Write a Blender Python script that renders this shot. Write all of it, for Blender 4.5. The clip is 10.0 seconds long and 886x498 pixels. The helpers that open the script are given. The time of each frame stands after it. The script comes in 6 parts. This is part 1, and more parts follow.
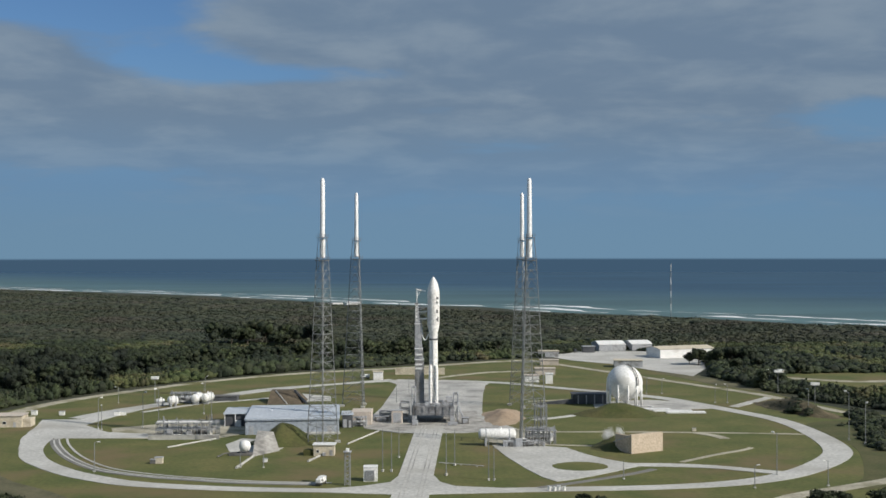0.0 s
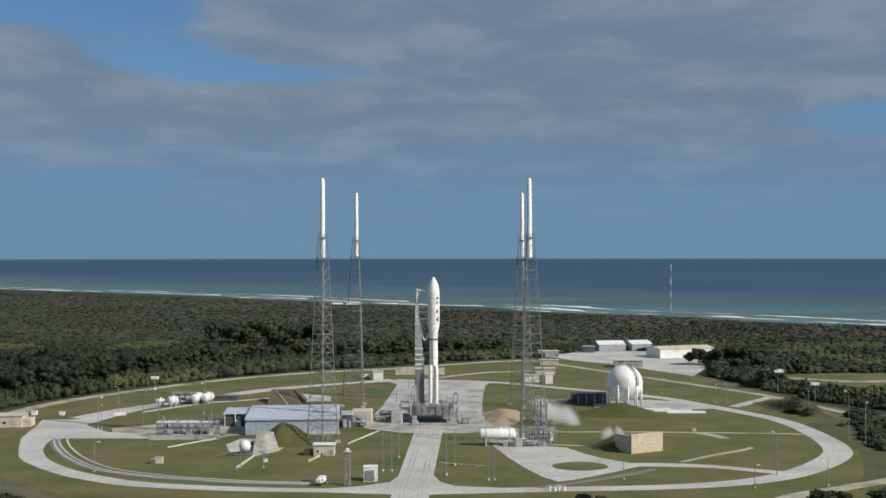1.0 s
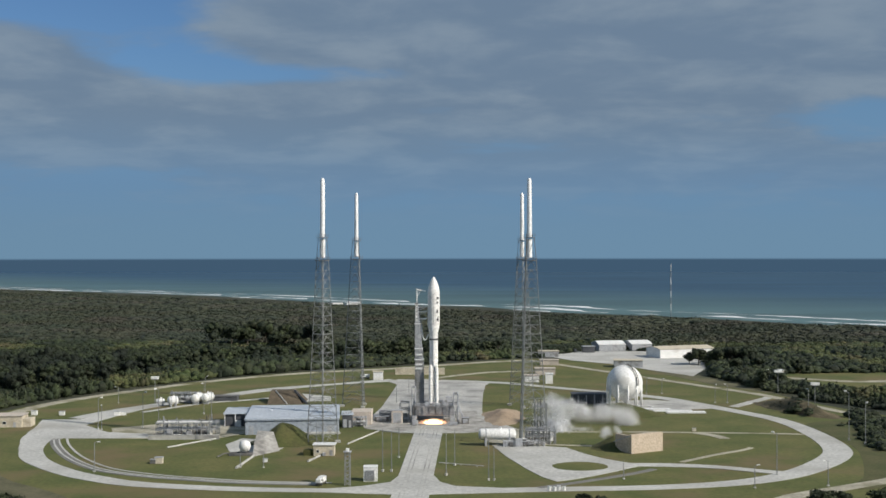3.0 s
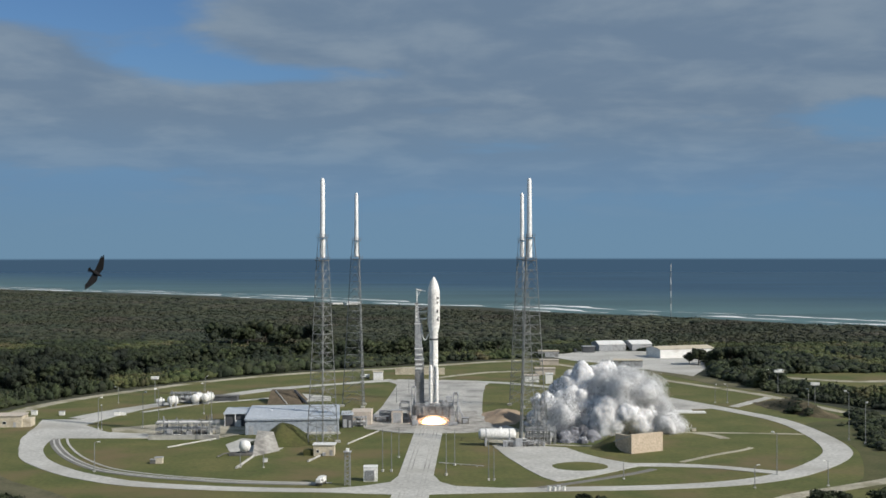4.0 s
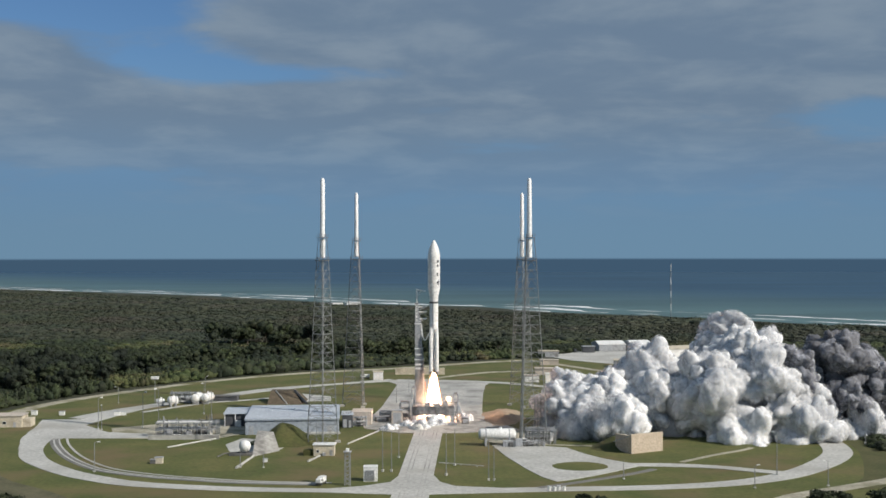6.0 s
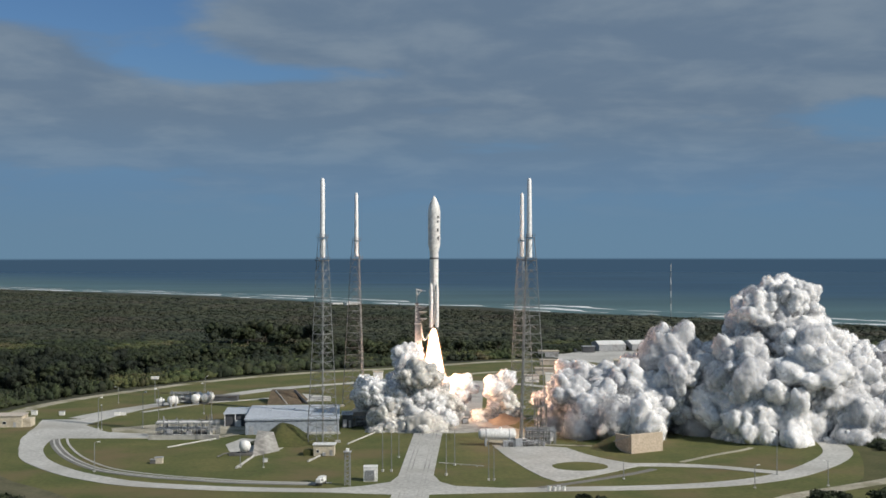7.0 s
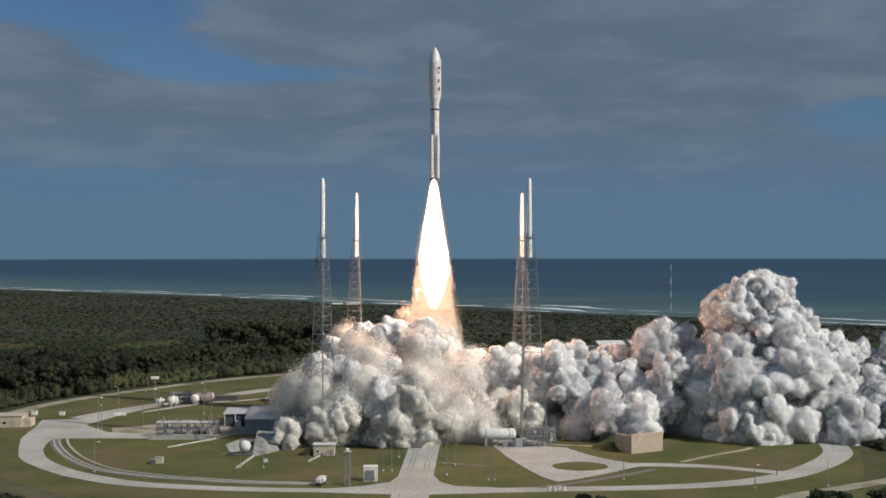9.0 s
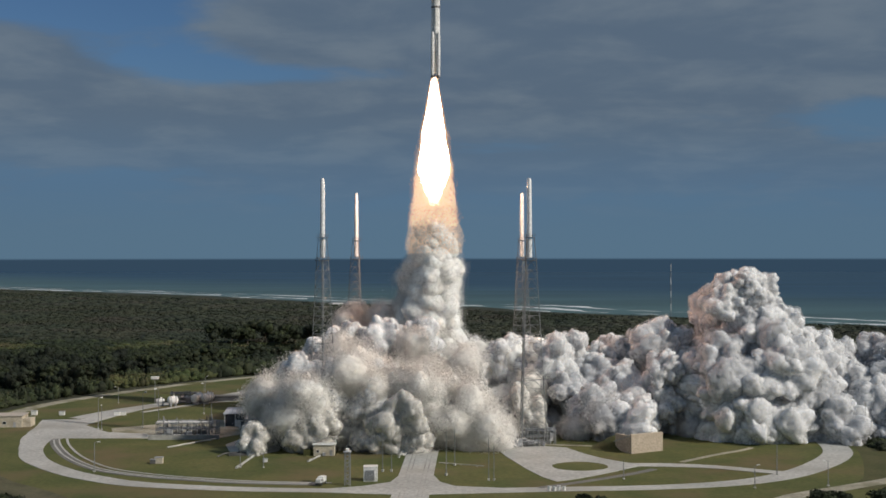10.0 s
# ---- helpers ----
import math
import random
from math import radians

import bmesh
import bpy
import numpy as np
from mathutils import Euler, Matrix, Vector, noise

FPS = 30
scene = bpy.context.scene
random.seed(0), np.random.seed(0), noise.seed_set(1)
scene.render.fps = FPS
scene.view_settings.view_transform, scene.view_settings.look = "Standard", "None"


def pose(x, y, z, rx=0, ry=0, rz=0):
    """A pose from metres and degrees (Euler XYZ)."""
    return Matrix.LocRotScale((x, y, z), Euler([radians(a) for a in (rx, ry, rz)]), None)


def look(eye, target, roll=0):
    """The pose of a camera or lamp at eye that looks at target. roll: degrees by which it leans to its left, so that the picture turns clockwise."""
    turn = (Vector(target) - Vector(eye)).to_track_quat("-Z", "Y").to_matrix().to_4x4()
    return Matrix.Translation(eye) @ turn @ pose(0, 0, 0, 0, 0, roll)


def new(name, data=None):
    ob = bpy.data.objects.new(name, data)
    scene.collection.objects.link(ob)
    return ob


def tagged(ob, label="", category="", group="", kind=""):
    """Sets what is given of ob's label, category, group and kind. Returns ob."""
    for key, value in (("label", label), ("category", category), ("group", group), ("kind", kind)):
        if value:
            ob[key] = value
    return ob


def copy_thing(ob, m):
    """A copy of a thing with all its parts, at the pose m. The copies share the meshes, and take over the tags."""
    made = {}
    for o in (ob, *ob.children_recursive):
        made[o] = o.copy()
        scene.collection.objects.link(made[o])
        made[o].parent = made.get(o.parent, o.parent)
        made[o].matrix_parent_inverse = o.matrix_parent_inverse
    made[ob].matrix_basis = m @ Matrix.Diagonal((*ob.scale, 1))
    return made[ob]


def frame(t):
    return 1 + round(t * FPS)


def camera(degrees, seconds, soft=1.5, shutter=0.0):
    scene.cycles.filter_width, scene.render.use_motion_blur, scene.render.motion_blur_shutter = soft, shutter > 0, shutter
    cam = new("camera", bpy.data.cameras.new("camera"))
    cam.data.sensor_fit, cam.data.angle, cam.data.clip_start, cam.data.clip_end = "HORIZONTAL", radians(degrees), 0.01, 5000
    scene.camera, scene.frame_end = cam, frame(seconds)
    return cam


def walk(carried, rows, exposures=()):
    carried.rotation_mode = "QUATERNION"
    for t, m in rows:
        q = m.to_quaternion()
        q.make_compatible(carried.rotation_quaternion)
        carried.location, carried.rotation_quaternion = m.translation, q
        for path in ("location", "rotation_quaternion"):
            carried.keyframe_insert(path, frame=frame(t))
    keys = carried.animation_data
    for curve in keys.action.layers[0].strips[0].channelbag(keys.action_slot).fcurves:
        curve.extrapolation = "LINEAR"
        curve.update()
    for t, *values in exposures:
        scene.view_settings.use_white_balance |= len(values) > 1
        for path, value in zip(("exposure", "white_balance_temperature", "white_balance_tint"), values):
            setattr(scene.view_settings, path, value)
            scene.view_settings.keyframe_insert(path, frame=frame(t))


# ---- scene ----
# ---- camera: fixed on a high roof, looking towards the launch pad and the sea ----
cam = camera(40.0, 10.0, soft=1.6)
STAND = pose(0, 0, 74, 90.19, 0, 0) @ pose(0, 0, 0, 0, 0, -0.05)
walk(cam, [(0, STAND), (10, STAND)],
     exposures=[(0, 0.0), (5.4, 0.0), (6.5, -0.10), (7.5, -0.24), (8.5, -0.42), (9.2, -0.59), (10, -0.66)])

# ---- world and sun ----
SUN_ELEVATION, SUN_AZIMUTH = 34.0, 118.0   # azimuth from the view axis towards the right


def make_world():
    w = bpy.data.worlds.new("sky")
    scene.world = w
    w.use_nodes = True
    nt = w.node_tree
    nt.nodes.clear()
    N, L = nt.nodes.new, nt.links.new

    def math_node(op, a, b=None, c=None):
        n = N("ShaderNodeMath")
        n.operation = op
        for i, v in enumerate((a, b, c)):
            if v is None:
                continue
            if isinstance(v, (int, float)):
                n.inputs[i].default_value = v
            else:
                L(v, n.inputs[i])
        return n.outputs[0]

    def ramp(v, a, b, lo=0.0, hi=1.0):
        n = N("ShaderNodeMapRange")
        n.interpolation_type = "SMOOTHSTEP"
        L(v, n.inputs[0])
        for i, x in zip((1, 2, 3, 4), (a, b, lo, hi)):
            n.inputs[i].default_value = x
        return n.outputs[0]

    def mix(f, a, b):
        n = N("ShaderNodeMix")
        n.data_type = "RGBA"
        if isinstance(f, float):
            n.inputs[0].default_value = f
        else:
            L(f, n.inputs[0])
        for i, v in ((6, a), (7, b)):
            if isinstance(v, tuple):
                n.inputs[i].default_value = (*v, 1)
            else:
                L(v, n.inputs[i])
        return n.outputs[2]

    sky = N("ShaderNodeTexSky")
    sky.sky_type = "NISHITA"
    sky.sun_disc = False
    sky.sun_elevation = radians(SUN_ELEVATION)
    sky.sun_rotation = radians(SUN_AZIMUTH)
    sky.dust_density = 0.6
    sky.ozone_density = 2.0
    scaled = N("ShaderNodeVectorMath")
    scaled.operation = "SCALE"
    L(sky.outputs[0], scaled.inputs[0])
    scaled.inputs[3].default_value = SKY_GAIN
    tint = N("ShaderNodeVectorMath")
    tint.operation = "MULTIPLY"
    L(scaled.outputs[0], tint.inputs[0])
    tint.inputs[1].default_value = (0.68, 0.94, 1.26)
    tc = N("ShaderNodeTexCoord")
    sep = N("ShaderNodeSeparateXYZ")
    L(tc.outputs["Generated"], sep.inputs[0])
    x, y, z = sep.outputs
    # the cloud deck lies on a flat layer high above
    up = math_node("ADD", math_node("MAXIMUM", z, 0.0), 0.15)
    com = N("ShaderNodeCombineXYZ")
    L(math_node("DIVIDE", x, up), com.inputs[0])
    L(math_node("DIVIDE", y, up), com.inputs[1])
    def noise_tex(scale, detail, rough, dist, shift):
        m = N("ShaderNodeMapping")
        L(com.outputs[0], m.inputs[0])
        m.inputs[1].default_value = shift
        n = N("ShaderNodeTexNoise")
        L(m.outputs[0], n.inputs[0])
        n.inputs["Scale"].default_value = scale
        n.inputs["Detail"].default_value = detail
        n.inputs["Roughness"].default_value = rough
        n.inputs["Distortion"].default_value = dist
        return n.outputs[0]
    big = noise_tex(0.95, 4, 0.48, 0.3, (3.1, 1.7, 0))
    fine = noise_tex(2.6, 7, 0.56, 0.2, (0.4, 5.2, 0))
    # gaps in the deck: broad soft openings, centre in x and z of the direction, half sizes
    gaps = None
    for cx, cz, sx, sz, k in SKY_GAPS:
        dx = math_node("DIVIDE", math_node("SUBTRACT", x, cx), sx)
        dz = math_node("DIVIDE", math_node("SUBTRACT", z, cz), sz)
        d2 = math_node("ADD", math_node("MULTIPLY", dx, dx), math_node("MULTIPLY", dz, dz))
        g = math_node("MULTIPLY", math_node("EXPONENT", math_node("MULTIPLY", d2, -1.0)), k)
        gaps = g if gaps is None else math_node("ADD", gaps, g)
    cover = math_node("ADD", math_node("MULTIPLY", big, 0.55), math_node("MULTIPLY", fine, 0.45))
    cover = math_node("SUBTRACT", math_node("ADD", cover, 0.17), math_node("MULTIPLY", gaps, 0.26))
    mask = math_node("MULTIPLY", ramp(cover, 0.44, 0.60), ramp(z, 0.010, 0.125))
    cloud = mix(ramp(fine, 0.40, 0.72), CLOUD_DARK, CLOUD_LIGHT)
    low = mix(ramp(z, 0.0, 0.09), HAZE_LOW, HAZE_HIGH)
    clear = mix(ramp(z, 0.05, 0.16), low, tint.outputs[0])
    out = mix(math_node("MULTIPLY", mask, 0.92), clear, cloud)
    # below the horizon the far sea goes on to the earth's edge
    out = mix(ramp(z, -0.0058, -0.0036), SEA_FAR, out)
    bg = N("ShaderNodeBackground")
    L(out, bg.inputs[0])
    bg.inputs[1].default_value = 1.0
    o = N("ShaderNodeOutputWorld")
    L(bg.outputs[0], o.inputs[0])


SKY_GAIN = 0.062
SKY_GAPS = ((-0.255, 0.196, 0.085, 0.034, 1.15), (-0.205, 0.148, 0.060, 0.024, 1.1), (-0.085, 0.145, 0.085, 0.011, 0.95), (-0.36, 0.21, 0.05, 0.03, 0.8),
            (0.33, 0.100, 0.065, 0.022, 0.9), (0.20, 0.108, 0.05, 0.008, 0.4), (-0.30, 0.05, 0.14, 0.035, 0.45), (0.05, 0.035, 0.4, 0.025, 0.6))
CLOUD_DARK, CLOUD_LIGHT = (0.155, 0.220, 0.305), (0.228, 0.292, 0.362)
HAZE_LOW, HAZE_HIGH = (0.15, 0.265, 0.385), (0.135, 0.255, 0.42)
SEA_FAR = (0.052, 0.100, 0.160)
make_world()

sun = new("sun", bpy.data.lights.new("sun", "SUN"))
sun.data.energy = 4.7
sun.data.angle = radians(0.6)
sun.data.color = (1.0, 0.94, 0.84)
_a, _e = radians(SUN_AZIMUTH), radians(SUN_ELEVATION)
sun.matrix_world = look((math.sin(_a) * math.cos(_e) * 300, math.cos(_a) * math.cos(_e) * 300 + 500, math.sin(_e) * 300), (0, 500, 0))


# ---- materials ----
def surface(name, a, b, rough=0.8, scale=0.5, fine=6.0, bump=0.3, metal=0.0, dirt=None, dirt_scale=0.06, island=0.0, objrand=0.0, coords="Object", bump_dist=0.1, lo=0.35, hi=0.65):
    """Two-scale mottled surface: colours a and b in a broad noise, fine grain, optional stains."""
    m = bpy.data.materials.new(name)
    m.use_nodes = True
    nt = m.node_tree
    N, L = nt.nodes.new, nt.links.new
    p = nt.nodes["Principled BSDF"]
    p.inputs["Roughness"].default_value = rough
    p.inputs["Metallic"].default_value = metal
    tc = N("ShaderNodeTexCoord")
    if coords != "World":
        src = tc.outputs[coords]
    else:
        src = N("ShaderNodeNewGeometry").outputs["Position"]

    def noise_tex(s, d=4):
        n = N("ShaderNodeTexNoise")
        L(src, n.inputs[0])
        n.inputs["Scale"].default_value = s
        n.inputs["Detail"].default_value = d
        return n.outputs[0]

    def ramp(v, lo_, hi_):
        r = N("ShaderNodeMapRange")
        L(v, r.inputs[0])
        r.inputs[1].default_value, r.inputs[2].default_value = lo_, hi_
        return r.outputs[0]

    def mix(f, c0, c1):
        n = N("ShaderNodeMix")
        n.data_type = "RGBA"
        L(f, n.inputs[0])
        for i, v in ((6, c0), (7, c1)):
            if isinstance(v, tuple):
                n.inputs[i].default_value = (*v, 1)
            else:
                L(v, n.inputs[i])
        return n.outputs[2]

    col = mix(ramp(noise_tex(scale), lo, hi), a, b)
    f2 = noise_tex(fine, 6)
    g = N("ShaderNodeMapRange")
    L(f2, g.inputs[0])
    g.inputs[1].default_value, g.inputs[2].default_value, g.inputs[3].default_value, g.inputs[4].default_value = 0.3, 0.7, 0.78, 1.2
    sc = N("ShaderNodeVectorMath")
    sc.operation = "SCALE"
    L(col, sc.inputs[0])
    L(g.outputs[0], sc.inputs[3])
    col = sc.outputs[0]
    if dirt:
        col = mix(ramp(noise_tex(dirt_scale, 6), 0.52, 0.68), col, dirt)
    if island or objrand:
        rnd = N("ShaderNodeNewGeometry").outputs["Random Per Island"] if island else N("ShaderNodeObjectInfo").outputs["Random"]
        k = island or objrand
        r = N("ShaderNodeMapRange")
        L(rnd, r.inputs[0])
        r.inputs[3].default_value, r.inputs[4].default_value = 1 - k, 1 + k
        s2 = N("ShaderNodeVectorMath")
        s2.operation = "SCALE"
        L(col, s2.inputs[0])
        L(r.outputs[0], s2.inputs[3])
        col = s2.outputs[0]
    L(col, p.inputs["Base Color"])
    if bump:
        bn = N("ShaderNodeBump")
        bn.inputs["Strength"].default_value = bump
        bn.inputs["Distance"].default_value = bump_dist
        L(f2, bn.inputs["Height"])
        L(bn.outputs[0], p.inputs["Normal"])
    return m


def glow(name, colour, strength):
    """Hot gas: gives off light."""
    m = bpy.data.materials.new(name)
    m.use_nodes = True
    nt = m.node_tree
    nt.nodes.clear()
    e = nt.nodes.new("ShaderNodeEmission")
    e.inputs[0].default_value = (*colour, 1)
    e.inputs[1].default_value = strength
    nt.links.new(e.outputs[0], nt.nodes.new("ShaderNodeOutputMaterial").inputs[0])
    return m


GRASS = surface("mown_grass", (0.070, 0.088, 0.018), (0.122, 0.118, 0.034), 0.95, 0.045, 0.6, 0.5, dirt=(0.138, 0.108, 0.046), dirt_scale=0.03, coords="World")
MOUND = surface("mound_grass", (0.05, 0.062, 0.014), (0.085, 0.08, 0.028), 0.95, 0.08, 0.8, 0.4, coords="World")
CONCRETE = surface("road_concrete", (0.41, 0.405, 0.385), (0.51, 0.505, 0.48), 0.9, 0.05, 0.7, 0.2, dirt=(0.36, 0.35, 0.32), dirt_scale=0.03, coords="World")
APRON = surface("pad_concrete", (0.36, 0.355, 0.34), (0.48, 0.47, 0.44), 0.9, 0.06, 0.5, 0.2, dirt=(0.22, 0.215, 0.205), dirt_scale=0.05, coords="World")
STAINED = surface("stained_concrete", (0.26, 0.25, 0.235), (0.42, 0.405, 0.375), 0.9, 0.16, 0.9, 0.3, dirt=(0.18, 0.172, 0.16), dirt_scale=0.14, coords="World")
SANDY = surface("sandy_track", (0.30, 0.28, 0.22), (0.42, 0.39, 0.31), 0.95, 0.1, 0.8, 0.3, dirt=(0.13, 0.125, 0.05), dirt_scale=0.06, coords="World")
ASPHALT = surface("old_asphalt", (0.13, 0.13, 0.125), (0.20, 0.195, 0.18), 0.9, 0.1, 1.2, 0.2, coords="World")
VERGE = surface("dry_verge", (0.065, 0.066, 0.030), (0.135, 0.122, 0.068), 0.95, 0.07, 0.8, 0.3, coords="World")
EARTH = surface("ramp_earth", (0.085, 0.068, 0.045), (0.135, 0.105, 0.072), 0.95, 0.2, 1.2, 0.4, coords="World")
BROWN = surface("bare_soil_slope", (0.27, 0.20, 0.14), (0.36, 0.28, 0.20), 0.95, 0.1, 1.0, 0.3, coords="World")
SCRUB_SOIL = surface("scrub_floor", (0.020, 0.026, 0.012), (0.038, 0.040, 0.020), 0.95, 0.02, 0.2, 0.3, coords="World")
SAND = surface("beach_sand", (0.40, 0.35, 0.27), (0.50, 0.45, 0.37), 0.95, 0.02, 0.3, 0.2, coords="World")
FOAM = surface("surf_foam", (0.72, 0.74, 0.75), (0.82, 0.83, 0.84), 0.8, 0.05, 0.4, 0.2, coords="World")
LEAF_OLIVE = surface("sunlit_scrub_leaves", (0.030, 0.048, 0.012), (0.075, 0.082, 0.028), 0.85, 0.04, 0.9, 0.9, dirt=(0.085, 0.070, 0.034), dirt_scale=0.03, island=0.35, coords="World", bump_dist=0.5)
LEAF = surface("scrub_leaves", (0.022, 0.032, 0.017), (0.042, 0.047, 0.026), 0.85, 0.012, 0.9, 0.6, dirt=(0.048, 0.043, 0.031), dirt_scale=0.010, island=0.3, coords="World", bump_dist=0.8)
LEAF_DEEP = surface("tree_leaves", (0.008, 0.017, 0.006), (0.030, 0.041, 0.012), 0.8, 0.05, 1.1, 0.9, island=0.5, coords="World", bump_dist=0.6)
# darker copy of the leaf colours: the left wood's shade put into the needles
SHADED_PINE = surface("shaded_pine_needles", (0.005, 0.011, 0.005), (0.016, 0.024, 0.010), 0.85, 0.05, 1.1, 0.9, island=0.5, coords="World", bump_dist=0.6)
BARK = surface("bark", (0.09, 0.075, 0.055), (0.14, 0.12, 0.09), 0.95, 0.8, 5, 0.5)
STEEL = surface("galvanised_steel", (0.20, 0.21, 0.215), (0.29, 0.30, 0.30), 0.55, 0.3, 3, 0.1, metal=0.3)
DARK_STEEL = surface("weathered_dark_steel", (0.10, 0.10, 0.10), (0.19, 0.187, 0.18), 0.7, 0.3, 2, 0.2, metal=0.2, dirt=(0.13, 0.115, 0.10), dirt_scale=0.3)
GREY_PAINT = surface("grey_paint", (0.33, 0.345, 0.37), (0.44, 0.45, 0.475), 0.6, 0.25, 2, 0.15, dirt=(0.17, 0.165, 0.155), dirt_scale=0.25)
WHITE = surface("white_paint", (0.74, 0.74, 0.73), (0.82, 0.82, 0.81), 0.45, 0.2, 1.5, 0.08, dirt=(0.62, 0.61, 0.58), dirt_scale=0.15)
MASTWHITE = surface("white_fibreglass", (0.84, 0.85, 0.86), (0.88, 0.88, 0.88), 0.4, 0.2, 1.5, 0.05)
ROCKETWHITE = surface("rocket_white", (0.76, 0.75, 0.73), (0.84, 0.83, 0.81), 0.4, 0.15, 1.0, 0.05, dirt=(0.74, 0.73, 0.71), dirt_scale=0.2)
BLACK = surface("black_marking", (0.02, 0.02, 0.025), (0.04, 0.04, 0.045), 0.5, 1, 4, 0.05)
ROOFBLUE = surface("pale_blue_roof", (0.43, 0.47, 0.53), (0.50, 0.54, 0.59), 0.6, 0.1, 0.8, 0.1, dirt=(0.34, 0.39, 0.46), dirt_scale=0.08)
WALLBLUE = surface("blue_grey_cladding", (0.30, 0.34, 0.40), (0.37, 0.41, 0.47), 0.6, 0.12, 0.9, 0.1, dirt=(0.24, 0.28, 0.34), dirt_scale=0.1)
BEIGE = surface("beige_render", (0.50, 0.45, 0.35), (0.60, 0.54, 0.44), 0.85, 0.2, 1.5, 0.15, dirt=(0.40, 0.35, 0.27), dirt_scale=0.2)
DECKSTEEL = surface("weathered_deck_steel", (0.12, 0.125, 0.135), (0.27, 0.275, 0.285), 0.75, 0.4, 3.0, 0.3, dirt=(0.10, 0.095, 0.09), dirt_scale=0.3)
MASTGREY = surface("mast_grey_paint", (0.22, 0.22, 0.225), (0.30, 0.30, 0.305), 0.6, 0.3, 3.0, 0.2, dirt=(0.17, 0.165, 0.16), dirt_scale=0.25)
TANWALL = surface("tan_blockwork", (0.48, 0.395, 0.305), (0.545, 0.455, 0.36), 0.9, 0.25, 1.5, 0.2, dirt=(0.43, 0.35, 0.27), dirt_scale=0.2)
PINKISH = surface("weathered_roofing", (0.48, 0.42, 0.36), (0.58, 0.51, 0.45), 0.85, 0.15, 1.2, 0.15, dirt=(0.38, 0.34, 0.30), dirt_scale=0.15)
CHARCOAL = surface("dark_cladding", (0.05, 0.055, 0.065), (0.085, 0.09, 0.10), 0.7, 0.2, 1.2, 0.1)
GLASSDARK = surface("dark_window", (0.02, 0.025, 0.03), (0.04, 0.045, 0.05), 0.15, 0.3, 2, 0.0)
RUBBER = surface("tyre_rubber", (0.02, 0.02, 0.02), (0.03, 0.03, 0.03), 0.9, 2, 8, 0.1)
FEATHER = surface("dark_plumage", (0.004, 0.004, 0.006), (0.010, 0.009, 0.010), 0.95, 4, 20, 0.2)


def sea_material():
    m = bpy.data.materials.new("sea_water")
    m.use_nodes = True
    nt = m.node_tree
    N, L = nt.nodes.new, nt.links.new
    p = nt.nodes["Principled BSDF"]
    p.inputs["Roughness"].default_value = 0.45
    p.inputs["IOR"].default_value = 1.33
    p.inputs["Specular IOR Level"].default_value = 0.25
    g = N("ShaderNodeNewGeometry")
    mp = N("ShaderNodeMapping")
    mp.inputs[2].default_value = (0, 0, radians(44))
    mp.inputs[3].default_value = (0.25, 1.0, 1.0)
    L(g.outputs["Position"], mp.inputs[0])
    def noise_tex(s, d):
        n = N("ShaderNodeTexNoise")
        L(mp.outputs[0], n.inputs[0])
        n.inputs["Scale"].default_value = s
        n.inputs["Detail"].default_value = d
        return n.outputs[0]
    # shallow water over the bars is greener, the deep water bluer: distance from the shore line
    s = N("ShaderNodeSeparateXYZ")
    L(g.outputs["Position"], s.inputs[0])
    a = N("ShaderNodeMath")
    a.operation = "ADD"
    L(s.outputs[0], a.inputs[0])
    L(s.outputs[1], a.inputs[1])
    r = N("ShaderNodeMapRange")
    r.interpolation_type = "SMOOTHSTEP"
    L(a.outputs[0], r.inputs[0])
    r.inputs[1].default_value, r.inputs[2].default_value = 1650, 3300
    mx = N("ShaderNodeMix")
    mx.data_type = "RGBA"
    L(r.outputs[0], mx.inputs[0])
    mx.inputs[6].default_value = (*SEA_SHALLOW, 1)
    mx.inputs[7].default_value = (*SEA_DEEP, 1)
    big = N("ShaderNodeMapRange")
    L(noise_tex(0.006, 5), big.inputs[0])
    big.inputs[1].default_value, big.inputs[2].default_value, big.inputs[3].default_value, big.inputs[4].default_value = 0.3, 0.7, 0.76, 1.24
    sc = N("ShaderNodeVectorMath")
    sc.operation = "SCALE"
    L(mx.outputs[2], sc.inputs[0])
    L(big.outputs[0], sc.inputs[3])
    L(sc.outputs[0], p.inputs["Base Color"])
    b = N("ShaderNodeBump")
    b.inputs["Strength"].default_value = 0.5
    b.inputs["Distance"].default_value = 1.0
    L(noise_tex(0.12, 6), b.inputs["Height"])
    L(b.outputs[0], p.inputs["Normal"])
    return m


SEA_SHALLOW, SEA_DEEP = (0.082, 0.142, 0.145), (0.030, 0.074, 0.124)
SEA = sea_material()


def smoke_material(name, a, b, depth, alpha=1.0, vary=0.10, relief=0.55):
    m = surface(name, a, b, 1.0, 1.4, 8.0, relief, coords="Object", bump_dist=0.06, objrand=vary)
    p = m.node_tree.nodes["Principled BSDF"]
    p.inputs["Specular IOR Level"].default_value = 0.0
    p.inputs["Alpha"].default_value = alpha
    # light sinks a little way into the droplets
    p.inputs["Subsurface Weight"].default_value = depth
    p.inputs["Subsurface Radius"].default_value = (1.0, 0.95, 0.9)
    p.inputs["Subsurface Scale"].default_value = 2.2
    return m


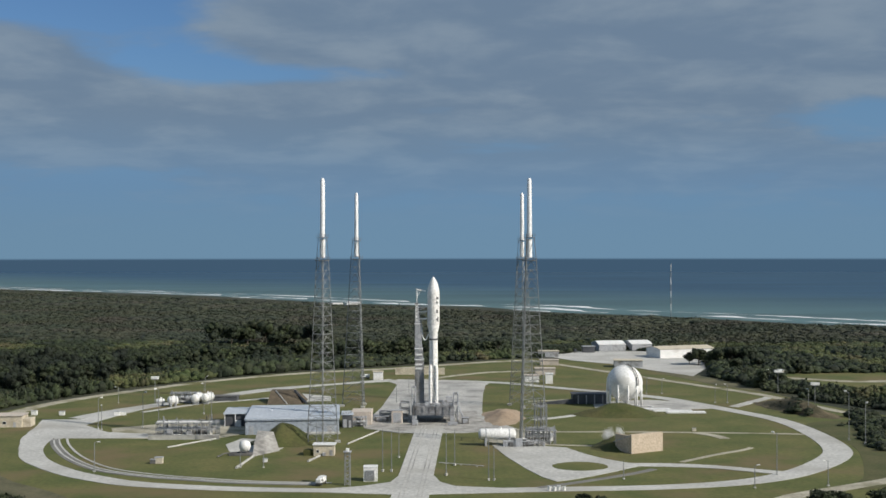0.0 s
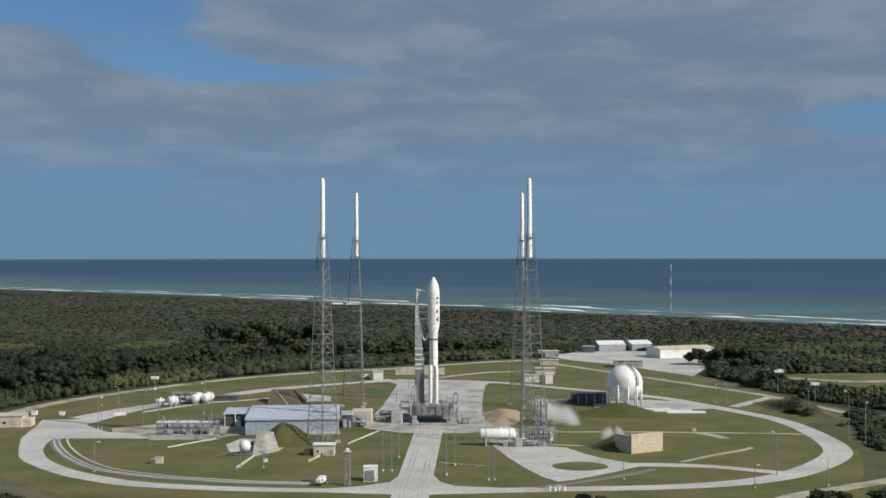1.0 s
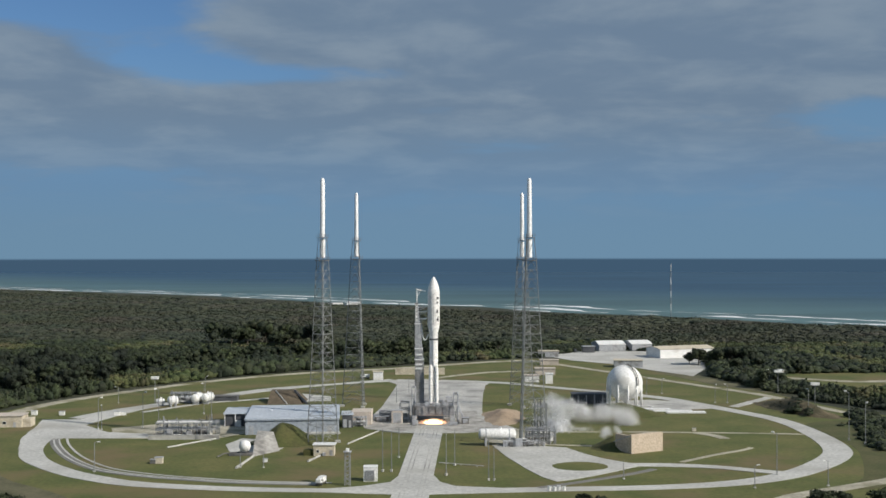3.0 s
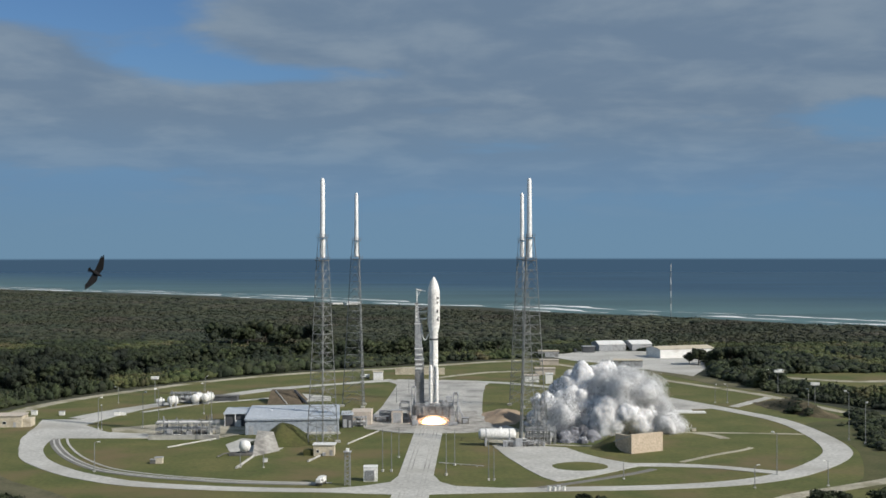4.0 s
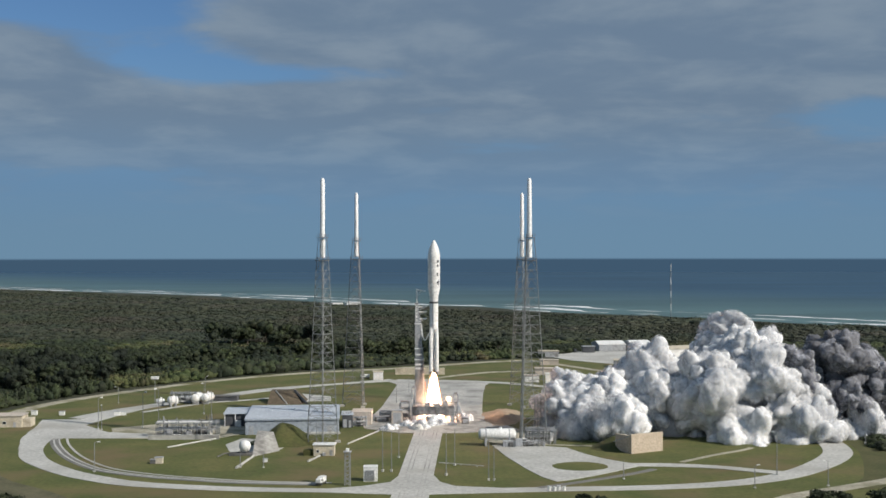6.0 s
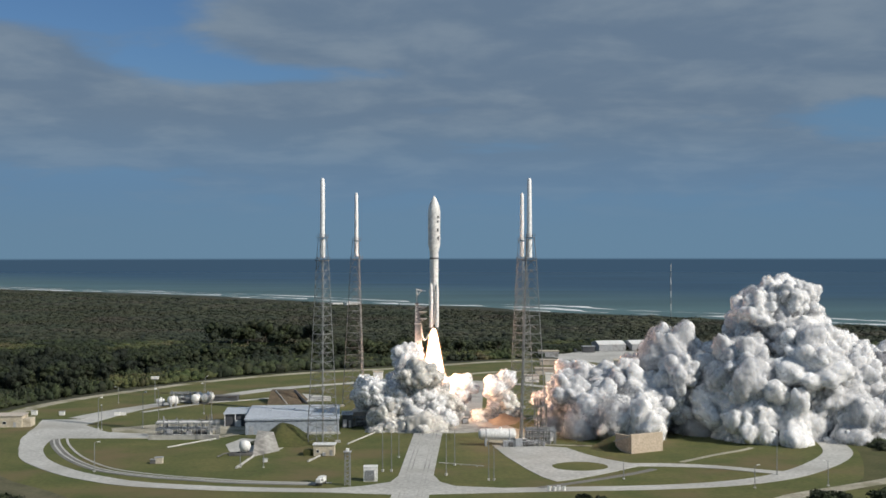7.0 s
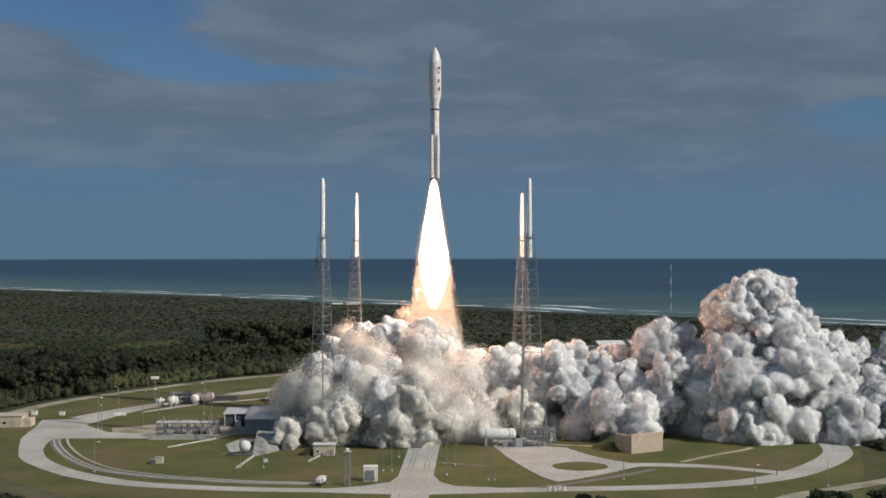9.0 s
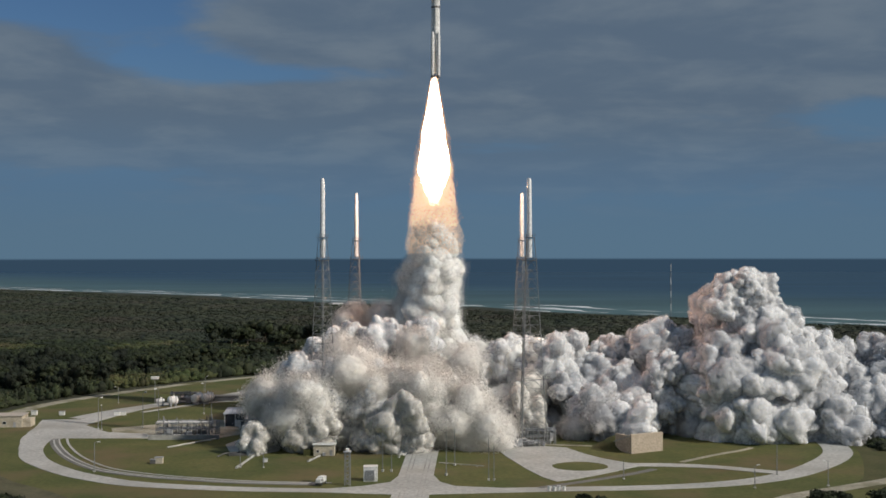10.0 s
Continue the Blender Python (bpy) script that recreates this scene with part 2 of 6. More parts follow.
SMOKE = smoke_material("white_smoke", (0.62, 0.625, 0.645), (0.76, 0.76, 0.77), 0.7)
SMOKE_GREY = smoke_material("grey_smoke", (0.065, 0.069, 0.088), (0.40, 0.41, 0.455), 0.5, 1.0, 0.45)
SMOKE_DUST = smoke_material("dusty_smoke", (0.58, 0.56, 0.525), (0.70, 0.68, 0.645), 0.7)
SMOKE_SOFT = smoke_material("soft_dusty_smoke", (0.82, 0.79, 0.75), (0.90, 0.875, 0.84), 0.9, 1.0, 0.08, 0.15)
# steam colour, also worn by puffs whose shade is painted in
SMOKE_MIST_SHADE = smoke_material("soft_steam_and_shade", (0.54, 0.55, 0.575), (0.66, 0.665, 0.685), 0.9, 1.0, 0.08, 0.35)
SMOKE_PALE = smoke_material("soft_pale_smoke", (0.86, 0.84, 0.805), (0.92, 0.905, 0.875), 0.9, 1.0, 0.06, 0.15)


def wisp_material(name, colour, alpha, grain=7.0):
    """Thin ragged vapour round a puff: torn by noise of its own."""
    m = bpy.data.materials.new(name)
    m.use_nodes = True
    nt = m.node_tree
    N, L = nt.nodes.new, nt.links.new
    p = nt.nodes["Principled BSDF"]
    p.inputs["Roughness"].default_value = 1.0
    p.inputs["Specular IOR Level"].default_value = 0.0
    p.inputs["Base Color"].default_value = (*colour, 1)
    tc = N("ShaderNodeTexCoord")
    n = N("ShaderNodeTexNoise")
    L(tc.outputs["Object"], n.inputs[0])
    n.inputs["Scale"].default_value = grain
    n.inputs["Detail"].default_value = 5 if grain > 4 else 2
    r = N("ShaderNodeMapRange")
    L(n.outputs[0], r.inputs[0])
    r.inputs[1].default_value, r.inputs[2].default_value, r.inputs[4].default_value = 0.38, 0.66, alpha
    L(r.outputs[0], p.inputs["Alpha"])
    return m


WISP = wisp_material("smoke_wisp", (0.88, 0.88, 0.88), 0.45)
WISP_DUST = wisp_material("dust_wisp", (0.72, 0.70, 0.665), 0.42)
WISP_MIST_SHADE = wisp_material("mist_shade_wisp", (0.70, 0.705, 0.72), 0.5)
WISP_GREY = wisp_material("grey_wisp", (0.28, 0.285, 0.31), 0.45)


def droplet_material(name, colour, through_light=0.36, vary=0.05):
    """Loose droplets and dust at the ragged rim of a puff: matt, letting part of the light through."""
    m = bpy.data.materials.new(name)
    m.use_nodes = True
    nt = m.node_tree
    nt.nodes.clear()
    N, L = nt.nodes.new, nt.links.new
    r = N("ShaderNodeMapRange")
    L(N("ShaderNodeNewGeometry").outputs["Random Per Island"], r.inputs[0])
    r.inputs[3].default_value, r.inputs[4].default_value = 1 - vary, 1 + vary
    c = N("ShaderNodeVectorMath")
    c.operation = "SCALE"
    c.inputs[0].default_value = colour
    L(r.outputs[0], c.inputs[3])
    d, t = N("ShaderNodeBsdfDiffuse"), N("ShaderNodeBsdfTranslucent")
    mx = N("ShaderNodeMixShader")
    mx.inputs[0].default_value = through_light
    for i, n in ((1, d), (2, t)):
        L(c.outputs[0], n.inputs[0])
        L(n.outputs[0], mx.inputs[i])
    L(mx.outputs[0], N("ShaderNodeOutputMaterial").inputs[0])
    return m


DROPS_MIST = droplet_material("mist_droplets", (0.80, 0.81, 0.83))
DROPS_SOFT = droplet_material("pale_droplets", (0.97, 0.96, 0.94))
DROPS_HAZE = droplet_material("dust_haze", (0.95, 0.93, 0.90))
DROPS_GREY = droplet_material("grey_droplets", (0.26, 0.265, 0.29), 0.3, 0.2)
DROPS_STEAM = droplet_material("steam_droplets", (0.95, 0.95, 0.96))


def ember_material(name, colour, low, high):
    """Torn shreds of burning gas of differing heat; the tail's stand for flame-lit smoke."""
    m = bpy.data.materials.new(name)
    m.use_nodes = True
    nt = m.node_tree
    nt.nodes.clear()
    N, L = nt.nodes.new, nt.links.new
    r = N("ShaderNodeMapRange")
    L(N("ShaderNodeNewGeometry").outputs["Random Per Island"], r.inputs[0])
    r.inputs[3].default_value, r.inputs[4].default_value = low, high
    e = N("ShaderNodeEmission")
    e.inputs[0].default_value = (*colour, 1)
    L(r.outputs[0], e.inputs[1])
    L(e.outputs[0], N("ShaderNodeOutputMaterial").inputs[0])
    m.cycles.emission_sampling = "NONE"
    return m


FLAME_CORE = glow("flame_core", (1.0, 0.58, 0.36), 150.0)
FLAME_HOT = ember_material("flame_hot_shreds", (1.0, 0.66, 0.42), 1.5, 2.4)
FLAME_ORANGE = ember_material("flame_orange_shreds", (1.0, 0.52, 0.28), 0.9, 1.5)
# the tail glows by itself in place of smoke lit by the flame
LIT_SMOKE_TAIL = ember_material("lit_smoke_tail_shreds", (1.0, 0.74, 0.54), 0.85, 1.2)
DUCT_GLOW = glow("duct_glow", (1.0, 0.56, 0.28), 9.0)


# ---- mesh helpers ----
def mesh_object(name, verts, faces, material, parent=None, label="", smooth=False):
    me = bpy.data.meshes.new(name)
    me.from_pydata(verts, [], faces)
    me.materials.append(material)
    if smooth:
        me.polygons.foreach_set("use_smooth", [True] * len(me.polygons))
    me.update()
    ob = new(name, me)
    if parent:
        ob.parent = parent
    if label:
        ob["label"] = label
    return ob


def part(name, bm, material, parent=None, label="", smooth=False):
    me = bpy.data.meshes.new(name)
    bmesh.ops.recalc_face_normals(bm, faces=bm.faces)
    bm.to_mesh(me)
    bm.free()
    me.materials.append(material)
    if smooth:
        me.polygons.foreach_set("use_smooth", [True] * len(me.polygons))
    ob = new(name, me)
    if parent:
        ob.parent = parent
    if label:
        ob["label"] = label
    return ob


def box(bm, x0, x1, y0, y1, z0, z1, bevel=0.0):
    r = bmesh.ops.create_cube(bm, size=1, matrix=Matrix.Translation(((x0 + x1) / 2, (y0 + y1) / 2, (z0 + z1) / 2)) @ Matrix.Diagonal((x1 - x0, y1 - y0, z1 - z0, 1)))
    if bevel:
        edges = list({e for v in r["verts"] for e in v.link_edges})
        bmesh.ops.bevel(bm, geom=edges, offset=bevel, segments=1, affect="EDGES")
    return bm


def rod(bm, p, q, r0, r1=None, n=6):
    """A tapered bar from p to q."""
    p, q = Vector(p), Vector(q)
    d = q - p
    m = Matrix.Translation((p + q) / 2) @ d.to_track_quat("Z", "Y").to_matrix().to_4x4()
    bmesh.ops.create_cone(bm, cap_ends=True, segments=n, radius1=r0, radius2=r0 if r1 is None else r1, depth=d.length, matrix=m)
    return bm


def lathe(bm, profile, n=24, centre=(0, 0)):
    """A turned body: profile of (radius, height). Sharp corners get narrow bevel rings, so that smooth shading stays on them."""
    P = [Vector(p) for p in profile]
    fine = [P[0]]
    for i in range(1, len(P) - 1):
        a, b = P[i] - P[i - 1], P[i + 1] - P[i]
        if a.length > 0.01 and b.length > 0.01 and a.angle(b) > 0.6:
            fine += [P[i] - a * min(0.3, 0.06 / a.length), P[i] - a * min(0.1, 0.02 / a.length), P[i] + b * min(0.1, 0.02 / b.length), P[i] + b * min(0.3, 0.06 / b.length)]
        else:
            fine.append(P[i])
    rings = []
    for r, z in fine + [P[-1]]:
        if r < 1e-4:
            rings.append([bm.verts.new((centre[0], centre[1], z))])
        else:
            rings.append([bm.verts.new((centre[0] + r * math.cos(2 * math.pi * i / n), centre[1] + r * math.sin(2 * math.pi * i / n), z)) for i in range(n)])
    for a, b in zip(rings, rings[1:]):
        for i in range(n):
            j = (i + 1) % n
            if len(a) == 1 and len(b) == 1:
                continue
            if len(a) == 1:
                bm.faces.new((a[0], b[j], b[i]))
            elif len(b) == 1:
                bm.faces.new((a[i], a[j], b[0]))
            else:
                bm.faces.new((a[i], a[j], b[j], b[i]))
    return bm


def B():
    return bmesh.new()


def thing(name, x, y, z=0.0, turn=0.0, label="", category="", group="", kind=""):
    e = new(name)
    e.matrix_basis = pose(x, y, z, 0, 0, turn)
    return tagged(e, label, category, group, kind)


def spline(points, step=4.0, closed=False):
    """Smooth line through plan points."""
    P = [np.array(p, float) for p in points]
    n = len(P)
    out = []
    for i in range(n if closed else n - 1):
        if closed:
            a, b, c, d = P[(i - 1) % n], P[i], P[(i + 1) % n], P[(i + 2) % n]
        else:
            a, b, c, d = P[max(i - 1, 0)], P[i], P[i + 1], P[min(i + 2, n - 1)]
        k = max(2, int(np.hypot(*(c - b)[:2]) / step))
        for j in range(k):
            t = j / k
            out.append(0.5 * ((2 * b) + (c - a) * t + (2 * a - 5 * b + 4 * c - d) * t * t + (3 * b - a - 3 * c + d) * t ** 3))
    if not closed:
        out.append(P[-1])
    return np.array(out)


def strip(name, points, width, z, material, closed=False, step=4.0, thick=0.35, rough=0.0, **tags):
    """A paved strip with its own thickness along a smooth line. Points may carry a width of their own."""
    c = spline(points, step, closed)
    w = c[:, 2] if c.shape[1] > 2 else np.full(len(c), width)
    c = c[:, :2]
    t = np.roll(c, -1, 0) - np.roll(c, 1, 0) if closed else np.gradient(c, axis=0)
    t /= np.linalg.norm(t, axis=1)[:, None] + 1e-9
    nrm = np.stack([-t[:, 1], t[:, 0]], 1)
    rs = np.random.RandomState(len(name) * 7 + len(c))
    ja, jb = (rs.normal(0, rough, len(c)) for _ in range(2))
    a, b = c + nrm * (w / 2 + ja)[:, None], c - nrm * (w / 2 + jb)[:, None]
    v = [(*p, z) for p in a] + [(*p, z) for p in b] + [(*p, z - thick) for p in a] + [(*p, z - thick) for p in b]
    n = len(c)
    f = []
    for i in range(n if closed else n - 1):
        j = (i + 1) % n
        f += [(i, n + i, n + j, j), (2 * n + i, i, j, 2 * n + j), (n + i, 3 * n + i, 3 * n + j, n + j)]
    return tagged(mesh_object(name, v, f, material), kind="structure", **tags)


def slab(name, outline, z, material, thick=0.4, smooth_step=None, **tags):
    """A flat paved area with a given outline."""
    o = spline(outline, smooth_step, True) if smooth_step else np.array(outline, float)
    n = len(o)
    v = [(*p[:2], z) for p in o] + [(*p[:2], z - thick) for p in o]
    bm = B()
    vs = [bm.verts.new(p) for p in v]
    bm.faces.new(vs[:n])
    for i in range(n):
        j = (i + 1) % n
        bm.faces.new((vs[i], vs[n + i], vs[n + j], vs[j]))
    bm.normal_update()
    bmesh.ops.triangulate(bm, faces=[f for f in bm.faces if len(f.verts) > 4])
    tags.setdefault("kind", "structure")
    return tagged(part(name, bm, material), **tags)


def lump(name, x, y, rx, ry, h, material, turn=0, power=1.0, rough=0.15, seed=0, **tags):
    """A grassed earth mound on the ground."""
    n, k = 36, 12
    v, f = [(0, 0, h)], []
    for j in range(1, k + 1):
        q = j / k
        for i in range(n):
            a = 2 * math.pi * i / n
            e = 1 + rough * noise.noise((math.cos(a) * 1.3 + seed, math.sin(a) * 1.3, seed * 2.0))
            z = h * (0.5 + 0.5 * math.cos(math.pi * q ** power)) + (0.12 * h * noise.noise((q * 4 * math.cos(a), q * 4 * math.sin(a), seed)) if q < 1 else 0)
            v.append((rx * q * e * math.cos(a), ry * q * e * math.sin(a), z - (0.2 if j == k else 0)))
    for i in range(n):
        f.append((0, 1 + i, 1 + (i + 1) % n))
    for j in range(k - 1):
        for i in range(n):
            p, q2 = 1 + j * n + i, 1 + j * n + (i + 1) % n
            f.append((p, p + n, q2 + n, q2))
    ob = mesh_object(name, v, f, material, smooth=True)
    ob.matrix_basis = pose(x, y, 0, 0, 0, turn)
    return tagged(ob, **tags)


# ---- ground, sea, roads ----
COAST = spline([(2600, -900), (1500, 120), (900, 740), (452, 1210), (375, 1300), (268, 1435), (155, 1530), (52, 1690), (-122, 1800),
                (-378, 2105), (-705, 2380), (-930, 2535), (-1900, 3350), (-3300, 4500)], 60)
tagged(mesh_object("sea", [(-4900, -1500, -3.2), (4900, -1500, -3.2), (4900, 4900, -3.2), (-4900, 4900, -3.2)], [(0, 1, 2, 3)], SEA),
       "blue-green ocean with low swell out to the horizon", "sea", kind="structure")


def make_ground():
    """One sheet of land: flat behind the shore, sloping under the water along the coast."""
    inner = [(p[0] - 14, p[1] - 14, 0.0) for p in COAST]
    outer = [(p[0] + 12, p[1] + 12, -4.2) for p in COAST]
    n = len(inner)
    v = inner + outer + [(-4500, 4500, 0), (-4500, -1500, 0), (2600, -1500, 0)]
    f = [(i, n + i, n + i + 1, i + 1) for i in range(n - 1)]
    bm = B()
    vs = [bm.verts.new(p) for p in v]
    for q in f:
        bm.faces.new([vs[i] for i in q])
    big = bm.faces.new([vs[i] for i in range(n)] + vs[2 * n:])
    bm.normal_update()
    bmesh.ops.triangulate(bm, faces=[big])
    g = part("ground", bm, SCRUB_SOIL)
    return tagged(g, "dark scrubby coastal land behind a beach", "ground", kind="structure")


make_ground()


def shore_strip(name, off0, off1, z0, z1, material, gap, seed, **tags):
    """A ragged band along the shore: foam lines or sand."""
    v, f = [], []
    c = spline([tuple(p) for p in COAST], 9)
    for i, p in enumerate(c):
        a = off0 + 7 * noise.noise((i * 0.05, seed, 0))
        w = (off1 - off0) * (1.0 if not gap else max(0.0, 0.5 + 1.6 * noise.noise((i * 0.045, seed + 5, 1)) + 1.3 * noise.noise((i * 0.19, seed, 3))))
        v += [(p[0] + a * 0.7, p[1] + a * 0.7, z0), (p[0] + (a + w) * 0.7, p[1] + (a + w) * 0.7, z1)]
        if i:
            f.append((2 * i - 2, 2 * i - 1, 2 * i + 1, 2 * i))
    return tagged(mesh_object(name, v, f, material), kind="structure", **tags)


shore_strip("beach", -24, 3, 0.12, -3.0, SAND, False, 1.0, label="pale strip of beach sand", category="beach")
shore_strip("surf", 6, 26, -3.0, -3.0, FOAM, True, 9.0, label="white breaking surf along the beach", category="surf")
shore_strip("surf", 66, 92, -3.0, -3.0, FOAM, True, 23.0, label="broken white line of surf", category="surf")
shore_strip("surf", 134, 150, -3.0, -3.0, FOAM, True, 41.0, label="thin broken line of surf further out", category="surf")

# grass inside the perimeter
FIELD = [(-215, 380), (-222, 470), (-212, 540), (-196, 603), (-168, 660), (-130, 716), (-84, 760), (-32, 790), (25, 830), (72, 852), (125, 800),
         (150, 690), (172, 640), (188, 582), (215, 520), (235, 440), (225, 360), (120, 318), (-120, 318)]
slab("lawn", FIELD, 0.05, GRASS, 0.3, 12, label="mown yellow-green grass round the launch pad", category="grass")
RING = [(-157.2, 466, 9), (-149, 442, 9), (-139, 425.5, 8), (-126, 410, 8), (-113, 399, 8), (-97, 389.5, 7.5), (-66, 382, 6.5), (-34, 379, 6), (-8, 377, 8), (36, 381, 7),
        (68, 384, 7), (96, 392, 8), (118, 408, 9.5), (139, 436, 10.5), (148.5, 460, 10.5), (151.5, 498, 9), (148.5, 537, 8), (136, 569, 8), (123, 597, 9),
        (106, 627, 8), (66, 664, 7), (28, 696, 8), (-20, 706, 7), (-58, 688, 6), (-93, 662, 9), (-118, 626, 7), (-144, 582, 8), (-157, 537, 11), (-163, 498, 14)]
strip("ring_road", RING, 8, 0.16, CONCRETE, True, 4, label="pale concrete ring road", category="road")
RAILBED = [(-155, 486), (-149, 468.8), (-138.5, 446), (-127.5, 428), (-115.5, 414), (-98, 403.5), (-80.5, 397), (-64, 392.2), (-40, 389.5)]
strip("rail_bed", RAILBED, 4.0, 0.13, ASPHALT, label="dark ballast of a curved siding", category="track")
for dx, w in ((-0.3, 0.7), (1.5, 0.7), (4.2, 0.9)):
    strip("kerb_line", [(x + dx, y + dx * 0.56) for x, y in RAILBED], w, 0.18, CONCRETE, thick=0.2, label="pale concrete rail edge beside the siding", category="kerb")
# crawlerway from the assembly building to the pad
CRAWL = [(-12.2, 300), (-10.1, 369), (-7.8, 445), (-5.5, 521)]
strip("crawlerway", CRAWL, 11.6, 0.22, CONCRETE, label="straight pale concrete crawlerway leading to the pad", category="road")
for dx in (-3.4, -2.0, 2.2, 3.6):
    strip("rail", [(x + dx, y) for x, y in CRAWL], 0.4, 0.27, APRON, thick=0.1, label="worn recessed rail in the crawlerway", category="rail")
slab("pad_apron", [(-32, 512), (-18, 500), (8, 500), (24, 506), (31, 512), (24, 530), (18, 552), (18.6, 582), (21, 640), (23.6, 680), (26, 690), (18, 704), (-26, 712), (-31, 700), (-25.7, 684), (-27.5, 635), (-29.5, 582), (-35, 525)], 0.19, APRON, label="wide weathered concrete pad apron", category="pavement")
slab("hardstand", [(-33, 513), (-18, 504), (-12, 512), (-1, 512), (6, 504), (22, 509), (24, 524), (16, 548), (15, 570), (2, 566), (-16, 572), (-27, 560), (-32, 532)], 0.205, STAINED, 0.1, 6, label="scorched and stained concrete round the launch platform", category="pavement")
slab("fan_junction", [(-36, 382), (-26, 386), (-17.0, 393), (-14.8, 404), (-9, 404), (-2.9, 404), (-1.0, 393), (4, 386), (18, 383), (18, 376), (-10, 372), (-36, 376)], 0.19, CONCRETE, label="flared concrete road junction", category="pavement")
COURT = [(18.7, 468.8), (38.1, 466), (46.7, 462), (52.6, 446.5), (57.2, 437.9), (64.9, 428.5), (72.4, 426.2), (65.4, 419.5), (57.4, 410.8), (49.8, 403.5),
         (41.5, 396.5), (36.7, 393.6), (32.8, 401.5), (28.3, 417.3), (22.8, 442.8)]
slab("service_court", COURT, 0.185, CONCRETE, label="pale concrete service court", category="pavement")
strip("lane", [(56, 425, 5), (74, 424.5, 6.5), (92, 421, 6), (108, 412, 6), (120, 405, 6)], 5, 0.178, CONCRETE, label="pale concrete service lane", category="road")
slab("grass_island", [(37.6, 421.5), (40, 427), (47, 430.5), (54, 428), (57, 422), (55, 416), (47, 412.5), (40, 415.5)], 0.24, GRASS, 0.1, 3, label="oval grass island in the service court", category="grass")
strip("drain", [(30, 383), (46, 394), (64, 408), (72, 416)], 2.6, 0.215, ASPHALT, thick=0.2, label="dark drainage channel", category="drain")
strip("path", [(44, 503), (90, 502), (140, 497), (152, 494)], 2.6, 0.15, SANDY, label="narrow sandy path", category="path")
strip("lane", [(40, 539, 4), (54.8, 549.6, 4), (66, 562, 4), (76, 577, 4)], 4, 0.158, CONCRETE, label="pale lane to the spherical tank", category="road")
strip("path", [(42, 606), (58, 612), (74, 618), (92, 622)], 3.0, 0.154, SANDY, label="narrow sandy path", category="path")
strip("path", [(104, 500), (110, 492), (112, 484)], 4.5, 0.152, SANDY, label="short sandy spur", category="path")
strip("path", [(84, 430), (100, 446), (112, 456), (117, 462)], 2.2, 0.15, SANDY, label="narrow sandy path", category="path")
strip("path", [(39, 470), (60, 466), (74, 468)], 2.5, 0.153, SANDY, label="narrow sandy path", category="path")
strip("lane", [(-165, 545, 7), (-150, 578, 8), (-118, 624, 8), (-94, 658, 9), (-60, 688, 5), (-30, 712, 5)], 6, 0.165, CONCRETE, label="pale concrete lane", category="road")
strip("lane", [(-140, 566), (-118, 600), (-100, 612), (-84, 626)], 3.2, 0.155, CONCRETE, label="narrow pale lane", category="road")
slab("tank_yard", [(-128, 486), (-92, 484), (-80, 500), (-78, 524), (-96, 540), (-118, 530), (-140, 514), (-135, 498)], 0.17, SANDY, label="gravel and concrete tank yard", category="pavement")
GATE = [(-159.6, 542), (-178, 541), (-173, 516), (-171.5, 503), (-166.5, 480), (-160.5, 460), (-151, 459), (-156, 481), (-151, 487.5), (-117.5, 487.5), (-120.7, 498), (-138.7, 503), (-154, 524)]
slab("gate_court", GATE, 0.18, CONCRETE, label="broad pale concrete forecourt", category="pavement")
slab("ball_yard", [(-78, 448), (-72, 446), (-62, 456), (-60, 466), (-66, 480), (-80, 486), (-84, 470)], 0.17, CONCRETE, label="flared concrete tank stand", category="pavement")
slab("tower_court", [(18, 500), (24, 512), (40, 512), (44, 500), (40, 468), (22, 468), (14, 486)], 0.172, SANDY, label="rough gravel round the tower foot", category="pavement")
strip("perimeter_road", [(-235, 470), (-202, 555), (-191, 604), (-163, 659), (-127, 712), (-82, 752), (-30, 780), (25, 822), (58, 838)], 7, 0.17, SANDY, rough=0.3, label="dusty perimeter track", category="road")
strip("perimeter_road", [(60, 838), (108, 745), (122, 718), (146, 672), (166, 632), (180, 580), (200, 533), (232, 470)], 6, 0.17, SANDY, label="sandy perimeter track", category="road")
strip("lane", [(-14, 706, 4), (8, 735, 5), (30, 755, 6), (56, 762, 5)], 5, 0.16, SANDY, label="pale curving lane", category="road")
strip("lane", [(139, 584), (150, 599), (168, 624)], 5, 0.165, CONCRETE, label="pale connecting lane", category="road")
slab("depot_yard", [(72, 878), (95, 912), (140, 915), (192, 900), (186, 850), (172, 790), (150, 730), (130, 770), (112, 810), (88, 838)], 0.16, CONCRETE, label="pale paved depot yard", category="pavement")
strip("lane", [(222, 640), (218, 615), (222, 590), (232, 560)], 5, 0.19, ASPHALT, label="grey lane among the scrub", category="road")
slab("clearing", [(188, 738), (203, 664), (300, 632), (340, 632), (340, 752), (232, 752)], 0.12, GRASS, label="rough grass clearing among the scrub", category="grass")
slab("roadside_grass", [(120, 812), (152, 738), (172, 692), (190, 640), (174, 634), (150, 686), (124, 782)], 0.11, VERGE, label="rough dry grass beside the perimeter track", category="verge")
strip("kerb_line", [(-152, 487.0), (-117, 487.0)], 1.0, 0.13, CONCRETE, thick=0.2, label="pale kerb at the edge of the forecourt", category="kerb")
slab("rough_grass", [(158, 528), (200, 528), (192, 440), (160, 395), (128, 380), (138, 400), (150, 436), (157, 470)], 0.10, MOUND, 0.2, 8, label="unmown dark grass outside the ring road", category="grass")
